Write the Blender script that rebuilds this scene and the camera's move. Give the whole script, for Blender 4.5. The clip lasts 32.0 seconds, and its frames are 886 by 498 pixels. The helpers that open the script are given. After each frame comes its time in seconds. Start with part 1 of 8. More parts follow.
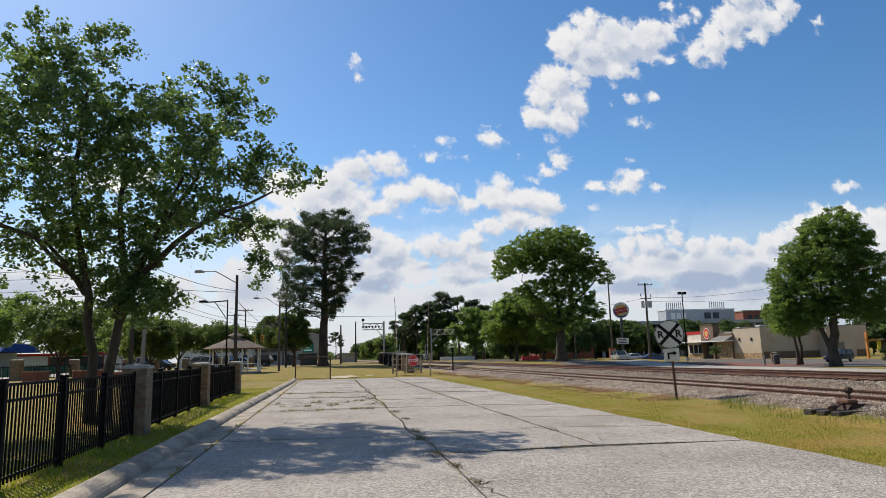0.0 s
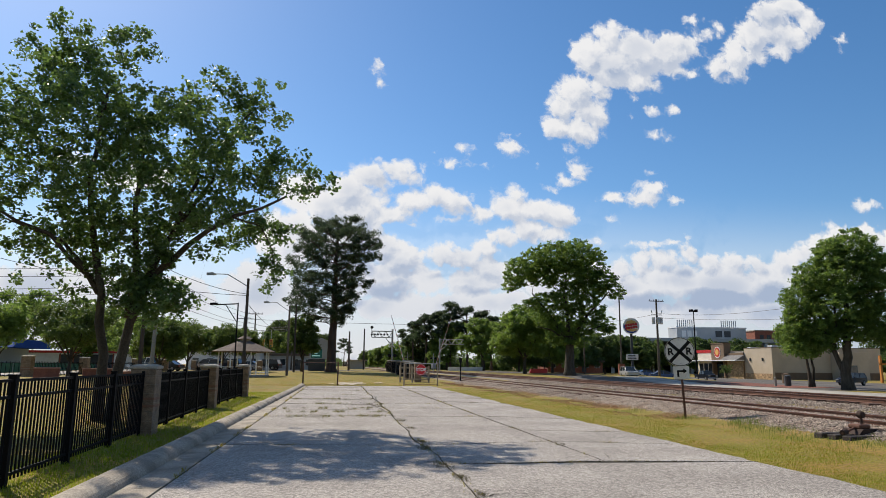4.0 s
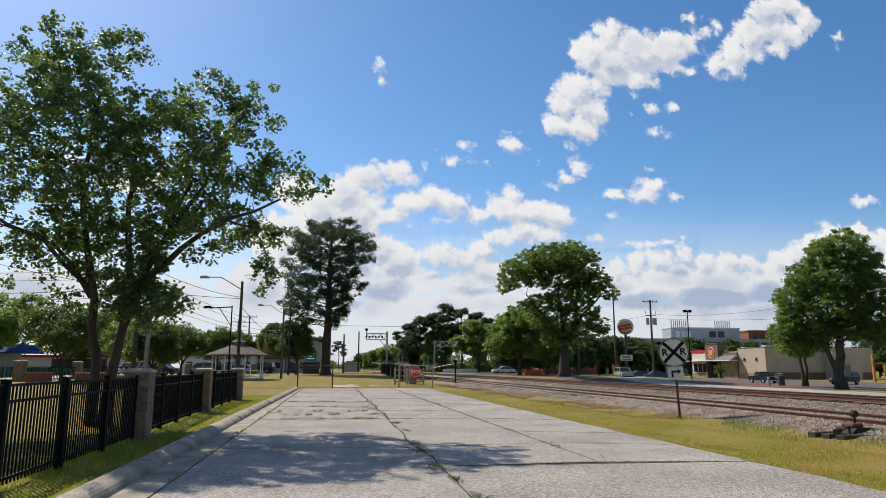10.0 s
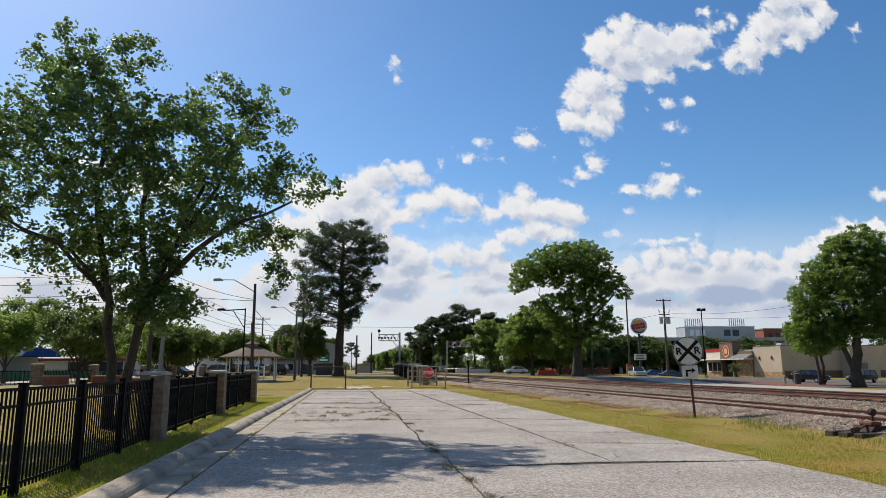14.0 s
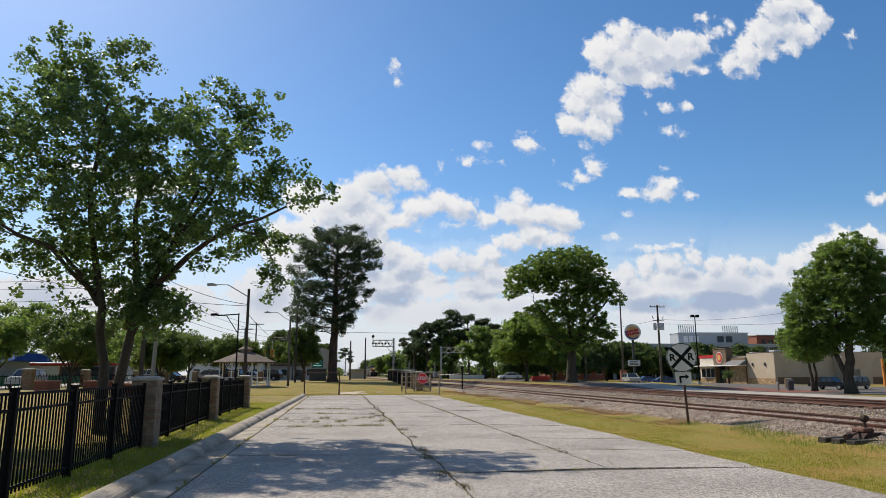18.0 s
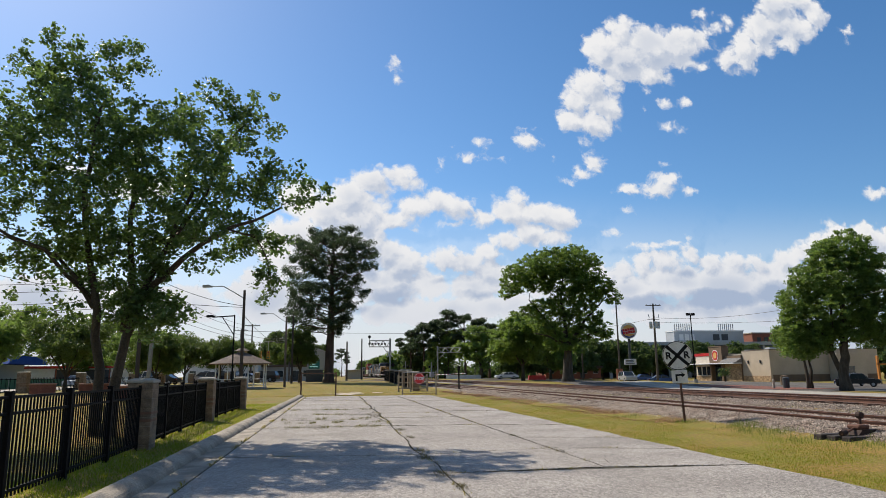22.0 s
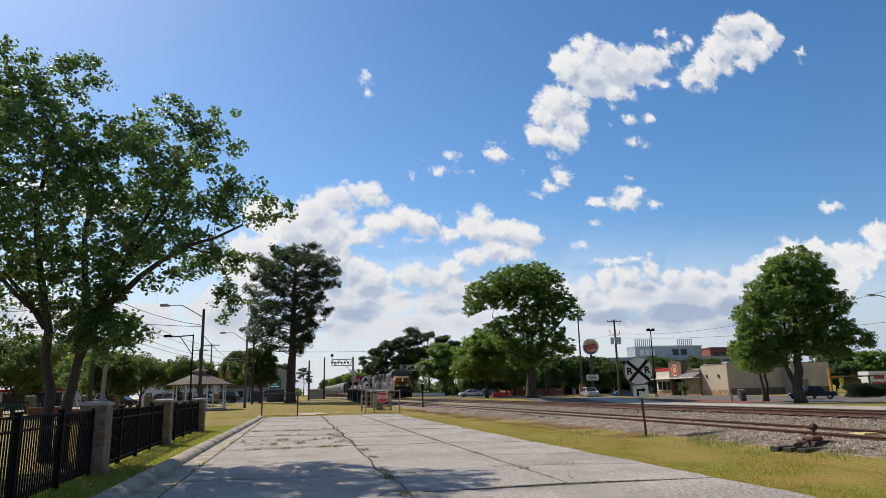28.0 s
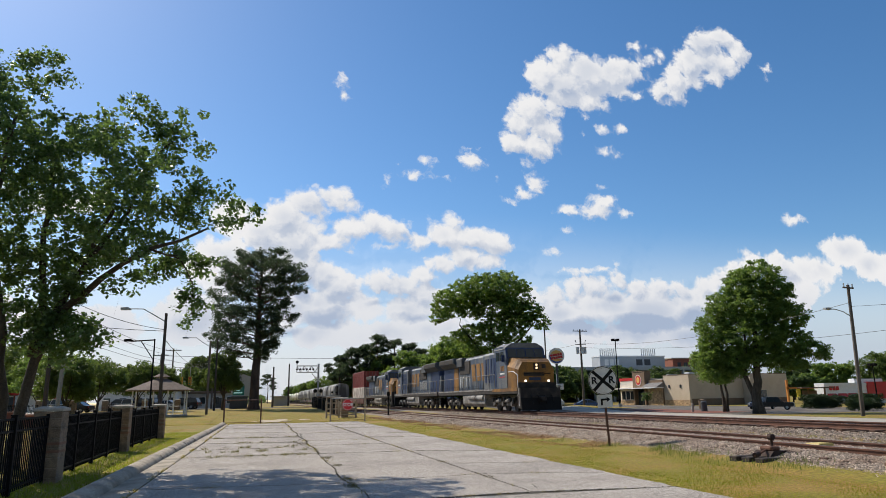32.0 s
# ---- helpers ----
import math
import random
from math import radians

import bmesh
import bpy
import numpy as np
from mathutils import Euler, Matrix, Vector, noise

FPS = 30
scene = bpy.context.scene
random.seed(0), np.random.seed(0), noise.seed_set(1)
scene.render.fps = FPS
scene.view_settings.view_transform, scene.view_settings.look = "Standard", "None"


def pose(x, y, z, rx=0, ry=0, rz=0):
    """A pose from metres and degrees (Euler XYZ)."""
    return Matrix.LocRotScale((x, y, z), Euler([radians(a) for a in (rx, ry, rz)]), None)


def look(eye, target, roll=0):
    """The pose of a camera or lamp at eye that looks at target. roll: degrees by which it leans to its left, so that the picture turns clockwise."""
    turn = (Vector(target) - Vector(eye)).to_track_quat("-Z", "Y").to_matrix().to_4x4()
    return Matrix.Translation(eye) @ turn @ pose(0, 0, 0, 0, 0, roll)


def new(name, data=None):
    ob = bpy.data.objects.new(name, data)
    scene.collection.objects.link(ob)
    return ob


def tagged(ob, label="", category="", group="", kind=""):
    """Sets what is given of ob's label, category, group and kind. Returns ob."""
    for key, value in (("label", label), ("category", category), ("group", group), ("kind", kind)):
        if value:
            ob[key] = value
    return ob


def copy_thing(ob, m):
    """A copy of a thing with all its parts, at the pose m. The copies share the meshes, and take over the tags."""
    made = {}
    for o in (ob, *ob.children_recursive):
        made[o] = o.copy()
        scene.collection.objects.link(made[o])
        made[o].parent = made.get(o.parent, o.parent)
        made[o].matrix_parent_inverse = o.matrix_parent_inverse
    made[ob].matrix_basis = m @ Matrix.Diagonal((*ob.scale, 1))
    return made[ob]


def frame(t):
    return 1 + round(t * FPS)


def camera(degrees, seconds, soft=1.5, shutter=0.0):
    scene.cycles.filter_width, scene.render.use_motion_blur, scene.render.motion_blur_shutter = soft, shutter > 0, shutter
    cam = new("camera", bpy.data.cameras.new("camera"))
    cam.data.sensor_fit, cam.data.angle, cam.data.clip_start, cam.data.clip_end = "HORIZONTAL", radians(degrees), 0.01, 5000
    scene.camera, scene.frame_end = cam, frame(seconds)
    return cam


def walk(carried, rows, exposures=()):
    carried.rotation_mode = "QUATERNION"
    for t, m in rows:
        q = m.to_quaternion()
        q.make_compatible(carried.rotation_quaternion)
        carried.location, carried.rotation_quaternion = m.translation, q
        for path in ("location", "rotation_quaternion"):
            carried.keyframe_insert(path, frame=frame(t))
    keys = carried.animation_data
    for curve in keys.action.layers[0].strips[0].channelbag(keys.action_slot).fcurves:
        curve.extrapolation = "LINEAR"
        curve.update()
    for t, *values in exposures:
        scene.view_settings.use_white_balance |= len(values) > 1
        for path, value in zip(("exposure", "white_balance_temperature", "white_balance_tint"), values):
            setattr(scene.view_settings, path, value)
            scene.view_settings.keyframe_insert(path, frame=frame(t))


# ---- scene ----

# One hand-held camera, standing still beside the kerb; only its aim wanders.
EYE = 1.58
cam = camera(67.42, 32.0, soft=0.65)
walk(cam, [
    (0.0, pose(0, 0, EYE, 99.117, 1.427, -9.531)),
    (0.5, pose(0, 0, EYE, 98.974, 1.463, -9.621)),
    (1.0, pose(0, 0, EYE, 99.620, 0.532, -8.815)),
    (1.5, pose(0, 0, EYE, 100.691, 0.694, -6.968)),
    (2.0, pose(0, 0, EYE, 100.869, -0.045, -7.751)),
    (2.5, pose(0, 0, EYE, 100.656, 0.158, -8.076)),
    (3.0, pose(0, 0, EYE, 100.210, 0.128, -8.591)),
    (3.5, pose(0, 0, EYE, 99.843, -0.381, -8.953)),
    (5.5, pose(0, 0, EYE, 100.503, -0.213, -8.442)),
    (6.0, pose(0, 0, EYE, 100.293, 0.161, -7.939)),
    (6.5, pose(0, 0, EYE, 100.075, 0.345, -7.723)),
    (7.0, pose(0, 0, EYE, 99.741, 0.149, -7.090)),
    (7.5, pose(0, 0, EYE, 99.995, -0.351, -7.023)),
    (8.0, pose(0, 0, EYE, 99.730, -0.519, -8.487)),
    (8.5, pose(0, 0, EYE, 99.793, -0.027, -9.397)),
    (9.0, pose(0, 0, EYE, 99.888, -0.049, -9.377)),
    (9.5, pose(0, 0, EYE, 99.984, -0.268, -9.174)),
    (10.0, pose(0, 0, EYE, 100.124, -0.090, -9.302)),
    (10.5, pose(0, 0, EYE, 100.245, -0.163, -9.057)),
    (11.0, pose(0, 0, EYE, 100.208, -0.182, -8.962)),
    (11.5, pose(0, 0, EYE, 100.189, -0.089, -9.036)),
    (12.0, pose(0, 0, EYE, 100.280, 0.024, -8.889)),
    (12.5, pose(0, 0, EYE, 100.147, 0.038, -8.674)),
    (13.0, pose(0, 0, EYE, 100.228, 0.000, -8.667)),
    (13.5, pose(0, 0, EYE, 100.288, 0.047, -8.621)),
    (14.0, pose(0, 0, EYE, 100.177, 0.293, -8.215)),
    (14.5, pose(0, 0, EYE, 99.880, -0.182, -8.380)),
    (16.5, pose(0, 0, EYE, 99.847, 0.401, -8.550)),
    (17.0, pose(0, 0, EYE, 100.045, 0.481, -8.888)),
    (17.5, pose(0, 0, EYE, 100.290, 0.246, -8.681)),
    (18.0, pose(0, 0, EYE, 100.657, 0.174, -8.727)),
    (18.5, pose(0, 0, EYE, 101.025, 0.339, -8.769)),
    (19.0, pose(0, 0, EYE, 101.209, 0.542, -8.840)),
    (19.5, pose(0, 0, EYE, 101.071, 0.365, -8.704)),
    (20.0, pose(0, 0, EYE, 100.829, 0.486, -8.572)),
    (20.5, pose(0, 0, EYE, 100.962, 0.664, -8.544)),
    (21.0, pose(0, 0, EYE, 100.908, 0.662, -8.696)),
    (21.5, pose(0, 0, EYE, 100.962, 0.648, -9.095)),
    (22.0, pose(0, 0, EYE, 100.657, 0.608, -9.013)),
    (22.5, pose(0, 0, EYE, 100.977, 0.460, -8.939)),
    (23.0, pose(0, 0, EYE, 100.995, 0.388, -9.173)),
    (23.5, pose(0, 0, EYE, 101.078, 0.527, -9.476)),
    (24.0, pose(0, 0, EYE, 100.771, 0.606, -9.728)),
    (24.5, pose(0, 0, EYE, 100.699, 0.653, -9.916)),
    (25.0, pose(0, 0, EYE, 101.088, 0.661, -10.596)),
    (25.5, pose(0, 0, EYE, 101.189, 0.811, -10.912)),
    (26.0, pose(0, 0, EYE, 101.395, 0.953, -11.189)),
    (26.5, pose(0, 0, EYE, 101.648, 1.223, -11.578)),
    (28.5, pose(0, 0, EYE, 102.125, 1.345, -12.259)),
    (29.0, pose(0, 0, EYE, 101.950, 1.294, -12.573)),
    (29.5, pose(0, 0, EYE, 101.768, 1.188, -12.809)),
    (30.0, pose(0, 0, EYE, 101.800, 1.282, -12.725)),
    (30.5, pose(0, 0, EYE, 101.809, 1.353, -13.019)),
    (31.0, pose(0, 0, EYE, 101.588, 0.740, -13.591)),
    (31.5, pose(0, 0, EYE, 102.300, 0.468, -13.824)),
    (32.0, pose(0, 0, EYE, 102.699, 0.929, -14.944)),
])

# ---- light ----
SUN_DIR = Vector((-0.57, 0.90, 1.0)).normalized()
sun_data = bpy.data.lights.new("sun", "SUN")
sun_data.energy, sun_data.angle, sun_data.color = 5.0, radians(0.53), (1.0, 0.91, 0.78)
sun = new("sun", sun_data)
sun.matrix_world = look(SUN_DIR * 200, (0, 0, 0))
world = bpy.data.worlds.new("sky")
scene.world = world
world.use_nodes = True
_n = world.node_tree.nodes
_sky = _n.new("ShaderNodeTexSky")
_sky.sky_type, _sky.sun_disc = "NISHITA", False
_sky.sun_elevation = math.asin(SUN_DIR.z)
_sky.sun_rotation = math.atan2(SUN_DIR.x, SUN_DIR.y)
_sky.air_density, _sky.dust_density, _sky.ozone_density = 1.0, 0.42, 4.0
_hue = _n.new("ShaderNodeHueSaturation")
_hue.inputs["Hue"].default_value, _hue.inputs["Saturation"].default_value = 0.499, 1.20
world.node_tree.links.new(_sky.outputs[0], _hue.inputs["Color"])
# broken cloud added overhead and behind, out of view; it also fills the shade
_tc, _sep = _n.new("ShaderNodeTexCoord"), _n.new("ShaderNodeSeparateXYZ")
_cn, _cr, _side, _mul, _mixc = _n.new("ShaderNodeTexNoise"), _n.new("ShaderNodeMapRange"), _n.new("ShaderNodeMapRange"), _n.new("ShaderNodeMath"), _n.new("ShaderNodeMix")
_wl = world.node_tree.links.new
_cn.inputs["Scale"].default_value, _cn.inputs["Detail"].default_value = 3.2, 6
_wl(_tc.outputs["Generated"], _cn.inputs["Vector"])
_wl(_tc.outputs["Generated"], _sep.inputs[0])
_cr.interpolation_type = "SMOOTHSTEP"
_cr.inputs[1].default_value, _cr.inputs[2].default_value = 0.47, 0.60
_wl(_cn.outputs["Fac"], _cr.inputs[0])
_side.interpolation_type = "SMOOTHSTEP"
_side.inputs[1].default_value, _side.inputs[2].default_value, _side.inputs[3].default_value, _side.inputs[4].default_value = -0.35, 0.25, 1.0, 0.0
_wl(_sep.outputs[1], _side.inputs[0])
_mul.operation = "MULTIPLY"
_wl(_cr.outputs[0], _mul.inputs[0])
_wl(_side.outputs[0], _mul.inputs[1])
_mixc.data_type = "RGBA"
_mixc.inputs["B"].default_value = (2.5, 2.5, 2.5, 1)
_wl(_mul.outputs[0], _mixc.inputs["Factor"])
_wl(_hue.outputs[0], _mixc.inputs["A"])
_wl(_mixc.outputs["Result"], _n["Background"].inputs[0])
_n["Background"].inputs[1].default_value = 0.124
scene.view_settings.exposure = 0.0

# ---- helpers of this scene ----
R = random.Random(7)


def bm_mesh(name, bm):
    me = bpy.data.meshes.new(name)
    bm.to_mesh(me)
    bm.free()
    return me


def part(name, bm, material, parent=None, label="", smooth=False):
    """One mesh object from a bmesh (or a mesh) under a thing or a part."""
    me = bm if isinstance(bm, bpy.types.Mesh) else bm_mesh(name, bm)
    if material is not None and not me.materials:
        for m in material if isinstance(material, (list, tuple)) else (material,):
            me.materials.append(m)
    if smooth:
        me.polygons.foreach_set("use_smooth", [True] * len(me.polygons))
    ob = new(name, me)
    if parent is not None:
        ob.parent = parent
    if label:
        tagged(ob, label)
    return ob


def thing(name, m, label, category, group="", kind=""):
    ob = new(name)
    ob.empty_display_size = 0.2
    ob.matrix_basis = m
    return tagged(ob, label, category, group, kind)


def box(x0, x1, y0, y1, z0, z1, bm=None, bevel=0.0):
    bm = bm or bmesh.new()
    vs = [bm.verts.new((x, y, z)) for x in (x0, x1) for y in (y0, y1) for z in (z0, z1)]
    fs = [bm.faces.new([vs[i] for i in f]) for f in
          ((0, 1, 3, 2), (4, 6, 7, 5), (0, 4, 5, 1), (2, 3, 7, 6), (0, 2, 6, 4), (1, 5, 7, 3))]
    if bevel:
        es = list({e for f in fs for e in f.edges})
        bmesh.ops.bevel(bm, geom=es, offset=bevel, segments=1, affect="EDGES")
    return bm


def tube(pts, radii, n=8, bm=None, caps=True):
    """A tapered tube along points."""
    bm = bm or bmesh.new()
    rings = []
    for i, p in enumerate(pts):
        p = Vector(p)
        d = Vector(pts[min(i + 1, len(pts) - 1)]) - Vector(pts[max(i - 1, 0)])
        if d.length < 1e-6:
            d = Vector((0, 0, 1))
        d.normalize()
        a = d.cross(Vector((0.31, 0.95, 0.05)))
        if a.length < 0.05:
            a = d.cross(Vector((1, 0, 0)))
        a.normalize()
        b = d.cross(a)
        r = radii[i] if isinstance(radii, (list, tuple)) else radii
        rings.append([bm.verts.new(p + (a * math.cos(6.28318 * k / n) + b * math.sin(6.28318 * k / n)) * r) for k in range(n)])
    for u, v in zip(rings, rings[1:]):
        for k in range(n):
            bm.faces.new((u[k], u[(k + 1) % n], v[(k + 1) % n], v[k]))
    if caps:
        bm.faces.new(rings[0][::-1])
        bm.faces.new(rings[-1])
    return bm


def prism(outline, axis, a, b, bm=None):
    """An outline in a plane, drawn out along an axis from a to b."""
    bm = bm or bmesh.new()
    put = {"x": lambda u, v, w: (w, u, v), "y": lambda u, v, w: (u, w, v), "z": lambda u, v, w: (u, v, w)}[axis]
    lo = [bm.verts.new(put(u, v, a)) for u, v in outline]
    hi = [bm.verts.new(put(u, v, b)) for u, v in outline]
    n = len(outline)
    for k in range(n):
        bm.faces.new((lo[k], lo[(k + 1) % n], hi[(k + 1) % n], hi[k]))
    bm.faces.new(lo[::-1])
    bm.faces.new(hi)
    bmesh.ops.recalc_face_normals(bm, faces=bm.faces)
    return bm


def joined(name, verts, faces):
    me = bpy.data.meshes.new(name)
    me.from_pydata(verts, [], faces)
    me.update()
    return me


def quads(name, v):
    """A mesh of loose quads from an (n, 4, 3) array."""
    n = len(v)
    me = bpy.data.meshes.new(name)
    me.vertices.add(n * 4)
    me.vertices.foreach_set("co", np.asarray(v, dtype=np.float32).ravel())
    me.loops.add(n * 4)
    me.loops.foreach_set("vertex_index", np.arange(n * 4, dtype=np.int32))
    me.polygons.add(n)
    me.polygons.foreach_set("loop_start", np.arange(0, n * 4, 4, dtype=np.int32))
    me.update(calc_edges=True)
    return me


def step(e0, e1, v):
    s = min(1.0, max(0.0, (v - e0) / (e1 - e0)))
    return s * s * (3 - 2 * s)


# ---- the lie of the land ----
def lateral(x, y):
    """Distance across the railway, which drifts slowly towards the road."""
    return x + 0.016 * (y - 45)


def ground_z(x, y):
    s = lateral(x, y)
    z = 0.55 * step(50, 105, y)
    if x < -4.5:
        z = max(z, 0.42 * step(6, 26, -x) * step(10, 55, y))
    if s > 9.8:
        bed = 0.16 * step(9.8, 11.5, s) + 0.16 * step(14.5, 16.5, s)
        over = -0.45 + 0.80 * step(72, 100, y) * (1 - step(44, 62, s))
        t = step(20.5, 31, s)
        z = (1 - t) * max(z * 0.55, bed) + t * over
    return z

# ---- materials ----
def mat(name, color, rough=0.7, metal=0.0, var=0.25, scale=3.0, fine=40.0, bump=0.15, second=None, island=0.0, objrand=0.0,
        spec=0.5, dist=0.01, streak=0.0, cut=(0.42, 0.62), pebbles=0.0):
    """A painted, cast or grown surface: colour varied at two scales, stains in a second colour, fine relief."""
    m = bpy.data.materials.new(name)
    m.use_nodes = True
    nt = m.node_tree
    N, L = nt.nodes.new, nt.links.new
    bsdf = nt.nodes["Principled BSDF"]
    bsdf.inputs["Roughness"].default_value, bsdf.inputs["Metallic"].default_value = rough, metal
    bsdf.inputs["Specular IOR Level"].default_value = spec
    tc = N("ShaderNodeTexCoord")
    vec = tc.outputs["Object"]
    if streak:
        mp = N("ShaderNodeMapping")
        mp.inputs["Scale"].default_value = (1, 1, 1 / streak)
        L(vec, mp.inputs[0])
        big_vec = mp.outputs[0]
    else:
        big_vec = vec
    big, small = N("ShaderNodeTexNoise"), N("ShaderNodeTexNoise")
    big.inputs["Scale"].default_value, big.inputs["Detail"].default_value = scale, 5
    small.inputs["Scale"].default_value, small.inputs["Detail"].default_value = fine, 3
    L(big_vec, big.inputs["Vector"])
    L(vec, small.inputs["Vector"])
    base = N("ShaderNodeMix")
    base.data_type = "RGBA"
    base.inputs["A"].default_value = (*color, 1)
    base.inputs["B"].default_value = (*(second or [c * (1 - var) for c in color]), 1)
    rng = N("ShaderNodeMapRange")
    rng.inputs[1].default_value, rng.inputs[2].default_value = cut
    L(big.outputs["Fac"], rng.inputs[0])
    L(rng.outputs[0], base.inputs["Factor"])
    last = base.outputs["Result"]
    hsv = N("ShaderNodeHueSaturation")
    L(last, hsv.inputs["Color"])
    val = N("ShaderNodeMapRange")
    val.inputs[1].default_value, val.inputs[2].default_value = 0.3, 0.7
    val.inputs[3].default_value, val.inputs[4].default_value = 1 - var, 1 + var
    L(small.outputs["Fac"], val.inputs[0])
    out = val.outputs[0]
    for amount, source in ((island, "island"), (objrand, "object")):
        if amount:
            info = N("ShaderNodeNewGeometry") if source == "island" else N("ShaderNodeObjectInfo")
            rr = N("ShaderNodeMapRange")
            rr.inputs[3].default_value, rr.inputs[4].default_value = 1 - amount, 1 + amount
            L(info.outputs["Random Per Island" if source == "island" else "Random"], rr.inputs[0])
            mul = N("ShaderNodeMath")
            mul.operation = "MULTIPLY"
            L(out, mul.inputs[0])
            L(rr.outputs[0], mul.inputs[1])
            out = mul.outputs[0]
    if pebbles:
        # single pale and dark stones of the exposed aggregate
        cell, grit, mul = N("ShaderNodeTexVoronoi"), N("ShaderNodeMapRange"), N("ShaderNodeMath")
        cell.inputs["Scale"].default_value = fine * 0.6
        L(vec, cell.inputs["Vector"])
        pick = N("ShaderNodeSeparateColor")
        L(cell.outputs["Color"], pick.inputs[0])
        grit.inputs[3].default_value, grit.inputs[4].default_value = 1 - pebbles, 1 + pebbles
        L(pick.outputs[0], grit.inputs[0])
        mul.operation = "MULTIPLY"
        L(out, mul.inputs[0])
        L(grit.outputs[0], mul.inputs[1])
        out = mul.outputs[0]
    L(out, hsv.inputs["Value"])
    L(hsv.outputs[0], bsdf.inputs["Base Color"])
    if bump:
        bp = N("ShaderNodeBump")
        bp.inputs["Strength"].default_value, bp.inputs["Distance"].default_value = bump, dist
        L(small.outputs["Fac"], bp.inputs["Height"])
        L(bp.outputs[0], bsdf.inputs["Normal"])
    return m


def leaf_mat(name, color, glow, var=0.35, thin=0.45, gloss=0.55):
    """Thin leaves: gloss on top, light coming through."""
    m = mat(name, color, gloss, 0, 0.12, 0.6, 9.0, 0, island=var, second=[c * 0.7 for c in color], spec=0.35)
    nt = m.node_tree
    N, L = nt.nodes.new, nt.links.new
    bsdf, out = nt.nodes["Principled BSDF"], nt.nodes["Material Output"]
    tr, mix = N("ShaderNodeBsdfTranslucent"), N("ShaderNodeMixShader")
    tr.inputs[0].default_value = (*glow, 1)
    mix.inputs[0].default_value = thin
    L(bsdf.outputs[0], mix.inputs[1])
    L(tr.outputs[0], mix.inputs[2])
    L(mix.outputs[0], out.inputs[0])
    return m


def glow_mat(name, color, strength):
    m = bpy.data.materials.new(name)
    m.use_nodes = True
    b = m.node_tree.nodes["Principled BSDF"]
    b.inputs["Base Color"].default_value = (*color, 1)
    b.inputs["Emission Color"].default_value, b.inputs["Emission Strength"].default_value = (*color, 1), strength
    return m


def glass_mat(name, color=(0.03, 0.04, 0.045), rough=0.05):
    m = bpy.data.materials.new(name)
    m.use_nodes = True
    b = m.node_tree.nodes["Principled BSDF"]
    b.inputs["Base Color"].default_value, b.inputs["Roughness"].default_value = (*color, 1), rough
    b.inputs["Specular IOR Level"].default_value = 0.5
    return m


GRASS = mat("grass_ground", (0.200, 0.165, 0.011), 0.95, 0, 0.4, 0.55, 14, 0.6, second=(0.255, 0.160, 0.024), dist=0.03, cut=(0.44, 0.60))
BLADE = leaf_mat("grass_blades", (0.15, 0.19, 0.012), (0.34, 0.40, 0.02), 0.4)
DRY = leaf_mat("dry_grass", (0.255, 0.205, 0.020), (0.38, 0.31, 0.026), 0.45)
SLAB = mat("worn_pavement", (0.375, 0.337, 0.297), 0.95, 0, 0.65, 0.5, 64, 0.5, second=(0.305, 0.273, 0.240), objrand=0.04, dist=0.010, pebbles=0.45, spec=0.2)
JOINT = mat("joint_soil", (0.055, 0.045, 0.025), 0.95, 0, 0.4, 2, 30, 0.5)
KERB = mat("kerb_concrete", (0.37, 0.315, 0.245), 0.9, 0, 0.35, 1.6, 38, 0.6, second=(0.23, 0.195, 0.15), objrand=0.03)
CONCRETE = mat("pale_concrete", (0.40, 0.365, 0.31), 0.9, 0, 0.2, 0.3, 20, 0.2, second=(0.30, 0.275, 0.235))
ASPHALT = mat("worn_asphalt", (0.17, 0.155, 0.138), 0.95, 0, 0.25, 0.2, 30, 0.3, second=(0.12, 0.11, 0.10), spec=0.05)
STONE = mat("ballast_stone", (0.37, 0.30, 0.24), 0.9, 0, 0.2, 2, 30, 0.3, island=0.6, second=(0.26, 0.19, 0.145))
STONE_BED = mat("ballast_bed", (0.26, 0.225, 0.19), 0.95, 0, 0.45, 1.2, 16, 1.0, second=(0.19, 0.14, 0.11), dist=0.06)
RAIL = mat("rusty_rail", (0.135, 0.058, 0.034), 0.85, 0.0, 0.3, 3, 40, 0.2)
RAILTOP = mat("worn_railhead", (0.35, 0.30, 0.27), 0.38, 0.85, 0.2, 2, 30, 0.1, second=(0.22, 0.13, 0.09))
TIE = mat("tie_timber", (0.085, 0.046, 0.030), 0.9, 0, 0.3, 4, 30, 0.5, objrand=0.35, second=(0.135, 0.078, 0.050))
BLACK = mat("black_powder_coat", (0.007, 0.007, 0.008), 0.6, 0.0, 0.2, 3, 60, 0.05, spec=0.08)
PILLAR = mat("pillar_block", (0.26, 0.185, 0.12), 0.9, 0, 0.35, 5, 60, 0.5, objrand=0.06)
PILLAR_BAND = mat("pillar_band", (0.24, 0.13, 0.08), 0.9, 0, 0.2, 5, 60, 0.35)
CAP = mat("cast_cap", (0.40, 0.365, 0.31), 0.85, 0, 0.15, 5, 50, 0.25)
BARK = mat("grey_bark", (0.045, 0.036, 0.026), 0.95, 0, 0.35, 5, 24, 0.8, second=(0.075, 0.062, 0.046), dist=0.03, streak=4)
PINE_BARK = mat("pine_bark", (0.085, 0.055, 0.042), 0.95, 0, 0.35, 2, 10, 0.9, second=(0.05, 0.035, 0.03), dist=0.05, streak=4)
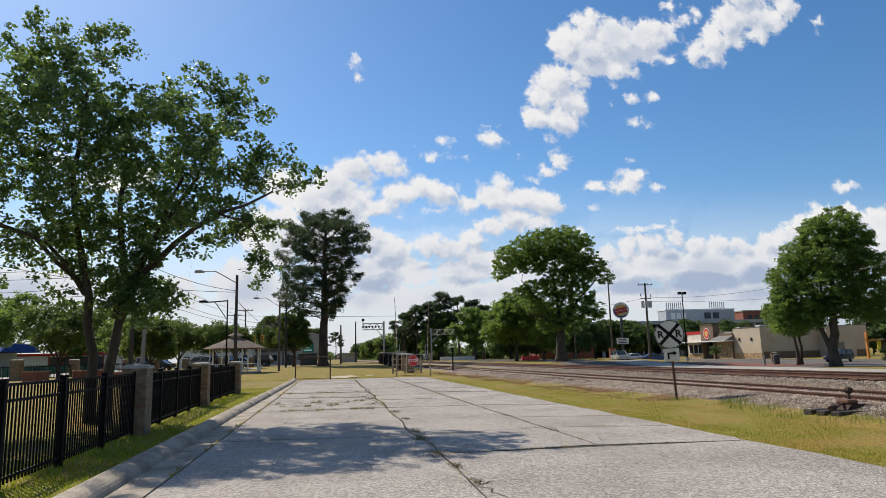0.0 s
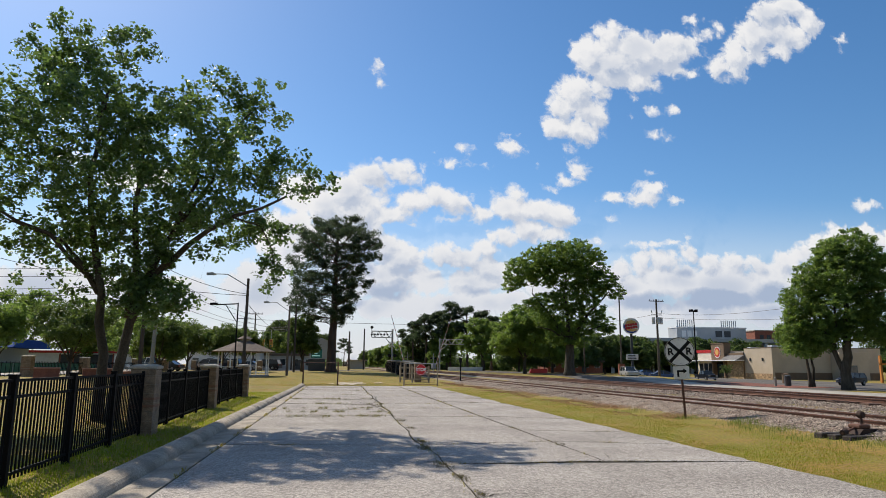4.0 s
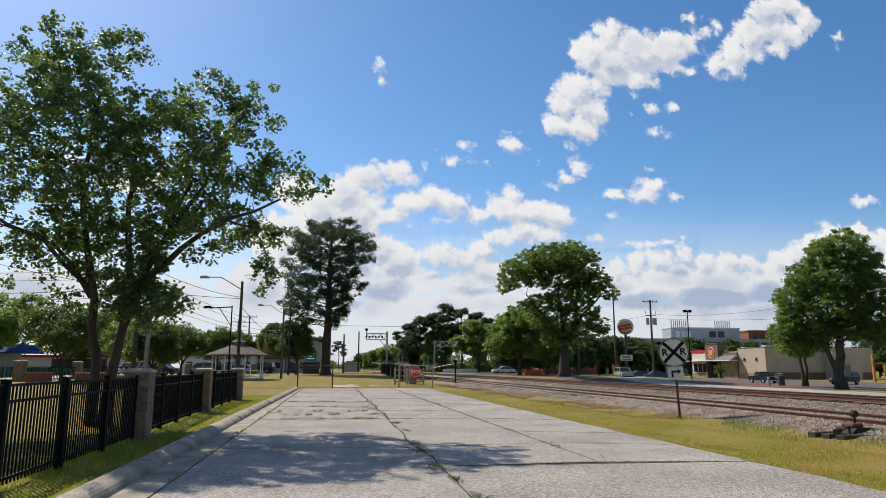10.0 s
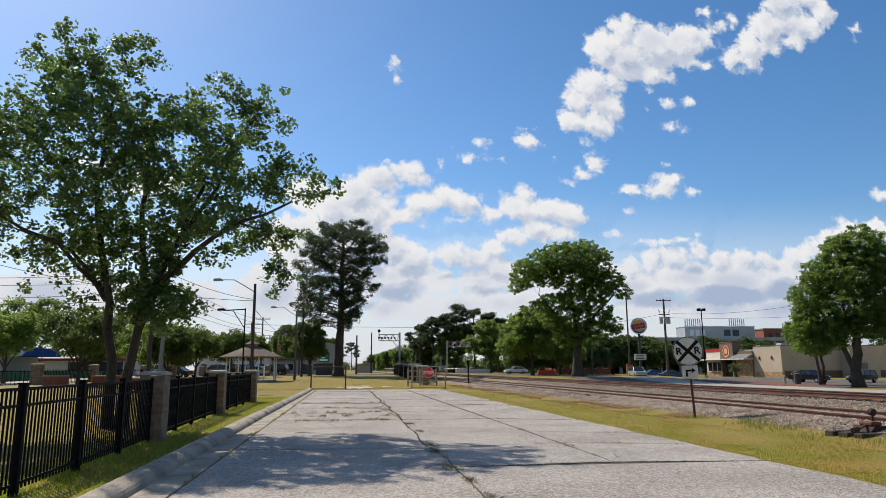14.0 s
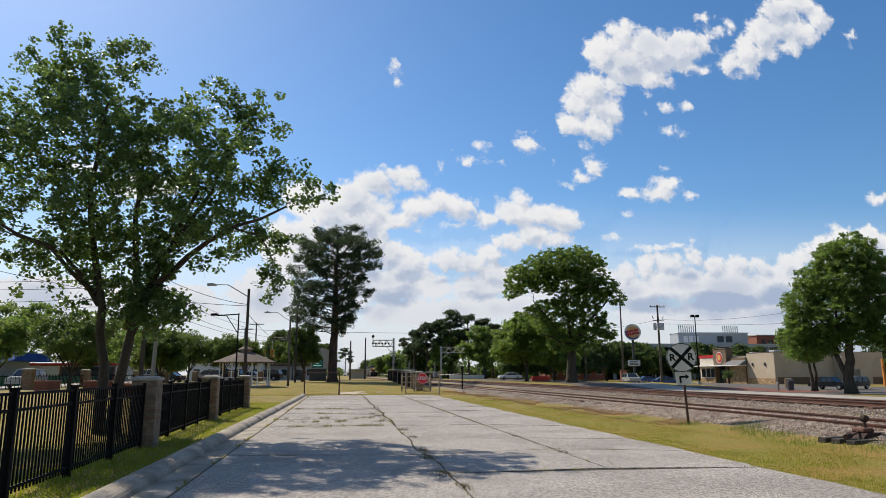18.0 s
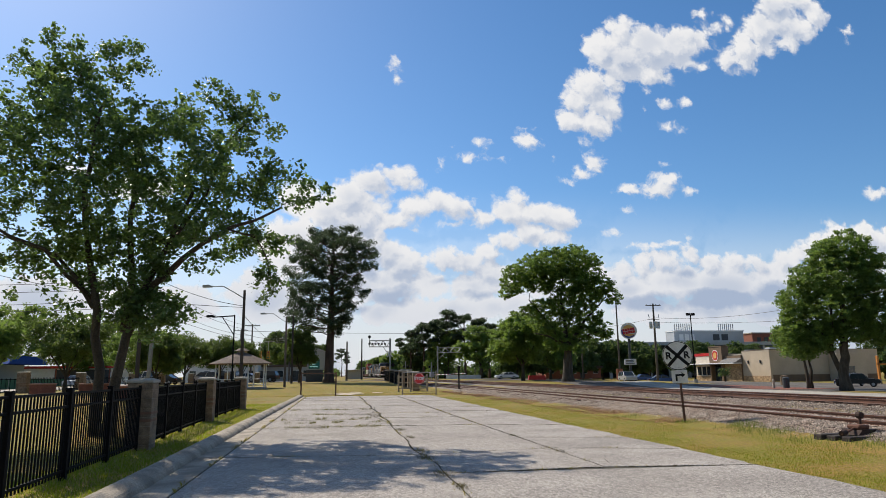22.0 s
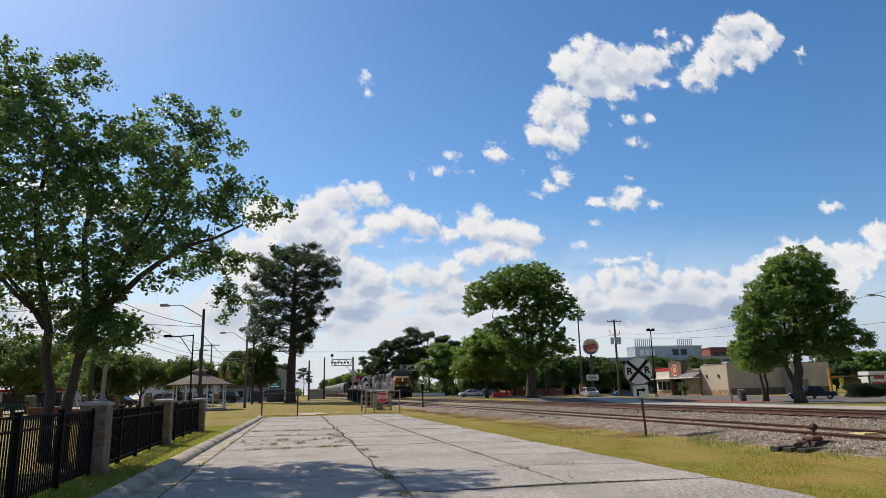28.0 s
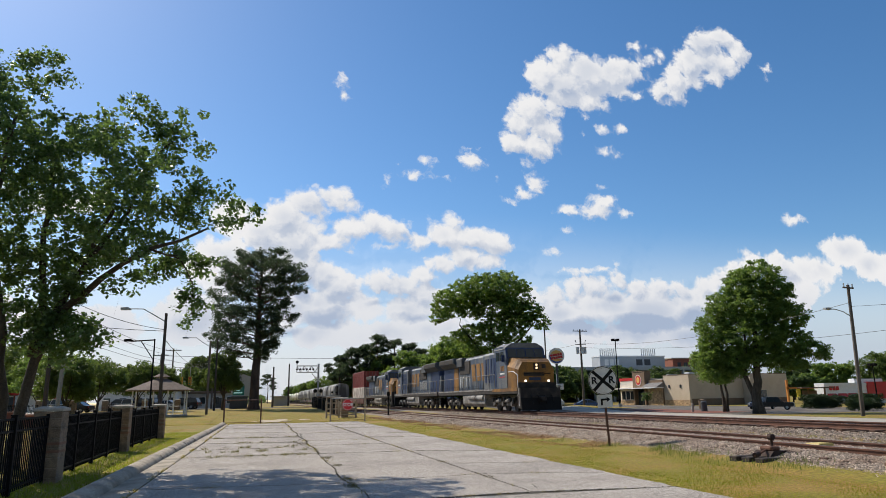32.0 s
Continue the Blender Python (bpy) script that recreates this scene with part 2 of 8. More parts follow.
LEAF_A = leaf_mat("maple_leaves", (0.062, 0.115, 0.042), (0.21, 0.33, 0.070), var=0.5, thin=0.36, gloss=0.42)
LEAF_B = leaf_mat("oak_leaves", (0.084, 0.146, 0.036), (0.29, 0.42, 0.072), thin=0.43)
LEAF_C = leaf_mat("light_leaves", (0.066, 0.106, 0.028), (0.19, 0.27, 0.052), thin=0.40)
LEAF_D = leaf_mat("dark_leaves", (0.055, 0.092, 0.034), (0.17, 0.25, 0.06), thin=0.42)
LEAF_E = leaf_mat("hedge_leaves", (0.024, 0.045, 0.014), (0.05, 0.09, 0.02), thin=0.25)
NEEDLE = leaf_mat("pine_needles", (0.036, 0.058, 0.034), (0.08, 0.12, 0.05))
WOODPOLE = mat("weathered_pole", (0.12, 0.098, 0.08), 0.9, 0, 0.25, 2, 20, 0.4, streak=8)
DARKPOLE = mat("dark_pole", (0.045, 0.035, 0.03), 0.8, 0, 0.25, 2, 20, 0.3, streak=8)
STEEL = mat("galvanised_steel", (0.36, 0.37, 0.37), 0.65, 0.3, 0.15, 3, 30, 0.05)
WIRE = mat("wire", (0.03, 0.03, 0.032), 0.6, 0, 0.1, 3, 30, 0)
WHITE = mat("white_paint", (0.74, 0.74, 0.72), 0.5, 0, 0.08, 2, 30, 0.04)
FADED_RED = mat("faded_red_paint", (0.50, 0.22, 0.19), 0.6, 0, 0.12, 2, 30, 0.04)
RED = mat("red_paint", (0.50, 0.02, 0.02), 0.45, 0, 0.1, 2, 30, 0.04)
SIGNBLACK = mat("sign_black", (0.012, 0.012, 0.012), 0.8, 0, 0.1, 2, 30, 0, spec=0.2)
BEIGE = mat("beige_stucco", (0.50, 0.41, 0.30), 0.9, 0, 0.07, 0.4, 40, 0.15, second=(0.45, 0.365, 0.265))
TANSTONE = mat("tan_stone_veneer", (0.42, 0.29, 0.16), 0.9, 0, 0.2, 3, 20, 0.4, objrand=0.3, second=(0.30, 0.20, 0.12))
BROWN = mat("brown_panel", (0.17, 0.11, 0.065), 0.8, 0, 0.12, 1, 30, 0.1)
BRICK = mat("red_brick", (0.27, 0.10, 0.065), 0.9, 0, 0.2, 2, 20, 0.3, objrand=0.2)
GREY = mat("grey_panel", (0.40, 0.42, 0.44), 0.6, 0, 0.08, 0.3, 10, 0.05)
DARKGREY = mat("dark_grey", (0.06, 0.065, 0.07), 0.7, 0, 0.15, 1, 20, 0.1)
BLUEROOF = mat("blue_metal_roof", (0.018, 0.060, 0.24), 0.9, 0.0, 0.12, 0.6, 12, 0.05, spec=0.1)
SHINGLE = mat("brown_shingle", (0.15, 0.11, 0.085), 0.92, 0, 0.25, 3, 15, 0.5)
GLASS = glass_mat("window_glass")
RUBBER = mat("tyre_rubber", (0.02, 0.02, 0.02), 0.85, 0, 0.2, 3, 30, 0.1)
CHROME = mat("chrome", (0.6, 0.6, 0.6), 0.25, 1.0, 0.05, 3, 30, 0)

# ---- ground, road, kerb ----
def axis_steps(stops):
    out = []
    for a, b, d in stops:
        k = max(1, round((b - a) / d))
        out += [a + (b - a) * i / k for i in range(k)]
    return out + [stops[-1][1]]


def build_ground():
    xs = axis_steps([(-3000, -200, 400), (-200, -40, 20), (-40, -3, 1.5), (-3, 10, 1.0), (10, 34, 0.6), (34, 100, 4), (100, 400, 50), (400, 3200, 400)])
    ys = axis_steps([(-600, -20, 100), (-20, 60, 2), (60, 150, 5), (150, 500, 50), (500, 4000, 500)])
    verts, faces = [], []
    for y in ys:
        for x in xs:
            z = ground_z(x, y)
            if -2.8 < x < 7.2 and y < 52.6:
                z = -0.06
            elif -30 < x < 11:
                z += 0.03 * noise.noise((x * 0.5, y * 0.5, 0))
            verts.append((x, y, z - 0.01))
    w = len(xs)
    for j in range(len(ys) - 1):
        for i in range(w - 1):
            a = j * w + i
            faces.append((a, a + 1, a + w + 1, a + w))
    me = joined("ground", verts, faces)
    ob = part("ground", me, GRASS, None, smooth=True)
    tagged(ob, "yellow-green mown grass on level ground", "grass", kind="structure")


build_ground()

ROAD_L, ROAD_R, ROAD_END = -2.18, 7.16, 52.2
SEAM_1, SEAM_2 = 1.76, 4.55
# cross joints of each row of slabs: where they meet its two long edges
LANE_JOINTS = (
    ((-30, -30), (-12, -12), (3, 3), (14.15, 13.70), (21.55, 21.55), (24.9, 24.6), (28.5, 27.5), (32.6, 31.2), (38.3, 36.2), (44.2, 42.4), (48.4, 47.6), (ROAD_END, ROAD_END)),
    ((-30, -30), (-12, -12), (3, 3), (11.10, 11.20), (13.72, 14.18), (21.45, 21.20), (25.5, 25.2), (28.4, 28.1), (35.0, 35.2), (42.8, 42.2), (47.6, 47.4), (ROAD_END, ROAD_END)),
    ((-30, -30), (-12, -12), (3, 3), (11.20, 10.88), (14.18, 13.40), (16.70, 15.98), (21.25, 20.15), (30.0, 28.4), (33.7, 32.5), (41.2, 39.5), (46.6, 45.0), (ROAD_END, ROAD_END)),
)


def kerb_shift(y):
    """The kerb draws in a little towards the far end."""
    return 0.26 * step(18, 50, y)


def build_road():
    road = part("road", box(ROAD_L - 0.05, ROAD_R - 0.1, -30, ROAD_END, -0.12, -0.008), JOINT)
    tagged(road, "old grey aggregate road with cracked slab joints", "road", kind="structure")
    rnd = random.Random(3)

    def waver(a, fixed, kind):
        wide = 0.14 * noise.noise((a * 0.45, 2.2, 6.6)) if kind == 2 and fixed == SEAM_1 else 0.0
        return wide + 0.035 * noise.noise((a * 1.7, fixed * 5.1, kind * 9.3)) + 0.02 * noise.noise((a * 6.1, fixed * 3.1, kind * 4.3))

    def slab(x0, x1, low, high, cut_left, cut_right):
        gap = 0.026 + 0.036 * step(11, 22, low[0])
        ring = []
        nx, ny = 12, 14

        def cross(pair, x, sign):
            g = (x - x0) / (x1 - x0)
            return pair[0] + (pair[1] - pair[0]) * g + sign * gap * 0.7 + waver(x, round(pair[0] + pair[1], 2), 1)

        def side(x, cut, y, sign):
            if cut == "outer":
                return x + 0.12 * noise.noise((y * 0.6, 3, 1)) + 0.07 * noise.noise((y * 2.6, 3, 1)) + 0.03 * noise.noise((y * 9, 3, 1))
            return x + (waver(y, x, 2) if cut else 0) + sign * gap * 0.6

        for k in range(nx):
            x = x0 + (x1 - x0) * k / nx
            ring.append((side(x0, cut_left, low[0], 1) if k == 0 else x, cross(low, x, 1)))
        for k in range(ny):
            y = low[1] + (high[1] - low[1]) * k / ny
            ring.append((side(x1, cut_right, y, -1), y + (cross(low, x1, 1) - low[1]) * (1 - k / ny)))
        for k in range(nx):
            x = x1 + (x0 - x1) * k / nx
            ring.append((side(x1, cut_right, high[1], -1) if k == 0 else x, cross(high, x, -1)))
        for k in range(ny):
            y = high[0] + (low[0] - high[0]) * k / ny
            ring.append((side(x0, cut_left, y, 1), y + (cross(high, x0, -1) - high[0]) * (1 - k / ny)))
        h = rnd.uniform(-0.002, 0.004)
        bm = bmesh.new()
        top = [bm.verts.new((x, y, h)) for x, y in ring]
        foot = [bm.verts.new((x, y, -0.05)) for x, y in ring]
        bm.faces.new(top)
        for k in range(len(ring)):
            bm.faces.new((foot[k], foot[(k + 1) % len(ring)], top[(k + 1) % len(ring)], top[k]))
        bmesh.ops.recalc_face_normals(bm, faces=bm.faces)
        part("slab", bm, SLAB, road)

    edges = (ROAD_L, SEAM_1, SEAM_2, ROAD_R)
    for li, joints in enumerate(LANE_JOINTS):
        for low, high in zip(joints, joints[1:]):
            if high[0] < 11.5 and li == 2:
                continue
            if high[0] < 11.5 and li == 1:
                # nearer than the first joint the two outer rows are one
                slab(SEAM_1, ROAD_R, (low[0], low[1]), (high[0], 10.88 if high[0] > 5 else high[1]), True, "outer")
            else:
                slab(edges[li], edges[li + 1], low, high, li > 0, True if li < 2 else "outer")
    # gutter and kerb, cast in lengths of about three metres
    kerb = thing("kerb", pose(0, 0, 0), "weathered concrete kerb with a gutter strip", "kerb", kind="structure")
    y = -15.0
    while y < ROAD_END + 0.6:
        y1 = min(y + 3.05, ROAD_END + 0.8)
        g0, g1 = y + 0.008, y1 - 0.008
        dx = kerb_shift((y + y1) / 2)
        part("gutter", prism([(-2.76 + dx, -0.1), (ROAD_L - 0.02, -0.1), (ROAD_L - 0.02, 0.003), (-2.76 + dx, -0.012)], "y", g0, g1), KERB, kerb)
        prof = [(-3.10, -0.15), (-2.70, -0.15), (-2.70, 0.00), (-2.715, 0.045), (-2.745, 0.085), (-2.79, 0.116), (-2.85, 0.138), (-2.92, 0.148), (-2.99, 0.144), (-3.05, 0.126), (-3.085, 0.10), (-3.10, 0.05)]
        part("kerbstone", prism([(u + dx, v) for u, v in prof], "y", g0 - 0.006, g1 + 0.004), KERB, kerb)
        y = y1


build_road()


def joint_spot(li, pair, x):
    edges = (ROAD_L, SEAM_1, SEAM_2, ROAD_R)
    return pair[0] + (pair[1] - pair[0]) * (x - edges[li]) / (edges[li + 1] - edges[li])


def scatter_blades(name, spots, height, width, material, label, seed, parent=None, lean=0.5):
    """Many single blades, each a bent strip."""
    rs = np.random.RandomState(seed)
    n = len(spots)
    p = np.asarray(spots, dtype=float)
    ang = rs.uniform(0, 6.283, n)
    h = height * rs.uniform(0.45, 1.25, n)
    w = width * rs.uniform(0.6, 1.3, n)
    la = rs.uniform(0, 6.283, n)
    ln = lean * h * rs.uniform(0.2, 1.0, n)
    side = np.stack([np.cos(ang) * w / 2, np.sin(ang) * w / 2, np.zeros(n)], 1)
    off = np.stack([np.cos(la) * ln, np.sin(la) * ln, h], 1)
    mid = off * np.array([0.35, 0.35, 0.6])
    a = np.stack([p - side, p + side, p + mid + side * 0.8, p + mid - side * 0.8], 1)
    b = np.stack([p + mid - side * 0.8, p + mid + side * 0.8, p + off + side * 0.12, p + off - side * 0.12], 1)
    me = quads(name, np.concatenate([a, b]))
    ob = part(name, me, material, parent)
    if parent is None:
        tagged(ob, label, "grass", kind="stuff")
    else:
        ob["kind"] = "stuff"
    return ob


def grass_field():
    rs = np.random.RandomState(5)

    def area(n, x0, x1, y0, y1, keep=lambda x, y: True):
        pts = []
        # denser near the eye
        ys = y0 + (y1 - y0) * rs.uniform(0, 1, n) ** 2.0
        xs = rs.uniform(x0, x1, n)
        for x, y in zip(xs, ys):
            if keep(x, y):
                pts.append((x, y, ground_z(x, y) - 0.015))
        return pts

    patchy = lambda x, y: noise.noise((x * 0.8, y * 0.8, 2)) > -0.15 + 0.5 * rs.uniform(-1, 1)
    scatter_blades("verge_grass", area(62000, 7.15, 10.4, 5, 45), 0.022, 0.007, DRY, "dry yellow-green grass verge beside the road", 1)
    scatter_blades("green_verge_grass", area(80000, 7.15, 10.6, 5, 48, patchy), 0.028, 0.007, BLADE, "green grass tufts on the verge", 2)
    scatter_blades("fence_side_grass", area(38000, -4.9, -3.1, 5, 40), 0.06, 0.009, BLADE, "green grass strip between fence and kerb", 3)
    scatter_blades("park_grass", area(30000, -16, -4.3, 6, 45), 0.06, 0.014, DRY, "mown grass behind the fence", 4)
    scatter_blades("far_lawn_grass", area(26000, -8, 10, 52.6, 90), 0.03, 0.02, DRY, "yellowish lawn past the end of the road", 6)
    # weeds along joints and at the road's edge
    weeds, soil, seam = [], [], []
    edges = (ROAD_L, SEAM_1, SEAM_2, ROAD_R)
    for li, joints in enumerate(LANE_JOINTS):
        for pair in joints[3:-1]:
            far = pair[0] > 19
            for _ in range(60 if li else 110):
                x = rs.uniform(edges[li], edges[li + 1])
                if noise.noise((x * 1.3, pair[0] * 3.3, 1)) > (0.02 if li else -0.05):
                    weeds.append((x, joint_spot(li, pair, x) + rs.normal(0, 0.02), -0.02))
            for _ in range(900 if far else 300):
                x = rs.uniform(edges[li], edges[li + 1])
                if noise.noise((x * 2.3, pair[0] * 3.3, 4)) > -0.12:
                    soil.append((x, joint_spot(li, pair, x) + rs.normal(0, 0.016) + 0.035 * noise.noise((x * 1.7, round(pair[0] + pair[1], 2) * 5.1, 9.3)), -0.03))
    for xj, y0 in ((SEAM_1, 6), (SEAM_2, 11.2)):
        for _ in range(700):
            y = rs.uniform(y0, 50)
            if noise.noise((y * 0.5, xj, 5)) > 0.08:
                weeds.append((xj + rs.normal(0, 0.03 if xj > 2 else 0.06), y, -0.02))
    for _ in range(1500):
        y = rs.uniform(6, 52)
        if noise.noise((y * 0.7, 1, 7)) > 0.05:
            weeds.append((ROAD_L - 0.02 + rs.normal(0, 0.03), y, -0.01))
    for _ in range(5200):
        y = rs.uniform(6, 52)
        if y > 11.2:
            seam.append((SEAM_2 + rs.normal(0, 0.018), y, -0.03))
        if noise.noise((y * 0.9, 8, 5)) > -0.05:
            seam.append((SEAM_1 + 0.14 * noise.noise((y * 0.45, 2.2, 6.6)) + rs.normal(0, 0.02), y, -0.03))
    moss = mat("dark_moss", (0.10, 0.08, 0.035), 0.95, 0, 0.2, 2, 20, 0, island=0.5)
    scatter_blades("joint_growth", soil, 0.040, 0.026, moss, "dark moss and soil packed in the road joints", 13, lean=0.9)
    scatter_blades("seam_growth", seam, 0.036, 0.016, moss, "brown moss along the lengthwise road seams", 14, lean=1.0)
    scatter_blades("joint_weeds", weeds, 0.06, 0.014, DRY, "low weeds growing in the road joints", 8, lean=1.2)
    dirt = []
    for _ in range(30000):
        y = rs.uniform(20, 62)
        x = 10.25 - 0.016 * (y - 45) + rs.normal(0, 0.42)
        if noise.noise((x * 0.7, y * 0.35, 9)) > -0.1:
            dirt.append((x, y, ground_z(x, y) - 0.01))
    scatter_blades("brown_verge_growth", dirt, 0.028, 0.022, mat("brown_growth", (0.52, 0.29, 0.17), 0.95, 0, 0.2, 2, 20, 0, island=0.35), "reddish brown dead growth along the ballast", 12, lean=1.2)
    # a weedy broken patch in the far left slabs
    patch = []
    for _ in range(55):
        cx, cy = rs.uniform(-1.9, 1.6), rs.choice([21.3, 23.4, 25.3, 28.2, 32]) + rs.normal(0, 0.15)
        for _ in range(22):
            patch.append((cx + rs.normal(0, 0.07), cy + rs.normal(0, 0.12), -0.005))
    scatter_blades("slab_weeds", patch, 0.075, 0.012, leaf_mat("slab_weed", (0.13, 0.115, 0.03), (0.2, 0.18, 0.04), 0.5), "patches of weeds in broken slabs", 9, lean=0.9)
    clumps = []
    for cx, cy, r, k in ((10.6, 19.6, 0.25, 200), (11.1, 17.4, 0.28, 420), (10.7, 16.6, 0.25, 200), (10.5, 14.2, 0.4, 200), (10.9, 12.6, 0.45, 320), (10.3, 23.0, 0.3, 160), (10.9, 15.6, 0.3, 260)):
        for _ in range(k):
            x, y = cx + rs.normal(0, r), cy + rs.normal(0, r)
            clumps.append((x, y, ground_z(x, y)))
    scatter_blades("ballast_weeds", clumps, 0.11, 0.008, leaf_mat("weed_green", (0.13, 0.155, 0.03), (0.24, 0.30, 0.05), 0.4), "tall green weeds at the foot of the ballast", 10, lean=0.5)


grass_field()


def crack(points, width, seed):
    """A thin soil-filled crack, a hair above the slabs."""
    rnd = random.Random(seed)
    line = []
    for (xa, ya), (xb, yb) in zip(points, points[1:]):
        n = max(2, int(math.hypot(xb - xa, yb - ya) / 0.12))
        for k in range(n):
            g = k / n
            line.append((xa + (xb - xa) * g + rnd.gauss(0, 0.025), ya + (yb - ya) * g + rnd.gauss(0, 0.03)))
    line.append(points[-1])
    vs, fs = [], []
    for i, (x, y) in enumerate(line):
        a, b = line[max(i - 1, 0)], line[min(i + 1, len(line) - 1)]
        d = Vector((b[0] - a[0], b[1] - a[1])).normalized()
        w = width * rnd.uniform(0.3, 1.2) * (0.2 if i in (0, len(line) - 1) else 1)
        vs += [(x - d.y * w, y + d.x * w, 0.008), (x + d.y * w, y - d.x * w, 0.008)]
        if i:
            k = 2 * i
            fs.append((k - 2, k - 1, k + 1, k))
    return part("crack", joined("crack", vs, fs), JOINT, bpy.data.objects["road"])


for _i, (_pts, _w) in enumerate((([(1.95, 16.6), (2.4, 16.75), (2.9, 16.6)], 0.012), ([(1.78, 22.6), (1.55, 25.4), (1.35, 27.5), (1.75, 30.2), (1.95, 34.7)], 0.035),
                                ([(1.4, 27.5), (0.9, 28.6), (1.2, 30.2)], 0.02), ([(1.78, 8.3), (1.95, 8.46), (2.25, 8.5), (2.5, 8.44)], 0.012), ([(1.78, 8.3), (1.86, 7.9), (1.95, 7.5)], 0.012),
                                ([(-2.1, 14.3), (-1.5, 14.45), (-1.1, 14.2)], 0.014), ([(-1.9, 20.1), (-1.4, 20.9), (-0.9, 21.6)], 0.030), ([(-1.9, 22.8), (-0.9, 23.4), (0.2, 23.1), (1.4, 23.5)], 0.025),
                                ([(-1.7, 25.6), (-0.4, 26.3), (0.9, 25.9)], 0.022), ([(4.9, 12.6), (5.0, 12.2), (4.8, 11.6)], 0.010), ([(0.6, 8.6), (0.75, 8.75), (0.95, 8.8)], 0.008))):
    crack(_pts, _w, 60 + _i)
_rs = np.random.RandomState(77)
_d = []
for _cx, _cy, _r, _k in ((1.74, 13.2, 0.14, 300), (1.80, 14.3, 0.12, 200), (1.72, 11.0, 0.16, 300), (1.80, 9.75, 0.10, 200), (1.82, 8.5, 0.08, 120), (1.9, 17.4, 0.10, 120), (1.85, 19.8, 0.14, 200), (4.55, 13.6, 0.12, 160), (4.55, 17.2, 0.10, 90), (1.2, 21.5, 0.3, 300), (-0.6, 21.6, 0.4, 340), (1.6, 26.5, 0.2, 200)):
    for _ in range(_k):
        _d.append((_cx + _rs.normal(0, _r * 0.6), _cy + _rs.normal(0, _r * 1.6), -0.004))
scatter_blades("joint_litter", _d, 0.035, 0.007, mat("dead_weeds", (0.15, 0.12, 0.04), 0.9, 0, 0.2, 3, 20, 0, island=0.4), "dead brown weeds and litter in the joints", 78, lean=1.6)

# ---- railway ----
def track_x(c, y):
    return c - 0.016 * (y - 45)


MAIN, SIDE = 18.35, 12.35
MAIN_Z, SIDE_Z = 0.60, 0.40


def side_x(y):
    return track_x(SIDE + 0.5, y) if y > 20 else track_x(SIDE + 0.5, 20) - 0.0016 * (20 - y) ** 2


def main_x(y):
    return track_x(MAIN, y)


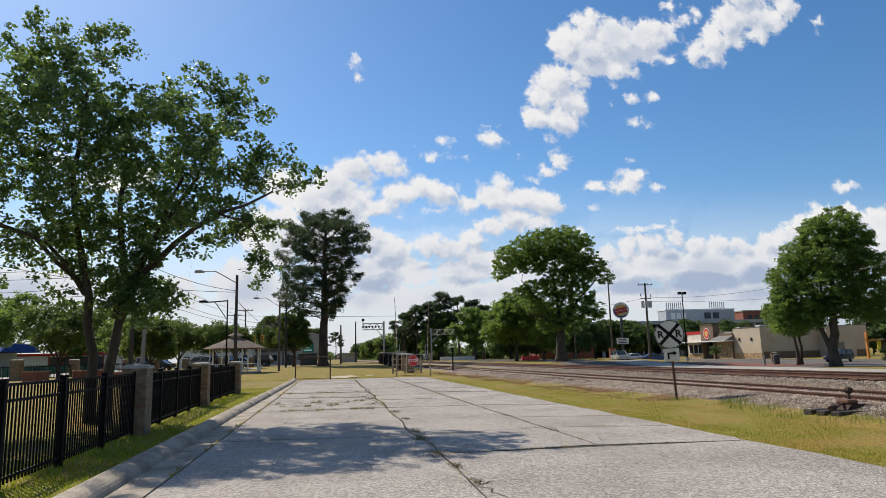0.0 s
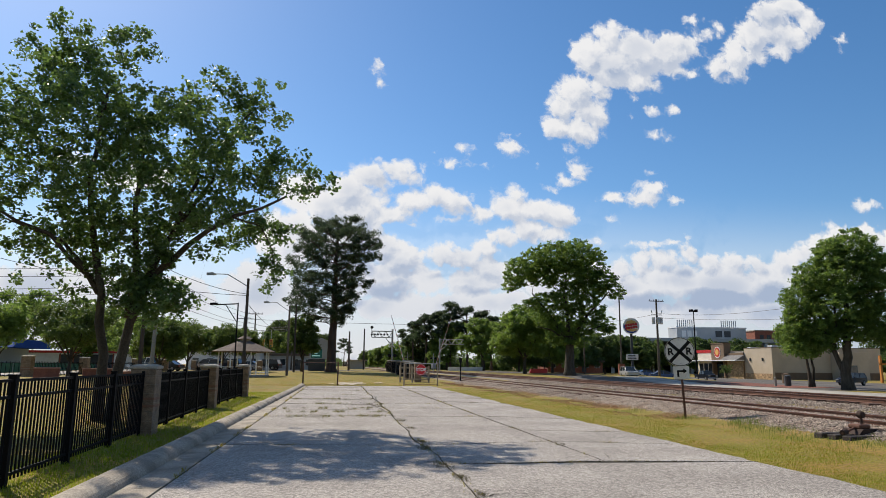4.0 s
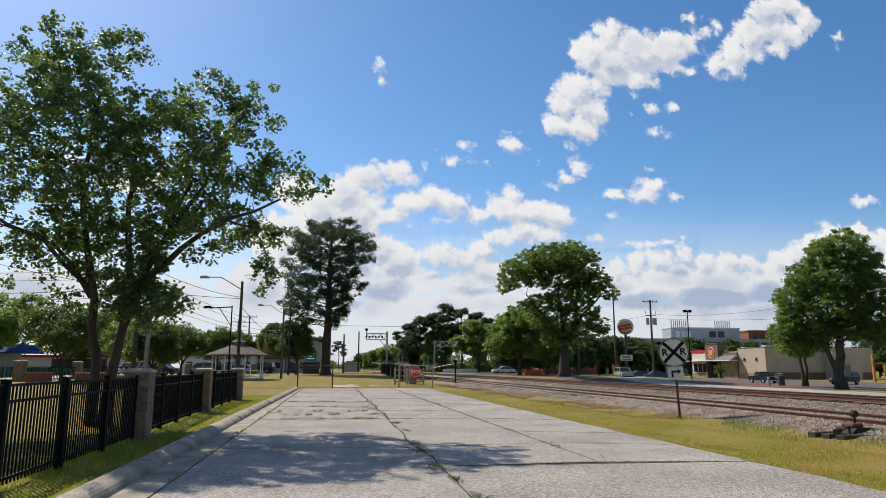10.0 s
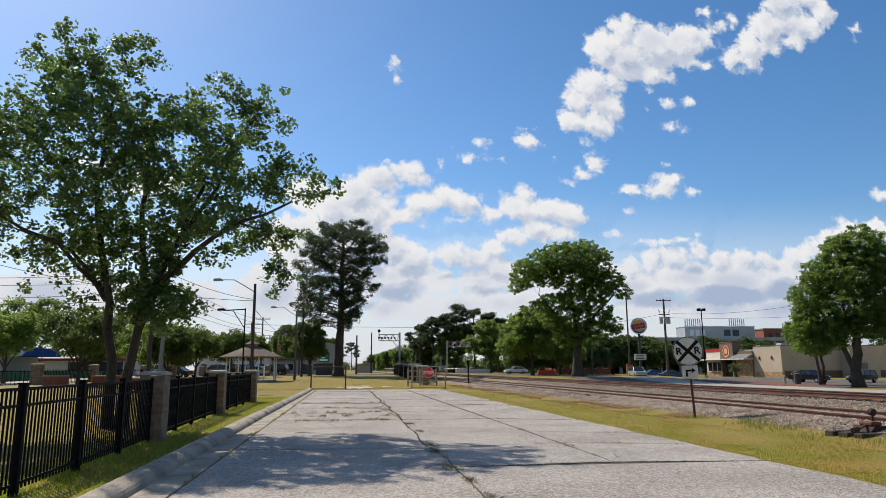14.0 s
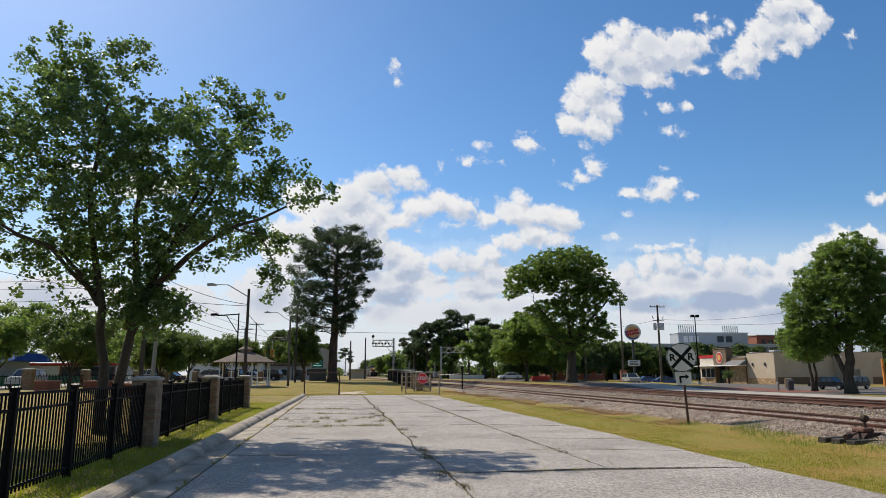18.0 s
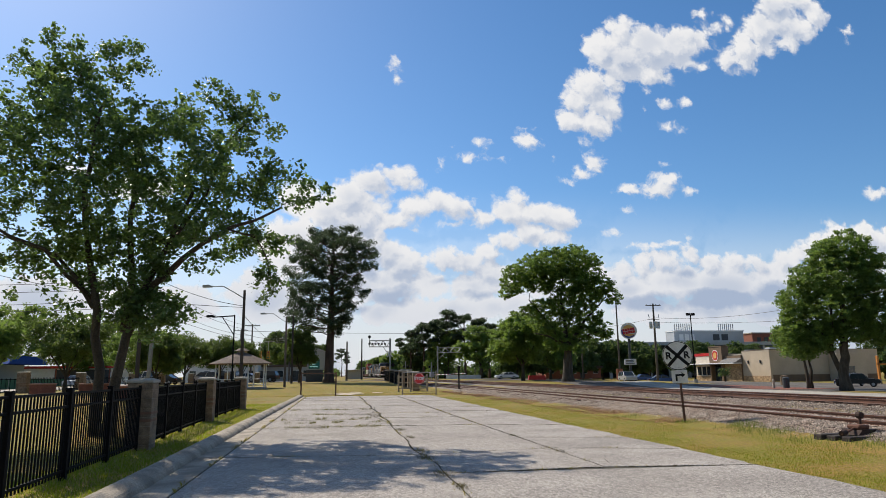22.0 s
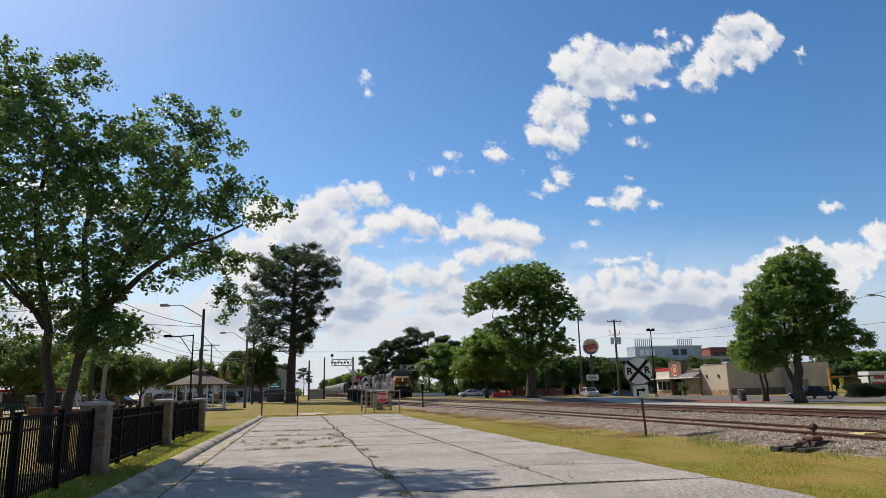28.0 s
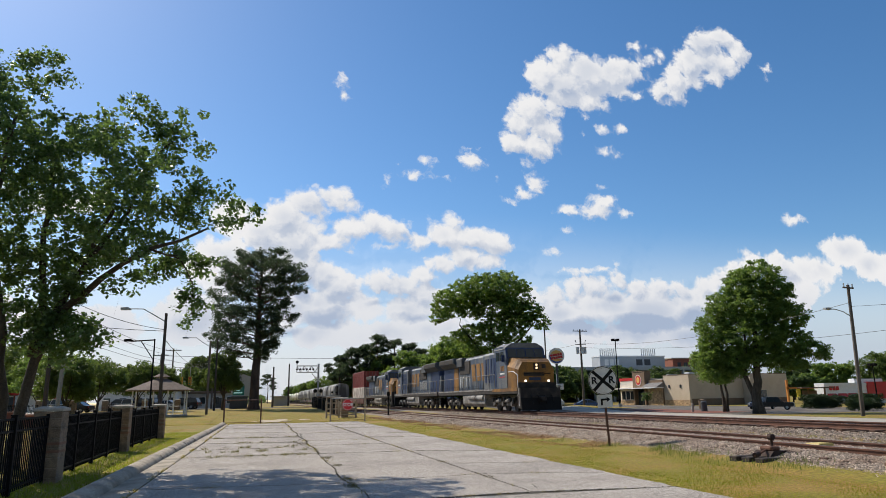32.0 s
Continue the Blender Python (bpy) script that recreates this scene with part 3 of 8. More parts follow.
def build_ballast():
    # cross-section: distance across, height of the stone bed
    prof = [(10.15, -0.05), (10.7, 0.05), (11.6, 0.23), (12.0, 0.285), (14.2, 0.285), (15.0, 0.20), (15.9, 0.26), (16.7, 0.375), (20.1, 0.375), (20.9, 0.25), (22.2, -0.05)]
    ys = axis_steps([(-40, 60, 0.8), (60, 200, 5), (200, 900, 50)])
    verts, faces = [], []
    fine = []
    for (a, za), (b, zb) in zip(prof, prof[1:]):
        k = max(1, round((b - a) / 0.25))
        fine += [(a + (b - a) * i / k, za + (zb - za) * i / k) for i in range(k)]
    fine.append(prof[-1])
    w = len(fine)
    for y in ys:
        for i, (s, z) in enumerate(fine):
            x = s - 0.016 * (y - 45)
            up = max(z, 0.0) + (ground_z(x, y) if i in (0, w - 1) else 0) * 0
            dz = 0.03 * noise.noise((x * 2, y * 2, 3)) if 0 < i < w - 1 else 0
            x += 0.25 * noise.noise((0, y * 0.35, 8)) if i < 3 else 0
            verts.append((x, y, z + dz))
    for j in range(len(ys) - 1):
        for i in range(w - 1):
            a = j * w + i
            faces.append((a, a + 1, a + w + 1, a + w))
    bed = part("ballast_bed", joined("ballast_bed", verts, faces), STONE_BED, smooth=True)
    tagged(bed, "grey-brown crushed stone railway bed", "ballast", kind="structure")
    # loose stones, a few kinds of chipped lump
    rs = np.random.RandomState(11)
    shapes = []
    base = np.array([(1, 0, 0), (-1, 0, 0), (0, 1, 0), (0, -1, 0), (0, 0, 1), (0, 0, -1)], float)
    tri = np.array([(0, 2, 4), (2, 1, 4), (1, 3, 4), (3, 0, 4), (2, 0, 5), (1, 2, 5), (3, 1, 5), (0, 3, 5)])
    n = 145000
    yy = -2 + 62 * rs.uniform(0, 1, n) ** 1.5
    yy = np.where(yy < 8, 8 + (8 - yy) * 2, yy)
    ss = np.where(rs.uniform(0, 1, n) < 0.72, rs.uniform(10.15, 13.2, n), rs.uniform(13.2, 17.2, n))
    sz = np.interp(ss, [p[0] for p in prof], [p[1] for p in prof])
    xx = ss - 0.016 * (yy - 45)
    # stay off the rails
    size = rs.uniform(0.012, 0.030, n) * (1 + yy / 60)
    v = np.empty((n, 6, 3))
    for k in range(6):
        v[:, k] = base[k] * rs.uniform(0.55, 1.25, (n, 1)) + rs.normal(0, 0.28, (n, 3))
    ang = rs.uniform(0, 6.283, n)
    c, s = np.cos(ang), np.sin(ang)
    vx, vy = v[..., 0] * c[:, None] - v[..., 1] * s[:, None], v[..., 0] * s[:, None] + v[..., 1] * c[:, None]
    v = np.stack([vx, vy, v[..., 2] * 0.75], -1) * size[:, None, None]
    v += np.stack([xx, yy, sz + 0.012], 1)[:, None, :]
    f = tri[None] + (np.arange(n) * 6)[:, None, None]
    me = bpy.data.meshes.new("ballast_stones")
    me.vertices.add(n * 6)
    me.vertices.foreach_set("co", v.astype(np.float32).ravel())
    me.loops.add(n * 24)
    me.loops.foreach_set("vertex_index", f.astype(np.int32).ravel())
    me.polygons.add(n * 8)
    me.polygons.foreach_set("loop_start", np.arange(0, n * 24, 3, dtype=np.int32))
    me.update(calc_edges=True)
    ob = part("ballast_stones", me, STONE)
    tagged(ob, "loose grey crushed stones on the railway bed", "ballast", kind="stuff")


def rail_bm(cx, z, y_list):
    prof = [(-0.07, -0.17), (0.07, -0.17), (0.07, -0.155), (0.012, -0.135), (0.012, -0.045), (0.036, -0.035), (0.036, -0.006), (0.028, 0.0),
            (-0.028, 0.0), (-0.036, -0.006), (-0.036, -0.035), (-0.012, -0.045), (-0.012, -0.135), (-0.07, -0.155)]
    bm = bmesh.new()
    rows = [[bm.verts.new((cx(y) + u, y, z + v)) for u, v in prof] for y in y_list]
    n = len(prof)
    for a, b in zip(rows, rows[1:]):
        for k in range(n):
            f = bm.faces.new((a[k], a[(k + 1) % n], b[(k + 1) % n], b[k]))
            f.material_index = 1 if k in (7,) else 0
    bmesh.ops.recalc_face_normals(bm, faces=bm.faces)
    return bm


def build_track(name, cx, z, y0, y1, label, spacing=0.52):
    t = thing(name, pose(0, 0, 0), label, "railway track", kind="structure")
    ys = axis_steps([(y0, 60, 2.0), (60, y1, 20)])
    for side in (-0.755, 0.755):
        part("rail", rail_bm(lambda y, side=side: cx(y) + side, z, ys), (RAIL, RAILTOP), t)
    tie = bm_mesh("tie", box(-1.3, 1.3, -0.11, 0.11, -0.18, 0, bevel=0.012))
    tie.materials.append(TIE)
    rnd = random.Random(5)
    y = 6.0
    k = 0
    far_v, far_f = [], []
    while y < 170:
        if k < 150:
            ob = new("tie", tie)
            ob.parent = t
            ob.matrix_basis = pose(cx(y) + rnd.uniform(-0.13, 0.13), y, z - (0.150 if z > 0.5 else 0.19 - 0.075 * min(1, max(0, (y - 24) / 8))) + rnd.uniform(-0.025, 0.012), 0, 0, rnd.uniform(-1.5, 1.5))
        else:
            b = len(far_v)
            x = cx(y)
            far_v += [(x + i * 1.3, y + j * 0.11, z - 0.105 - m * 0.2) for i in (-1, 1) for j in (-1, 1) for m in (0, 1)]
            far_f += [tuple(b + q for q in f) for f in ((0, 1, 3, 2), (4, 6, 7, 5), (0, 4, 5, 1), (2, 3, 7, 6), (0, 2, 6, 4))]
        k += 1
        y += spacing * rnd.uniform(0.94, 1.06)
    far = part("far_ties", joined("far_ties", far_v, far_f), TIE, t)
    far["kind"] = "stuff"
    return t


build_ballast()
build_track("main_track", main_x, MAIN_Z, -40, 900, "rusty steel rails on dark timber ties, main line")
build_track("siding_track", side_x, SIDE_Z, -40, 600, "rusty steel rails on weathered ties, siding track")

# ---- fence beside the road ----
def build_pillar(m, h=1.54, w=0.54, label="tan block fence pillar with a pale cast cap", group="fence pillars"):
    p = thing("fence_pillar", m, label, "pillar", group)
    k = w / 2
    course = 0.2
    z = -0.1
    i = 0
    while z < h - 0.12:
        z1 = min(z + course, h - 0.10)
        inset = 0.0
        part("block_course", box(-k, k, -k, k, z + 0.006, z1, bevel=0.008), PILLAR, p)
        z = z1
        i += 1
    for zb in (0.60, 0.76):
        part("band", box(-k - 0.006, k + 0.006, -k - 0.006, k + 0.006, zb, zb + 0.055, bevel=0.006), PILLAR_BAND, p, "reddish brick band")
    part("mortar_core", box(-k + 0.012, k - 0.012, -k + 0.012, k - 0.012, -0.1, h - 0.10), KERB, p)
    c = k + 0.025
    bm = box(-c, c, -c, c, h - 0.09, h - 0.02, bevel=0.015)
    t = 0.015
    v0 = [bm.verts.new((a * (c - 0.02), b * (c - 0.02), h - 0.022)) for a, b in ((-1, -1), (1, -1), (1, 1), (-1, 1))]
    v1 = [bm.verts.new((a * (c - 0.12), b * (c - 0.12), h + t)) for a, b in ((-1, -1), (1, -1), (1, 1), (-1, 1))]
    for q in range(4):
        bm.faces.new((v0[q], v0[(q + 1) % 4], v1[(q + 1) % 4], v1[q]))
    bm.faces.new(v1)
    part("cap", bm, CAP, p, "pale cast stone cap")
    return p


PICKET = None


def build_panel(m, length, h=1.37, label="black metal picket fence panel", posts=True):
    """A panel along +y from its origin."""
    global PICKET
    if PICKET is None:
        PICKET = bm_mesh("picket", box(-0.0105, 0.0105, -0.0105, 0.0105, 0.06, h - 0.02))
        PICKET.materials.append(BLACK)
    f = thing("picket_fence", m, label, "fence", "fence panels")
    for z in (0.14, h - 0.24, h - 0.03):
        part("rail", box(-0.019, 0.019, 0.0, length, z - 0.02, z + 0.02), BLACK, f)
    if posts:
        bm = box(-0.05, 0.05, -0.05, 0.05, -0.1, h + 0.03, bevel=0.006)
        box(-0.057, 0.057, -0.057, 0.057, h + 0.03, h + 0.05, bm)
        part("post", bm, BLACK, f)
    n = round(length / 0.112)
    for i in range(1, n):
        ob = new("picket", PICKET)
        ob.parent = f
        ob.matrix_basis = pose(0, length * i / n, 0)
    return f


def build_fence():
    piers = [Vector(p) for p in ((-4.14, 7.2, 0), (-4.34, 16.4, 0), (-4.58, 25.5, 0), (-4.60, 34.4, 0))]
    for p in piers:
        build_pillar(Matrix.Translation(p))
    for a, b in zip(piers, piers[1:]):
        n = 4
        d = (b - a).normalized()
        run = (b - a).length - 0.54
        turn = -math.degrees(math.atan2(d.x, d.y))
        for i in range(n):
            p = a + d * (0.27 + run * i / n)
            build_panel(pose(p.x, p.y, 0, 0, 0, turn), run / n)
        e = a + d * (0.27 + run)
        f = thing("fence_post", pose(e.x, e.y, 0, 0, 0, turn), "black metal end post of the fence", "post", "fence posts")
        part("post", box(-0.03, 0.03, -0.03, 0.0, -0.1, 1.40), BLACK, f)


build_fence()

# ---- trees ----
def leaf_cloud(name, centers, radii, per, size, seed, flat=0.75, aspect=0.62, droop=0.0):
    rs = np.random.RandomState(seed)
    c = np.repeat(np.asarray(centers, float), per, 0)
    r = np.repeat(np.asarray(radii, float), per)
    n = len(c)
    d = rs.normal(0, 1, (n, 3))
    d /= np.linalg.norm(d, axis=1, keepdims=True)
    d *= (rs.uniform(0, 1, n) ** 0.5)[:, None] * r[:, None]
    d[:, 2] *= flat
    p = c + d
    p[:, 2] -= droop * (d[:, 0] ** 2 + d[:, 1] ** 2)
    u = rs.normal(0, 1, (n, 3))
    u[:, 2] *= 0.6
    u /= np.linalg.norm(u, axis=1, keepdims=True)
    w = rs.normal(0, 1, (n, 3))
    w -= (w * u).sum(1)[:, None] * u
    w /= np.linalg.norm(w, axis=1, keepdims=True)
    s = size * rs.uniform(0.6, 1.3, n)
    a = u * s[:, None] * 0.5
    b = w * s[:, None] * 0.5 * aspect
    nrm = np.cross(u, w) * (s * 0.12)[:, None]
    # a pointed leaf, folded along its length
    return quads(name, np.stack([p - a, p + b + nrm, p + a, p - b + nrm], 1))


def grow_tree(m, limbs, lobes, clusters, per, leaf, leaf_m, bark_m, label, seed, cr=(0.5, 0.9), twig=0.03, category="tree", flat=0.75,
              shell=0.45, group="", aspect=0.62, name="tree", stray=0.12, droop=0.0, gaps=0.0, spots=None, hang=0.0, hole=-0.25):
    """limbs: (points, radius at foot, radius at tip); lobes: (centre, half sizes) that the crown fills."""
    t = thing(name, m, label, category, group)
    rs = np.random.RandomState(seed)
    nodes = []
    for i, (pts, r0, r1) in enumerate(limbs):
        fine, rad = [], []
        for k in range(len(pts) - 1):
            a, b = Vector(pts[k]), Vector(pts[k + 1])
            q = max(2, int((b - a).length / 0.8))
            for j in range(q):
                p = a.lerp(b, j / q)
                wob = 0.05 * (b - a).length / q
                p += Vector(rs.normal(0, wob, 3)) if (k or j) else Vector()
                fine.append(p)
        fine.append(Vector(pts[-1]))
        for k in range(len(fine)):
            g = k / (len(fine) - 1)
            rad.append(r0 + (r1 - r0) * g)
        if i == 0:
            rad[0] *= 1.45
            if len(rad) > 2:
                rad[1] *= 1.1
        part("trunk" if i == 0 else "limb", tube(fine, rad, 12 if i == 0 else 8), bark_m, t, smooth=True)
        nodes += [(p, r) for p, r in zip(fine, rad) if p.z > 0.25 * max(f.z for f in fine)]
    vol = np.array([h[0] * h[1] * h[2] for _, h in lobes]) ** 0.8
    pick = rs.choice(len(lobes), clusters, p=vol / vol.sum())
    cs = list(spots or [])
    for k in pick if not spots else []:
        c, h = lobes[k]
        d = rs.normal(0, 1, 3)
        d /= np.linalg.norm(d)
        rr = (shell + (1 - shell) * rs.uniform(0, 1)) ** 0.6 * (1 + (rs.uniform(0, stray) if rs.uniform() < 0.4 else 0))
        spot = [c[q] + d[q] * h[q] * rr for q in range(3)]
        if gaps and noise.noise([v * 1.9 / gaps + seed for v in spot]) < hole:
            continue
        cs.append(spot)
    clusters = len(cs)
    # twigs branch off the limbs and off each other, the inner ones first
    P = np.array([tuple(p) for p, _ in nodes])
    R = [r for _, r in nodes]
    order = sorted(range(clusters), key=lambda i: float(np.linalg.norm(P - np.array(cs[i]), axis=1).min()))
    Q = np.zeros((len(P) + 2 * clusters, 3))
    Q[:len(P)] = P
    k = len(P)
    bm = bmesh.new()
    for i in order:
        c = np.array(cs[i])
        dd = np.linalg.norm(Q[:k] - c, axis=1) + 0.6 * np.maximum(0, Q[:k, 2] - c[2])
        j = int(dd.argmin())
        a, b = Vector(Q[j]), Vector(c)
        ln = (b - a).length
        mid = a.lerp(b, 0.5) + Vector((0, 0, 0.10 * ln)) + Vector(rs.normal(0, 0.05 * ln, 3))
        rr = min(R[j] * 0.7, twig * (0.6 + 0.25 * ln))
        tube([a, mid, b], [rr, rr * 0.7, rr * 0.35], 4, bm, caps=False)
        Q[k], Q[k + 1] = tuple(mid), tuple(b)
        R += [rr * 0.75, rr * 0.45]
        k += 2
        if hang and rs.uniform() < hang:
            e = b + Vector((rs.normal(0, 0.25), rs.normal(0, 0.2), -rs.uniform(0.2, 0.7)))
            tube([b, b.lerp(e, 0.5) + Vector((0.08, 0, 0.05)), e], [rr * 0.4, rr * 0.3, rr * 0.2], 4, bm, caps=False)
    part("twig_growth", bm, bark_m, t)["kind"] = "stuff"
    rad = rs.uniform(cr[0], cr[1], clusters)
    part("crown", leaf_cloud("crown", cs, rad, per, leaf, seed + 1, flat, aspect, droop), leaf_m, t)["kind"] = "stuff"
    return t


# The broad tree behind the fence: two stems from one root.
grow_tree(pose(-6.25, 20, 0.05),
          [([(0.12, 0, -0.2), (0.20, 0, 1.2), (0.40, 0, 2.6), (0.78, 0.1, 4.0), (1.35, 0.2, 5.4), (1.9, 0.3, 7.0)], 0.165, 0.05),
           ([(-0.32, 0.2, -0.2), (-0.36, 0.2, 1.8), (-0.50, 0.2, 3.4), (-0.85, 0.2, 5.0), (-1.15, 0.3, 7.0), (-0.9, 0.3, 9.6)], 0.15, 0.045),
           ([(0.32, 0, 2.8), (0.30, 0.4, 4.4), (0.1, 0.6, 6.2), (0.3, 0.6, 9.0)], 0.12, 0.04),
           ([(0.72, 0.1, 3.9), (1.9, -0.5, 4.8), (3.2, -1.0, 5.6), (4.6, -1.2, 6.2)], 0.11, 0.03),
           ([(-0.7, 0.2, 3.8), (-1.8, -0.6, 5.0), (-3.2, -1.2, 5.8), (-4.2, -1.4, 6.2)], 0.07, 0.02),
           ([(-0.6, 0.2, 3.5), (-1.8, 0.6, 5.1), (-3.6, 0.8, 5.7)], 0.08, 0.02),
           ([(1.35, 0.2, 5.4), (2.3, 0.3, 7.0), (2.8, 0.3, 8.6), (3.6, 0.1, 9.4)], 0.07, 0.015), ([(3.2, -1.0, 5.6), (3.9, -0.4, 5.5), (4.2, 0.2, 4.9), (4.2, 0.3, 4.1)], 0.03, 0.008), ([(-0.9, 0.3, 9.0), (-1.6, 0.3, 10.6)], 0.05, 0.015)],
          [((-2.5, 0.9, 11.2), (1.3, 1.1, 0.9)), ((-0.55, 0.9, 11.45), (0.75, 0.8, 0.8)), ((-1.6, 0.5, 10.2), (1.5, 1.3, 0.8)), ((0.75, 0, 3.05), (0.9, 0.8, 0.5)), ((1.2, 0, 3.2), (0.9, 0.8, 0.5)), ((1.55, -0.2, 3.3), (0.6, 0.6, 0.5)), ((1.0, 0.2, 3.6), (1.1, 0.9, 0.5)), ((0.3, 0.1, 4.0), (1.3, 1.0, 0.6)), ((1.2, 0, 2.85), (0.5, 0.5, 0.35)), ((-1.1, 0, 3.35), (0.6, 0.5, 0.4)), ((-2.3, 0, 3.9), (0.7, 0.6, 0.35)), ((0, 0, 3.5), (0.9, 0.7, 0.5)), ((-2.6, 0.7, 9.3), (1.7, 1.3, 1.2)), ((-3.9, 0, 7.6), (1.8, 2.2, 1.6)), ((-1.0, 0, 8.2), (2.0, 2.6, 1.7)),
           ((1.2, 0, 8.0), (1.8, 2.4, 1.4)), ((2.6, 0.5, 9.4), (1.2, 1.0, 0.95)), ((3.5, 0.4, 9.8), (0.8, 0.6, 0.5)), ((2.4, 0.4, 10.2), (0.5, 0.5, 0.4)), ((4.0, 0.4, 9.1), (0.5, 0.5, 0.4)), ((1.0, 0.3, 9.4), (0.9, 1.0, 0.6)), ((-5.6, 0.2, 6.6), (1.6, 1.8, 1.4)), ((3.1, -0.2, 7.5), (1.6, 2.0, 1.1)), ((4.6, -0.5, 7.0), (1.1, 1.0, 0.7)),
           ((5.6, -0.8, 6.8), (0.65, 0.6, 0.4)), ((0.2, 0, 6.2), (2.4, 2.6, 1.2)), ((2.6, 0.2, 5.6), (1.7, 1.9, 0.75)), ((4.0, 0.3, 5.4), (0.7, 0.6, 0.5)), ((4.2, 0.3, 4.3), (0.45, 0.4, 0.45)), ((3.9, 0.1, 5.5), (0.8, 0.6, 0.4)), ((4.25, 0.3, 4.9), (0.5, 0.4, 0.5)), ((4.15, 0.3, 4.2), (0.45, 0.4, 0.5)), ((4.3, 0.3, 4.6), (0.4, 0.4, 0.5)), ((4.6, 0.2, 5.7), (0.5, 0.4, 0.3)), ((0.7, 0, 4.2), (0.9, 0.8, 0.55)),
           ((-1.6, 0.2, 4.8), (1.4, 1.2, 0.7)), ((-3.4, 0.2, 5.5), (1.5, 1.3, 0.9)), ((-4.6, 0, 4.4), (0.7, 0.6, 0.4)), ((0.4, 0, 5.1), (1.4, 1.0, 0.7)), ((-0.8, 0, 5.5), (1.3, 1.0, 0.8)), ((1.6, 0, 4.8), (0.9, 0.8, 0.5))],
          3800, 27, 0.124, LEAF_A, BARK, "leafy two-stemmed shade tree behind the fence", 21, (0.16, 0.34), 0.022, name="shade_tree", gaps=0.8, hole=-0.09, hang=0.2, shell=0.25, stray=0.4, flat=0.8, aspect=0.72)
# The tall dark pine past the end of the road: long level boughs, tufted on their outer halves.
_rnd = random.Random(8)
_pl = [([(0, 0, -0.3), (0.1, 0, 6), (0.2, 0, 12), (0.2, 0, 17), (0.4, 0, 22.0)], 0.74, 0.12)]
_tufts = []
_east = ((6.5, 1.6), (8, 2.4), (10, 3.4), (12, 5.2), (14, 5.6), (16, 6.8), (18, 7.6), (20, 5.4), (21.8, 3.4), (23.2, 1.2))
_west = ((6.5, 5.6), (8, 6.8), (10, 7.2), (12, 6.2), (14, 6.2), (16, 6.8), (18, 5.8), (20, 4.4), (21.8, 3.0), (23.2, 1.2))


def reach_at(table, z):
    for (za, la), (zb, lb) in zip(table, table[1:]):
        if z <= zb:
            return la + (lb - la) * max(0, (z - za) / (zb - za))
    return table[-1][1]


for _k in range(62):
    _z = 6.8 + 15.2 * ((_k + 0.5) / 62) ** 0.92
    _a = _k * 2.399
    _c = math.cos(_a)
    _l = ((1 + _c) / 2 * reach_at(_east, _z) + (1 - _c) / 2 * reach_at(_west, _z)) * _rnd.uniform(0.78, 1.16)
    _rise = 0.10 if _z < 14 else 0.22
    _e = (_c * _l, math.sin(_a) * _l, _z + _rise * _l)
    _pl.append(([(0.2, 0, _z - 0.5), (_e[0] * 0.5, _e[1] * 0.5, _z + 0.1), _e], 0.10, 0.03))
    for _ in range(int(9 + 4.2 * _l)):
        _g = 1 - 0.62 * _rnd.random() ** 1.4
        _s = _rnd.gauss(0, 0.34 * _l * (0.5 + 0.3 * _g))
        _tufts.append((_e[0] * _g - math.sin(_a) * _s * 0.62, _e[1] * _g + _c * _s * 0.62, _z + _rise * _l * _g + 0.3 + _rnd.gauss(0, 0.30)))
grow_tree(pose(-1.0, 100, 0.5), _pl, [((0, 0, 20), (1, 1, 1))], 0, 38, 0.42, NEEDLE, PINE_BARK, "tall dark loblolly pine with a bare lower trunk", 31, (0.35, 0.75), 0.045,
          "pine tree", 0.75, aspect=0.2, name="pine_tree", spots=_tufts)
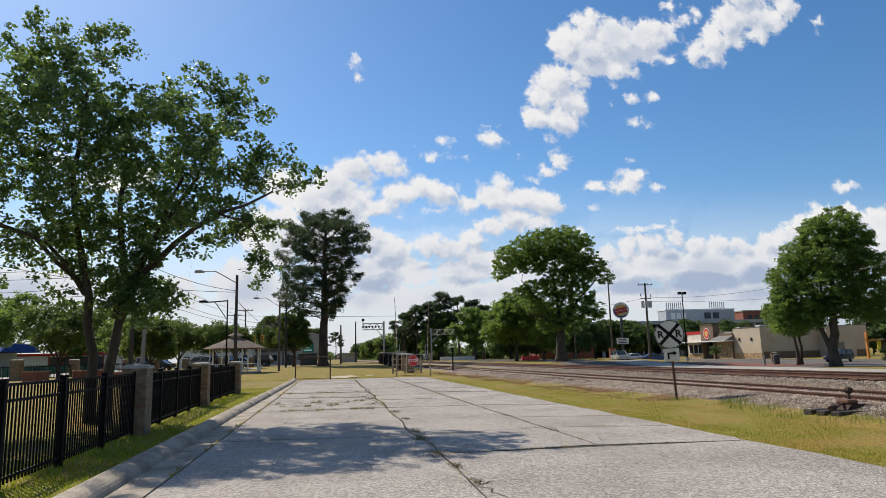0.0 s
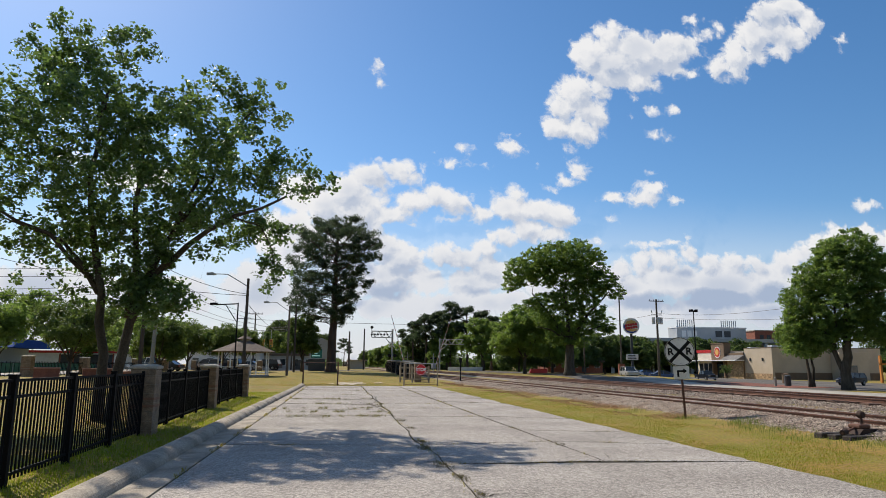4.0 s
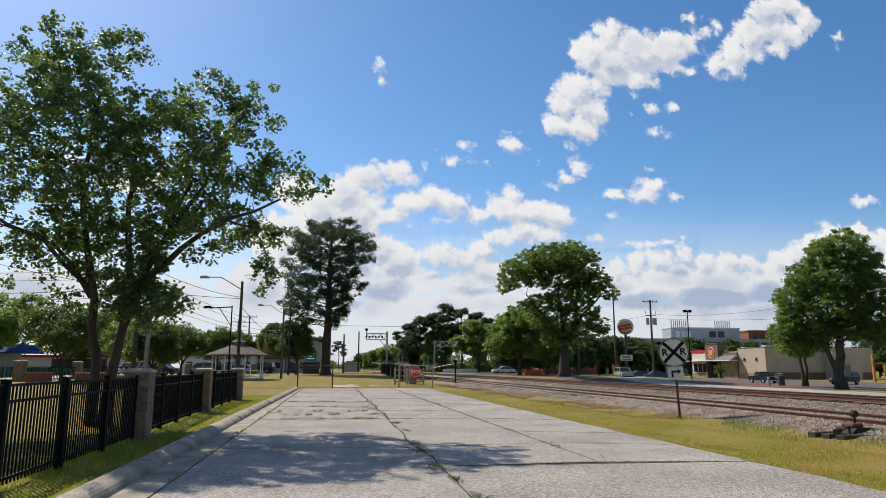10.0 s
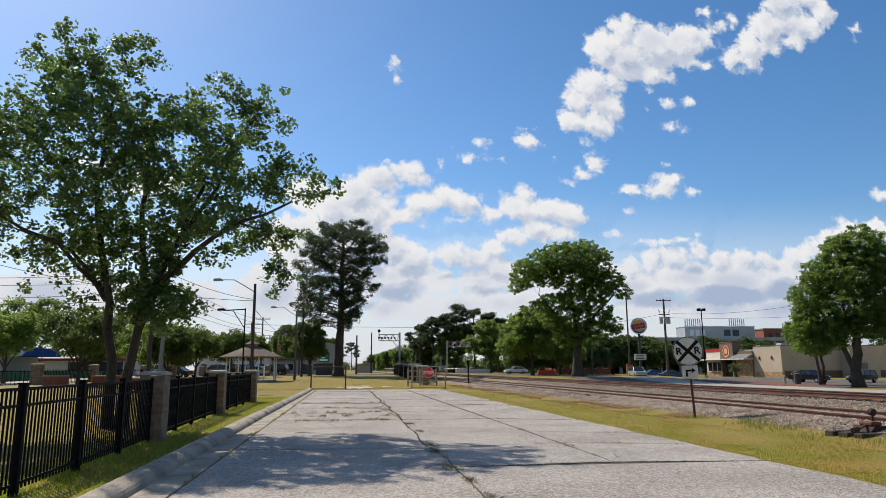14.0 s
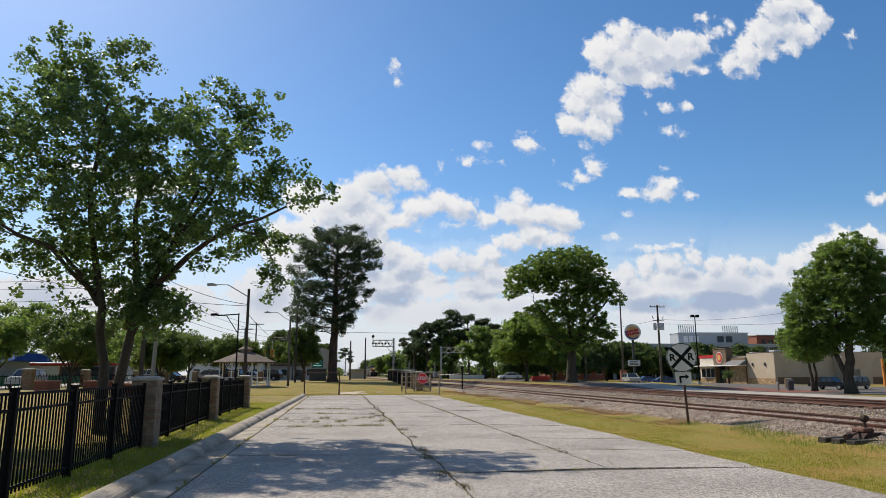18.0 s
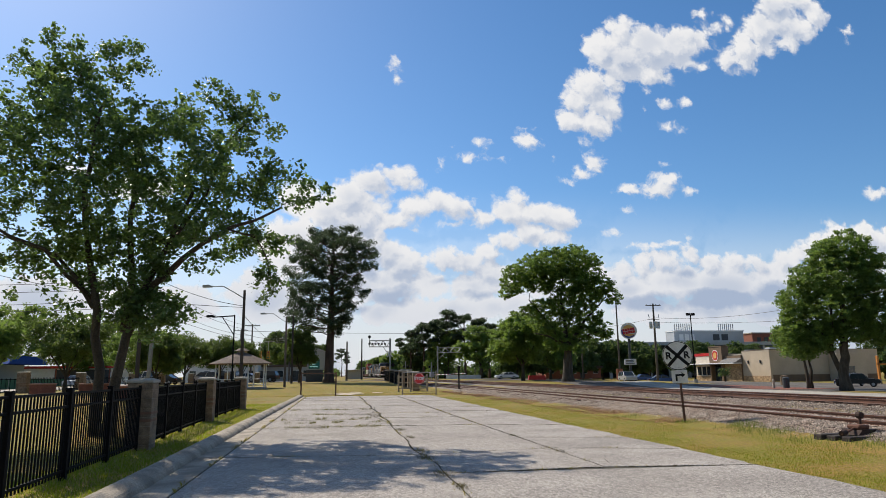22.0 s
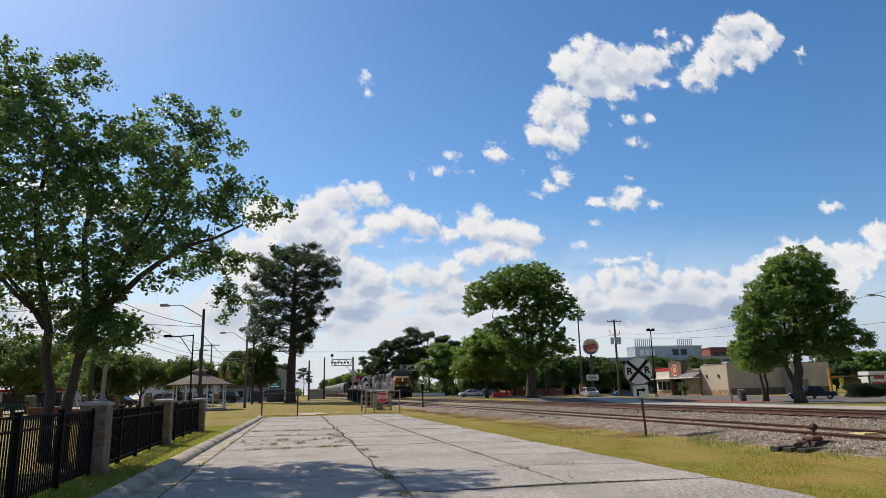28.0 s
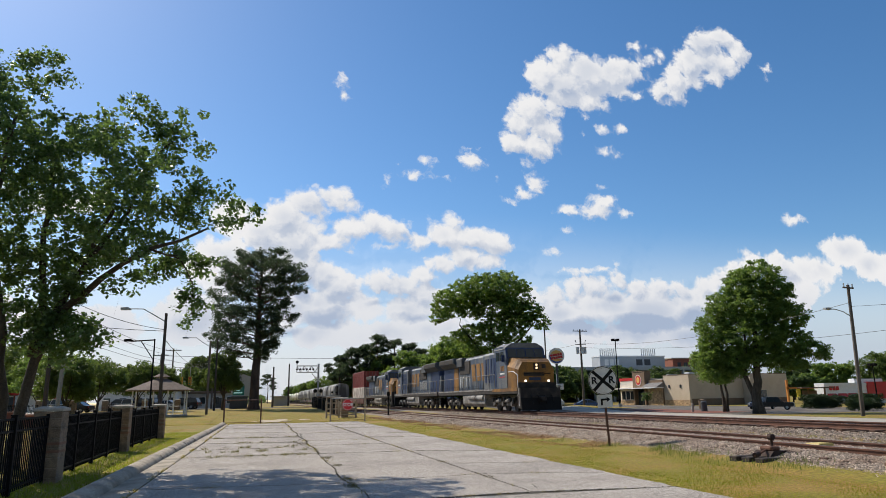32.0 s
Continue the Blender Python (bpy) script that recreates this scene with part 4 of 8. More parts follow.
# The spreading tree across the tracks, and the one by the restaurant.
grow_tree(pose(33.6, 95, 0.25),
          [([(0, 0, -0.3), (0.1, 0, 2.5), (0.2, 0, 5), (0.0, 0, 8)], 0.80, 0.40), ([(0.2, 0, 4.5), (-2.5, 0, 8.5), (-5.5, 0, 12)], 0.30, 0.08),
           ([(0.2, 0, 5), (3, 0, 9), (6.5, 0, 12.5)], 0.30, 0.08), ([(0, 0, 8), (-0.6, 0, 12), (0, 0, 16)], 0.3, 0.08), ([(0, 0, 7), (2, 2, 11), (3, 2, 15)], 0.25, 0.08),
           ([(0.2, 0, 5), (3.5, -1, 7), (6, -1, 7.5)], 0.2, 0.05), ([(0.2, 0, 5), (-3, -1, 6.5), (-5, -1, 7)], 0.2, 0.05)],
          [((-7.6, 0, 15.0), (2.3, 3.4, 2.2)), ((-5.0, 0.5, 16.6), (2.8, 4.0, 2.2)), ((-2.2, -0.5, 17.4), (3.0, 4.6, 2.4)), ((1.0, 0, 17.8), (3.2, 4.8, 2.5)), ((3.6, 0, 16.6), (2.4, 4.0, 2.6)), ((5.4, 0, 14.2), (2.2, 3.4, 1.8)),
           ((7.3, 0, 12.8), (1.6, 2.2, 1.1)), ((-8.8, 0, 13.0), (1.2, 1.6, 1.1)), ((0.0, 0, 14.6), (4.0, 4.4, 2.0)), ((3.0, 0, 12.8), (3.0, 3.6, 1.8)), ((-4.2, 0, 14.4), (2.6, 3.2, 1.2)), ((8.3, 0, 11.9), (0.8, 1.0, 0.6)),
           ((-5.2, 0, 10.2), (1.9, 2.4, 1.1)), ((-3.0, 0, 10.8), (2.4, 3.0, 1.5)), ((0.0, 0, 11.2), (3.0, 3.4, 1.8)), ((3.2, 0, 10.0), (2.4, 3.0, 1.5)), ((5.2, 0, 8.0), (1.9, 2.2, 1.1)), ((6.4, 0, 6.8), (1.2, 1.4, 0.6)),
           ((-3.4, 0, 8.2), (1.9, 2.4, 1.3)), ((0.0, 0, 8.0), (3.0, 3.0, 1.9)), ((3.0, 0, 7.2), (2.4, 2.6, 1.4)), ((-1.2, 0, 5.8), (2.4, 2.4, 1.5)), ((1.5, 0, 5.4), (2.2, 2.2, 1.4))],
          4600, 30, 0.27, LEAF_B, BARK, "broad spreading shade tree with a thick trunk", 41, (0.26, 0.55), 0.05, name="spreading_tree", gaps=1.3, hole=-0.16, shell=0.3, stray=0.14, flat=0.55)
grow_tree(pose(48.9, 58.75, -0.42, 0, 0, -39.5),
          [([(0, 0, -0.3), (-0.1, 0, 1.6), (0.2, 0, 4), (0.4, 0, 7), (0.3, 0, 13)], 0.52, 0.10), ([(-0.2, 0, 1.4), (-0.9, 0.2, 3.6), (-1.3, 0.3, 5.6), (-2.6, 0.3, 9)], 0.28, 0.08),
           ([(0.4, 0, 5.4), (2.4, 0, 7.0), (4.8, 0, 8.0)], 0.16, 0.05), ([(-0.9, 0, 3.6), (-0.6, -0.6, 7), (-0.4, -0.6, 11)], 0.18, 0.05), ([(0.4, 0, 6), (2.0, 1, 10), (2.4, 1, 13)], 0.16, 0.05),
           ([(-1.3, 0.3, 5.4), (-3.2, 0, 6.4), (-4.6, 0, 7.0)], 0.12, 0.04), ([(0.3, 0, 4.6), (2.6, 0, 5.8), (5.6, 0, 5.6)], 0.12, 0.03)],
          [((1.4, 0, 14.0), (2.2, 2.4, 1.7)), ((-0.6, 0, 13.2), (1.8, 2.2, 1.5)), ((3.0, 0, 12.2), (1.7, 2.2, 1.6)), ((-2.4, 0, 11.0), (1.8, 2.4, 1.6)), ((0.6, 0, 11.0), (3.4, 3.6, 2.2)), ((3.6, 0, 9.6), (2.0, 2.6, 1.6)),
           ((-3.6, 0, 8.6), (1.9, 2.6, 1.8)), ((0.0, 0, 8.0), (3.4, 3.8, 2.2)), ((3.6, 0, 7.0), (2.2, 2.6, 1.5)), ((5.5, 0, 6.2), (1.5, 1.8, 0.9)), ((-4.0, 0, 6.0), (1.7, 2.2, 1.6)), ((-1.8, 0, 5.8), (2.0, 2.4, 1.4)),
           ((1.4, 0, 5.6), (2.4, 2.4, 1.1)), ((-3.6, 0, 4.2), (1.7, 1.8, 1.2)), ((3.8, 0, 4.9), (1.5, 1.6, 0.7)), ((-1.6, 0, 4.4), (1.4, 1.5, 0.8)), ((6.4, 0, 5.6), (0.8, 0.8, 0.4))],
          4600, 28, 0.22, LEAF_B, BARK, "green shade tree on the restaurant's kerb side", 51, (0.26, 0.52), 0.04, name="kerbside_tree", gaps=1.4, hole=-0.2, shell=0.3, stray=0.14, flat=0.6)
grow_tree(pose(51.2, 67.0, -0.42),
          [([(0, 0, -0.3), (-0.2, 0, 2.2), (-0.5, 0, 4.5)], 0.24, 0.08), ([(0.45, 0.1, -0.3), (0.5, 0.1, 2.0), (0.2, 0.1, 4.5)], 0.2, 0.06)],
          [((-1.0, 0, 5.6), (2.2, 2.0, 1.4)), ((0.2, 0, 4.3), (1.4, 1.3, 0.8))], 120, 80, 0.3, LEAF_B, BARK, "slender two-stemmed tree by the litter bin", 58, (0.5, 0.9), 0.03, name="kerbside_tree")

# ---- clouds: two far drifting layers ----
TOWER = [(0.426, 0.528, 0.0407, 0.0396), (0.458, 0.565, 0.0268, 0.0338), (0.461, 0.515, 0.0514, 0.0417), (0.513, 0.54, 0.0544, 0.0477), (0.56, 0.546, 0.0445, 0.0405),
         (0.593, 0.565, 0.0386, 0.0236), (0.634, 0.587, 0.0369, 0.0152, 0.9), (0.666, 0.603, 0.0175, 0.011, 0.8), (0.51, 0.493, 0.0414, 0.0249, 0.9), (0.579, 0.515, 0.0296, 0.019, 0.8),
         (0.605, 0.513, 0.0191, 0.0169, 0.7), (0.501, 0.465, 0.0102, 0.0123, 0.7), (0.398, 0.46, 0.042, 0.0345), (0.367, 0.433, 0.0296, 0.03), (0.418, 0.431, 0.038, 0.0343),
         (0.361, 0.4, 0.0293, 0.0277), (0.4, 0.395, 0.0396, 0.0278), (0.436, 0.472, 0.0263, 0.0225), (0.389, 0.37, 0.0137, 0.0118), (0.441, 0.427, 0.016, 0.0181, 0.8),
         (0.398, 0.346, 0.0156, 0.0097, 0.8), (0.4, 0.327, 0.0195, 0.0174), (0.377, 0.307, 0.0193, 0.0134), (0.353, 0.293, 0.0153, 0.0095, 0.8)]
ANVIL = [(0.765, 0.606, 0.034, 0.034), (0.725, 0.58, 0.03, 0.032), (0.66, 0.532, 0.0238, 0.0236), (0.692, 0.556, 0.0329, 0.037), (0.725, 0.594, 0.0401, 0.0465), (0.762, 0.636, 0.0453, 0.036),
         (0.809, 0.656, 0.0414, 0.025), (0.841, 0.631, 0.0277, 0.0294), (0.814, 0.596, 0.025, 0.029, 0.85), (0.783, 0.566, 0.018, 0.0198, 0.75), (0.691, 0.521, 0.0262, 0.0193, 0.85), (0.738, 0.557, 0.0222, 0.0196, 0.8),
         (0.613, 0.614, 0.0216, 0.0142, 0.7), (0.9, 0.603, 0.0256, 0.0147, 0.7), (0.904, 0.586, 0.0139, 0.0101, 0.6), (0.792, 0.599, 0.036, 0.034), (0.767, 0.57, 0.026, 0.022, 0.9)]
SHREDS = [(0.066, 0.478, 0.0091, 0.0126, 0.9), (0.071, 0.457, 0.0091, 0.0087, 0.8), (0.083, 0.451, 0.0091, 0.0039, 0.7), (0.282, 0.361, 0.0209, 0.0174), (0.204, 0.353, 0.0241, 0.0076, 0.75),
          (0.158, 0.343, 0.0128, 0.0066, 0.7), (0.185, 0.328, 0.022, 0.0122), (0.224, 0.328, 0.0223, 0.0047, 0.7), (0.143, 0.314, 0.0145, 0.0102, 0.8), (0.533, 0.438, 0.0185, 0.0102, 0.75),
          (0.564, 0.448, 0.0166, 0.0113, 0.75), (0.535, 0.401, 0.0205, 0.0111), (0.491, 0.425, 0.0102, 0.0091, 0.65), (0.33, 0.328, 0.0057, 0.0096, 0.7)]
WISPS = [(0.454, 0.283, 0.0295, 0.0106), (0.498, 0.288, 0.034, 0.0175), (0.521, 0.306, 0.0262, 0.0117), (0.526, 0.328, 0.0141, 0.0079, 0.75), (0.573, 0.286, 0.0244, 0.0068, 0.8),
         (0.591, 0.294, 0.0143, 0.0059, 0.75), (0.918, 0.295, 0.0246, 0.0113, 0.9), (0.447, 0.248, 0.0234, 0.0066, 0.7), (0.426, 0.211, 0.027, 0.0103, 0.85)]
BANK_WEST = [(0.013, 0.264, 0.0346, 0.0315), (0.047, 0.292, 0.0387, 0.0256), (0.082, 0.3, 0.032, 0.0202), (0.109, 0.292, 0.0178, 0.0129, 0.85), (-0.017, 0.24, 0.0342, 0.0356),
             (0.026, 0.228, 0.0346, 0.0321), (0.052, 0.247, 0.0209, 0.018), (0.109, 0.254, 0.0302, 0.0182), (0.144, 0.26, 0.0324, 0.0183), (0.18, 0.255, 0.0308, 0.0184),
             (0.078, 0.23, 0.0351, 0.0161), (0.105, 0.218, 0.0211, 0.0063, 0.85), (0.176, 0.229, 0.0234, 0.0054, 0.75), (0.226, 0.242, 0.033, 0.0138), (0.262, 0.25, 0.0334, 0.0241),
             (0.277, 0.274, 0.0206, 0.0131), (0.309, 0.247, 0.0376, 0.0243), (0.346, 0.239, 0.0304, 0.0224), (0.299, 0.215, 0.0411, 0.0221), (0.257, 0.204, 0.0276, 0.0182)]
BANK_FOOT = [(0.229, 0.186, 0.0328, 0.0126, 0.9), (0.336, 0.211, 0.0282, 0.0166), (0.036, 0.189, 0.0431, 0.0352), (0.07, 0.181, 0.0347, 0.0265), (0.002, 0.171, 0.034, 0.0436),
             (0.158, 0.17, 0.0356, 0.0196), (0.193, 0.167, 0.0395, 0.0214), (0.096, 0.16, 0.0436, 0.0246), (0.229, 0.154, 0.0362, 0.0196), (0.071, 0.129, 0.0517, 0.0312),
             (0.131, 0.13, 0.0527, 0.0262), (0.202, 0.127, 0.0538, 0.0247), (0.256, 0.141, 0.0364, 0.0268), (0.028, 0.128, 0.0425, 0.0345), (0.08, 0.091, 0.0776, 0.0239),
             (0.166, 0.092, 0.0796, 0.0243), (0.255, 0.097, 0.0726, 0.0246), (0.338, 0.134, 0.056, 0.0361)]
BANK_EAST = [(0.469, 0.203, 0.0215, 0.0084, 0.85), (0.503, 0.201, 0.0276, 0.0085, 0.85), (0.538, 0.205, 0.0259, 0.0076, 0.85), (0.447, 0.159, 0.025, 0.0184), (0.481, 0.165, 0.0292, 0.0186),
             (0.521, 0.173, 0.0335, 0.0187), (0.566, 0.19, 0.018, 0.0247), (0.602, 0.172, 0.0302, 0.017), (0.645, 0.17, 0.0367, 0.0171), (0.691, 0.169, 0.0414, 0.0191),
             (0.738, 0.175, 0.0377, 0.0212), (0.776, 0.191, 0.0318, 0.0195), (0.82, 0.202, 0.0365, 0.0296), (0.855, 0.227, 0.0327, 0.0219), (0.902, 0.214, 0.0441, 0.03),
             (0.46, 0.127, 0.0579, 0.0275), (0.538, 0.138, 0.0693, 0.0316), (0.627, 0.135, 0.0813, 0.0338), (0.719, 0.137, 0.0728, 0.0343)]
BANK_ENDS = [(0.814, 0.153, 0.0641, 0.0388), (0.912, 0.165, 0.066, 0.0395), (0.487, 0.092, 0.0776, 0.0236), (0.594, 0.093, 0.0901, 0.024), (0.704, 0.094, 0.0929, 0.0243),
             (0.818, 0.096, 0.0851, 0.0285), (0.395, 0.153, 0.038, 0.0219, 0.9), (-0.06, 0.256, 0.0338, 0.0356), (-0.074, 0.186, 0.05, 0.0521), (-0.111, 0.109, 0.0652, 0.042),
             (-0.245, 0.098, 0.1021, 0.0327, 0.9), (-0.397, 0.104, 0.1126, 0.04, 0.9), (-0.297, 0.273, 0.0554, 0.0224, 0.8), (-0.377, 0.295, 0.0387, 0.0171, 0.7), (1.057, 0.257, 0.0612, 0.0292),
             (1.113, 0.231, 0.0553, 0.0315), (0.978, 0.216, 0.0654, 0.0283), (0.922, 0.182, 0.0764, 0.0255), (1.194, 0.223, 0.0862, 0.0458)]
# spots where the shaded undersides of the low bank are painted in
GREY_BASES = [(0.08, 0.116, 0.057, 0.0246), (0.158, 0.139, 0.0428, 0.0116), (0.041, 0.154, 0.0244, 0.023), (0.615, 0.114, 0.1089, 0.0224), (0.488, 0.105, 0.0918, 0.0219),
              (0.554, 0.157, 0.0402, 0.0168), (0.722, 0.123, 0.0699, 0.0255), (0.211, 0.114, 0.0493, 0.0135), (0.029, 0.094, 0.0465, 0.015), (0.822, 0.124, 0.0574, 0.0288)]
SKY_FAR = 1500.0


def cloud_mat(name, puffs, crowns, bases, seed, haze, ragged):
    """puffs: (across, up, half width, half height, fullness), as slopes seen from the eye; heaped into one cloud."""
    m = bpy.data.materials.new(name)
    m.use_nodes = True
    nt = m.node_tree
    nt.nodes.clear()
    N, L = nt.nodes.new, nt.links.new

    def calc(op, a, b=None, c=None, clamp=False):
        n = N("ShaderNodeMath")
        n.operation, n.use_clamp = op, clamp
        for i, v in enumerate((a, b, c)):
            if v is None:
                continue
            if isinstance(v, (int, float)):
                n.inputs[i].default_value = v
            else:
                L(v, n.inputs[i])
        return n.outputs[0]

    def vec(op, a, b):
        n = N("ShaderNodeVectorMath")
        n.operation = op
        L(a, n.inputs[0])
        if isinstance(b, tuple):
            n.inputs[1].default_value = b
        else:
            L(b, n.inputs[1])
        return n.outputs[0]

    def ramp(v, lo, hi, a=0.0, b=1.0, smooth=True):
        n = N("ShaderNodeMapRange")
        n.interpolation_type = "SMOOTHSTEP" if smooth else "LINEAR"
        for i, q in enumerate((lo, hi, a, b)):
            n.inputs[i + 1].default_value = q
        L(v, n.inputs[0])
        return n.outputs[0]

    tc, sep, flat = N("ShaderNodeTexCoord"), N("ShaderNodeSeparateXYZ"), N("ShaderNodeCombineXYZ")
    L(tc.outputs["Object"], sep.inputs[0])
    L(sep.outputs[0], flat.inputs[0])
    L(sep.outputs[2], flat.inputs[1])
    flat.inputs[2].default_value = seed * 0.37
    here = flat.outputs[0]

    def wisps(scale, detail, rough, at):
        n = N("ShaderNodeTexNoise")
        n.inputs["Scale"].default_value, n.inputs["Detail"].default_value, n.inputs["Roughness"].default_value = scale, detail, rough
        L(at, n.inputs["Vector"])
        return n

    def heaps(scale, at):
        """Rounded cauliflower heads, small ones on large ones."""
        n = N("ShaderNodeTexVoronoi")
        n.feature, n.normalize = "SMOOTH_F1", True
        n.inputs["Scale"].default_value, n.inputs["Detail"].default_value, n.inputs["Roughness"].default_value = scale, 2.5, 0.6
        n.inputs["Smoothness"].default_value = 0.35
        L(at, n.inputs["Vector"])
        return n.outputs["Distance"]

    # ruffle the outline
    ruffle = vec("MULTIPLY", vec("SUBTRACT", wisps(22, 5, 0.6, here).outputs["Color"], (0.5, 0.5, 0.5)), (0.030, 0.026, 0.0))
    bent = vec("ADD", here, ruffle)

    def heap_up(at, rows, blend):
        best = None
        for u, v, w, h, *full in rows:
            mp = N("ShaderNodeMapping")
            mp.inputs["Location"].default_value, mp.inputs["Scale"].default_value = (-u / w, -v / h, 0), (1 / w, 1 / h, 0)
            L(at, mp.inputs[0])
            ln = N("ShaderNodeVectorMath")
            ln.operation = "LENGTH"
            L(mp.outputs[0], ln.inputs[0])
            r = (w * h) ** 0.5 * 0.5 + min(w, h) * 0.5
            k = full[0] if full else 1.0
            f = calc("MULTIPLY_ADD", ln.outputs["Value"], -r, r - 0.017 * (1 - k))
            best = f if best is None else calc("SMOOTH_MAX", best, f, blend)
        return best

    def relief(at):
        big = calc("MULTIPLY_ADD", heaps(24, at), -0.060, 0.0155 if ragged > 0.9 else 0.0185)
        small = calc("MULTIPLY_ADD", wisps(75, 5, 0.62, at).outputs["Fac"], 0.030 * ragged, -0.0150 * ragged)
        return calc("ADD", big, small)

    body = heap_up(bent, puffs, 0.006)
    dens = calc("ADD", body, relief(bent))
    alpha = ramp(dens, -0.0055, 0.0105)
    # the glow carries painted shade: sunward heads white, sides away and thick middle grey
    toward = vec("ADD", bent, (-0.008, 0.014, 0.0))
    rise = calc("SUBTRACT", calc("ADD", heap_up(toward, crowns, 0.012), relief(toward)), dens)
    rise = calc("MAXIMUM", rise, -0.05)
    shade = ramp(rise, -0.014, 0.017, 0.0, 0.66)
    thick = calc("MULTIPLY", ramp(body, 0.006, 0.035), ramp(wisps(11, 4, 0.5, here).outputs["Fac"], 0.36, 0.58, 0.0, 0.42))
    shade = calc("ADD", calc("ADD", shade, thick), ramp(sep.outputs[2], 0.04, 0.24, 0.34, 0.0))
    if bases:
        soft = vec("ADD", here, vec("MULTIPLY", vec("SUBTRACT", wisps(16, 5, 0.6, here).outputs["Color"], (0.5, 0.5, 0.5)), (0.10, 0.05, 0.0)))
        shade = calc("MAXIMUM", shade, ramp(heap_up(soft, bases, 0.01), -0.006, 0.022, 0.0, 0.95))
        # low on the right the bank is painted greyer still
        shade = calc("ADD", shade, calc("MULTIPLY", ramp(sep.outputs[0], 0.45, 0.9, 0.0, 0.40), ramp(sep.outputs[2], 0.06, 0.20, 1.0, 0.0)))
    shade = calc("MULTIPLY", shade, 1.0, None, True)
    col = N("ShaderNodeMix")
    col.data_type = "RGBA"
    col.inputs["A"].default_value, col.inputs["B"].default_value = (0.98, 0.975, 0.98, 1), (0.44, 0.53, 0.70, 1)
    L(shade, col.inputs["Factor"])
    if haze:
        veil = ramp(sep.outputs[2], 0.0, 0.30, 0.92, 0.0)
        alpha = calc("MAXIMUM", alpha, veil)
    em, tr, mix, out = N("ShaderNodeEmission"), N("ShaderNodeBsdfTransparent"), N("ShaderNodeMixShader"), N("ShaderNodeOutputMaterial")
    L(col.outputs["Result"], em.inputs[0])
    em.inputs[1].default_value = 0.88
    L(alpha, mix.inputs[0])
    L(tr.outputs[0], mix.inputs[1])
    L(em.outputs[0], mix.inputs[2])
    L(mix.outputs[0], out.inputs[0])
    return m


def cloud_layer(name, far, puffs, crowns, bases, seed, haze, ragged, label, u0, u1, v0, v1):
    # the layer's own space is in slopes, so it is scaled by its distance
    bm = bmesh.new()
    bm.faces.new([bm.verts.new(p) for p in ((u0, 0, v0), (u1, 0, v0), (u1, 0, v1), (u0, 0, v1))])
    ob = part(name, bm, cloud_mat(name, puffs, crowns, bases, seed, haze, ragged))
    ob.scale = (far, far, far)
    return tagged(ob, label, "clouds", kind="structure")


CLOUD_LOW = cloud_layer("low_cloud_backdrop", SKY_FAR, BANK_WEST + BANK_FOOT + BANK_EAST + BANK_ENDS, BANK_WEST + BANK_FOOT[:9] + BANK_EAST[:15], GREY_BASES, 2.3, True, 0.8,
                        "bank of white cumulus above a hazy horizon", -1.15, 1.5, -0.004, 0.46)
CLOUD_HIGH = cloud_layer("high_cloud_backdrop", SKY_FAR - 60, TOWER + ANVIL + SHREDS + WISPS, TOWER + ANVIL + SHREDS + WISPS, (), 5.1, False, 1.0,
                         "ragged bright white cloud drifting in a blue sky", -0.1, 1.15, 0.12, 0.85)

# ---- lettering ----
def lettering(name, body, size, material, parent, m, depth=0.004):
    cu = bpy.data.curves.new(name, "FONT")
    cu.body, cu.size, cu.extrude, cu.align_x, cu.align_y = body, size, depth, "CENTER", "CENTER"
    cu.offset = size * 0.035
    tmp = bpy.data.objects.new(name, cu)
    me = bpy.data.meshes.new_from_object(tmp)
    bpy.data.objects.remove(tmp)
    me.materials.append(material)
    return put_part(name, me, parent, m)


def put_part(name, mesh, parent, m, label=""):
    ob = new(name, mesh)
    ob.parent = parent
    ob.matrix_basis = m
    if label:
        tagged(ob, label)
    return ob


def disc(r0, r1, y0, y1, n=40, x=0.0, z=0.0, sides=None, bm=None):
    """A ring or a disc that faces -y."""
    bm = bm or bmesh.new()
    n = sides or n
    off = math.pi / n if sides else 0
    ang = [off + 2 * math.pi * k / n for k in range(n)]
    f = [bm.verts.new((x + r1 * math.cos(a), y0, z + r1 * math.sin(a))) for a in ang]
    b = [bm.verts.new((x + r1 * math.cos(a), y1, z + r1 * math.sin(a))) for a in ang]
    if r0 > 0:
        fi = [bm.verts.new((x + r0 * math.cos(a), y0, z + r0 * math.sin(a))) for a in ang]
        bi = [bm.verts.new((x + r0 * math.cos(a), y1, z + r0 * math.sin(a))) for a in ang]
    for k in range(n):
        j = (k + 1) % n
        bm.faces.new((f[k], f[j], b[j], b[k]))
        if r0 > 0:
            bm.faces.new((f[j], f[k], fi[k], fi[j]))
            bm.faces.new((b[k], b[j], bi[j], bi[k]))
            bm.faces.new((fi[j], fi[k], bi[k], bi[j]))
    if r0 <= 0:
        bm.faces.new(f[::-1])
        bm.faces.new(b)
    bmesh.ops.recalc_face_normals(bm, faces=bm.faces)
    return bm


SIGNWHITE = mat("weathered_sign_white", (0.62, 0.62, 0.59), 0.5, 0, 0.08, 3, 40, 0.03, second=(0.52, 0.51, 0.48))
SIGNRED = mat("sign_red", (0.62, 0.02, 0.025), 0.45, 0, 0.08, 3, 30, 0.02)
POSTBROWN = mat("rusty_sign_post", (0.12, 0.06, 0.04), 0.8, 0.2, 0.25, 4, 40, 0.2)
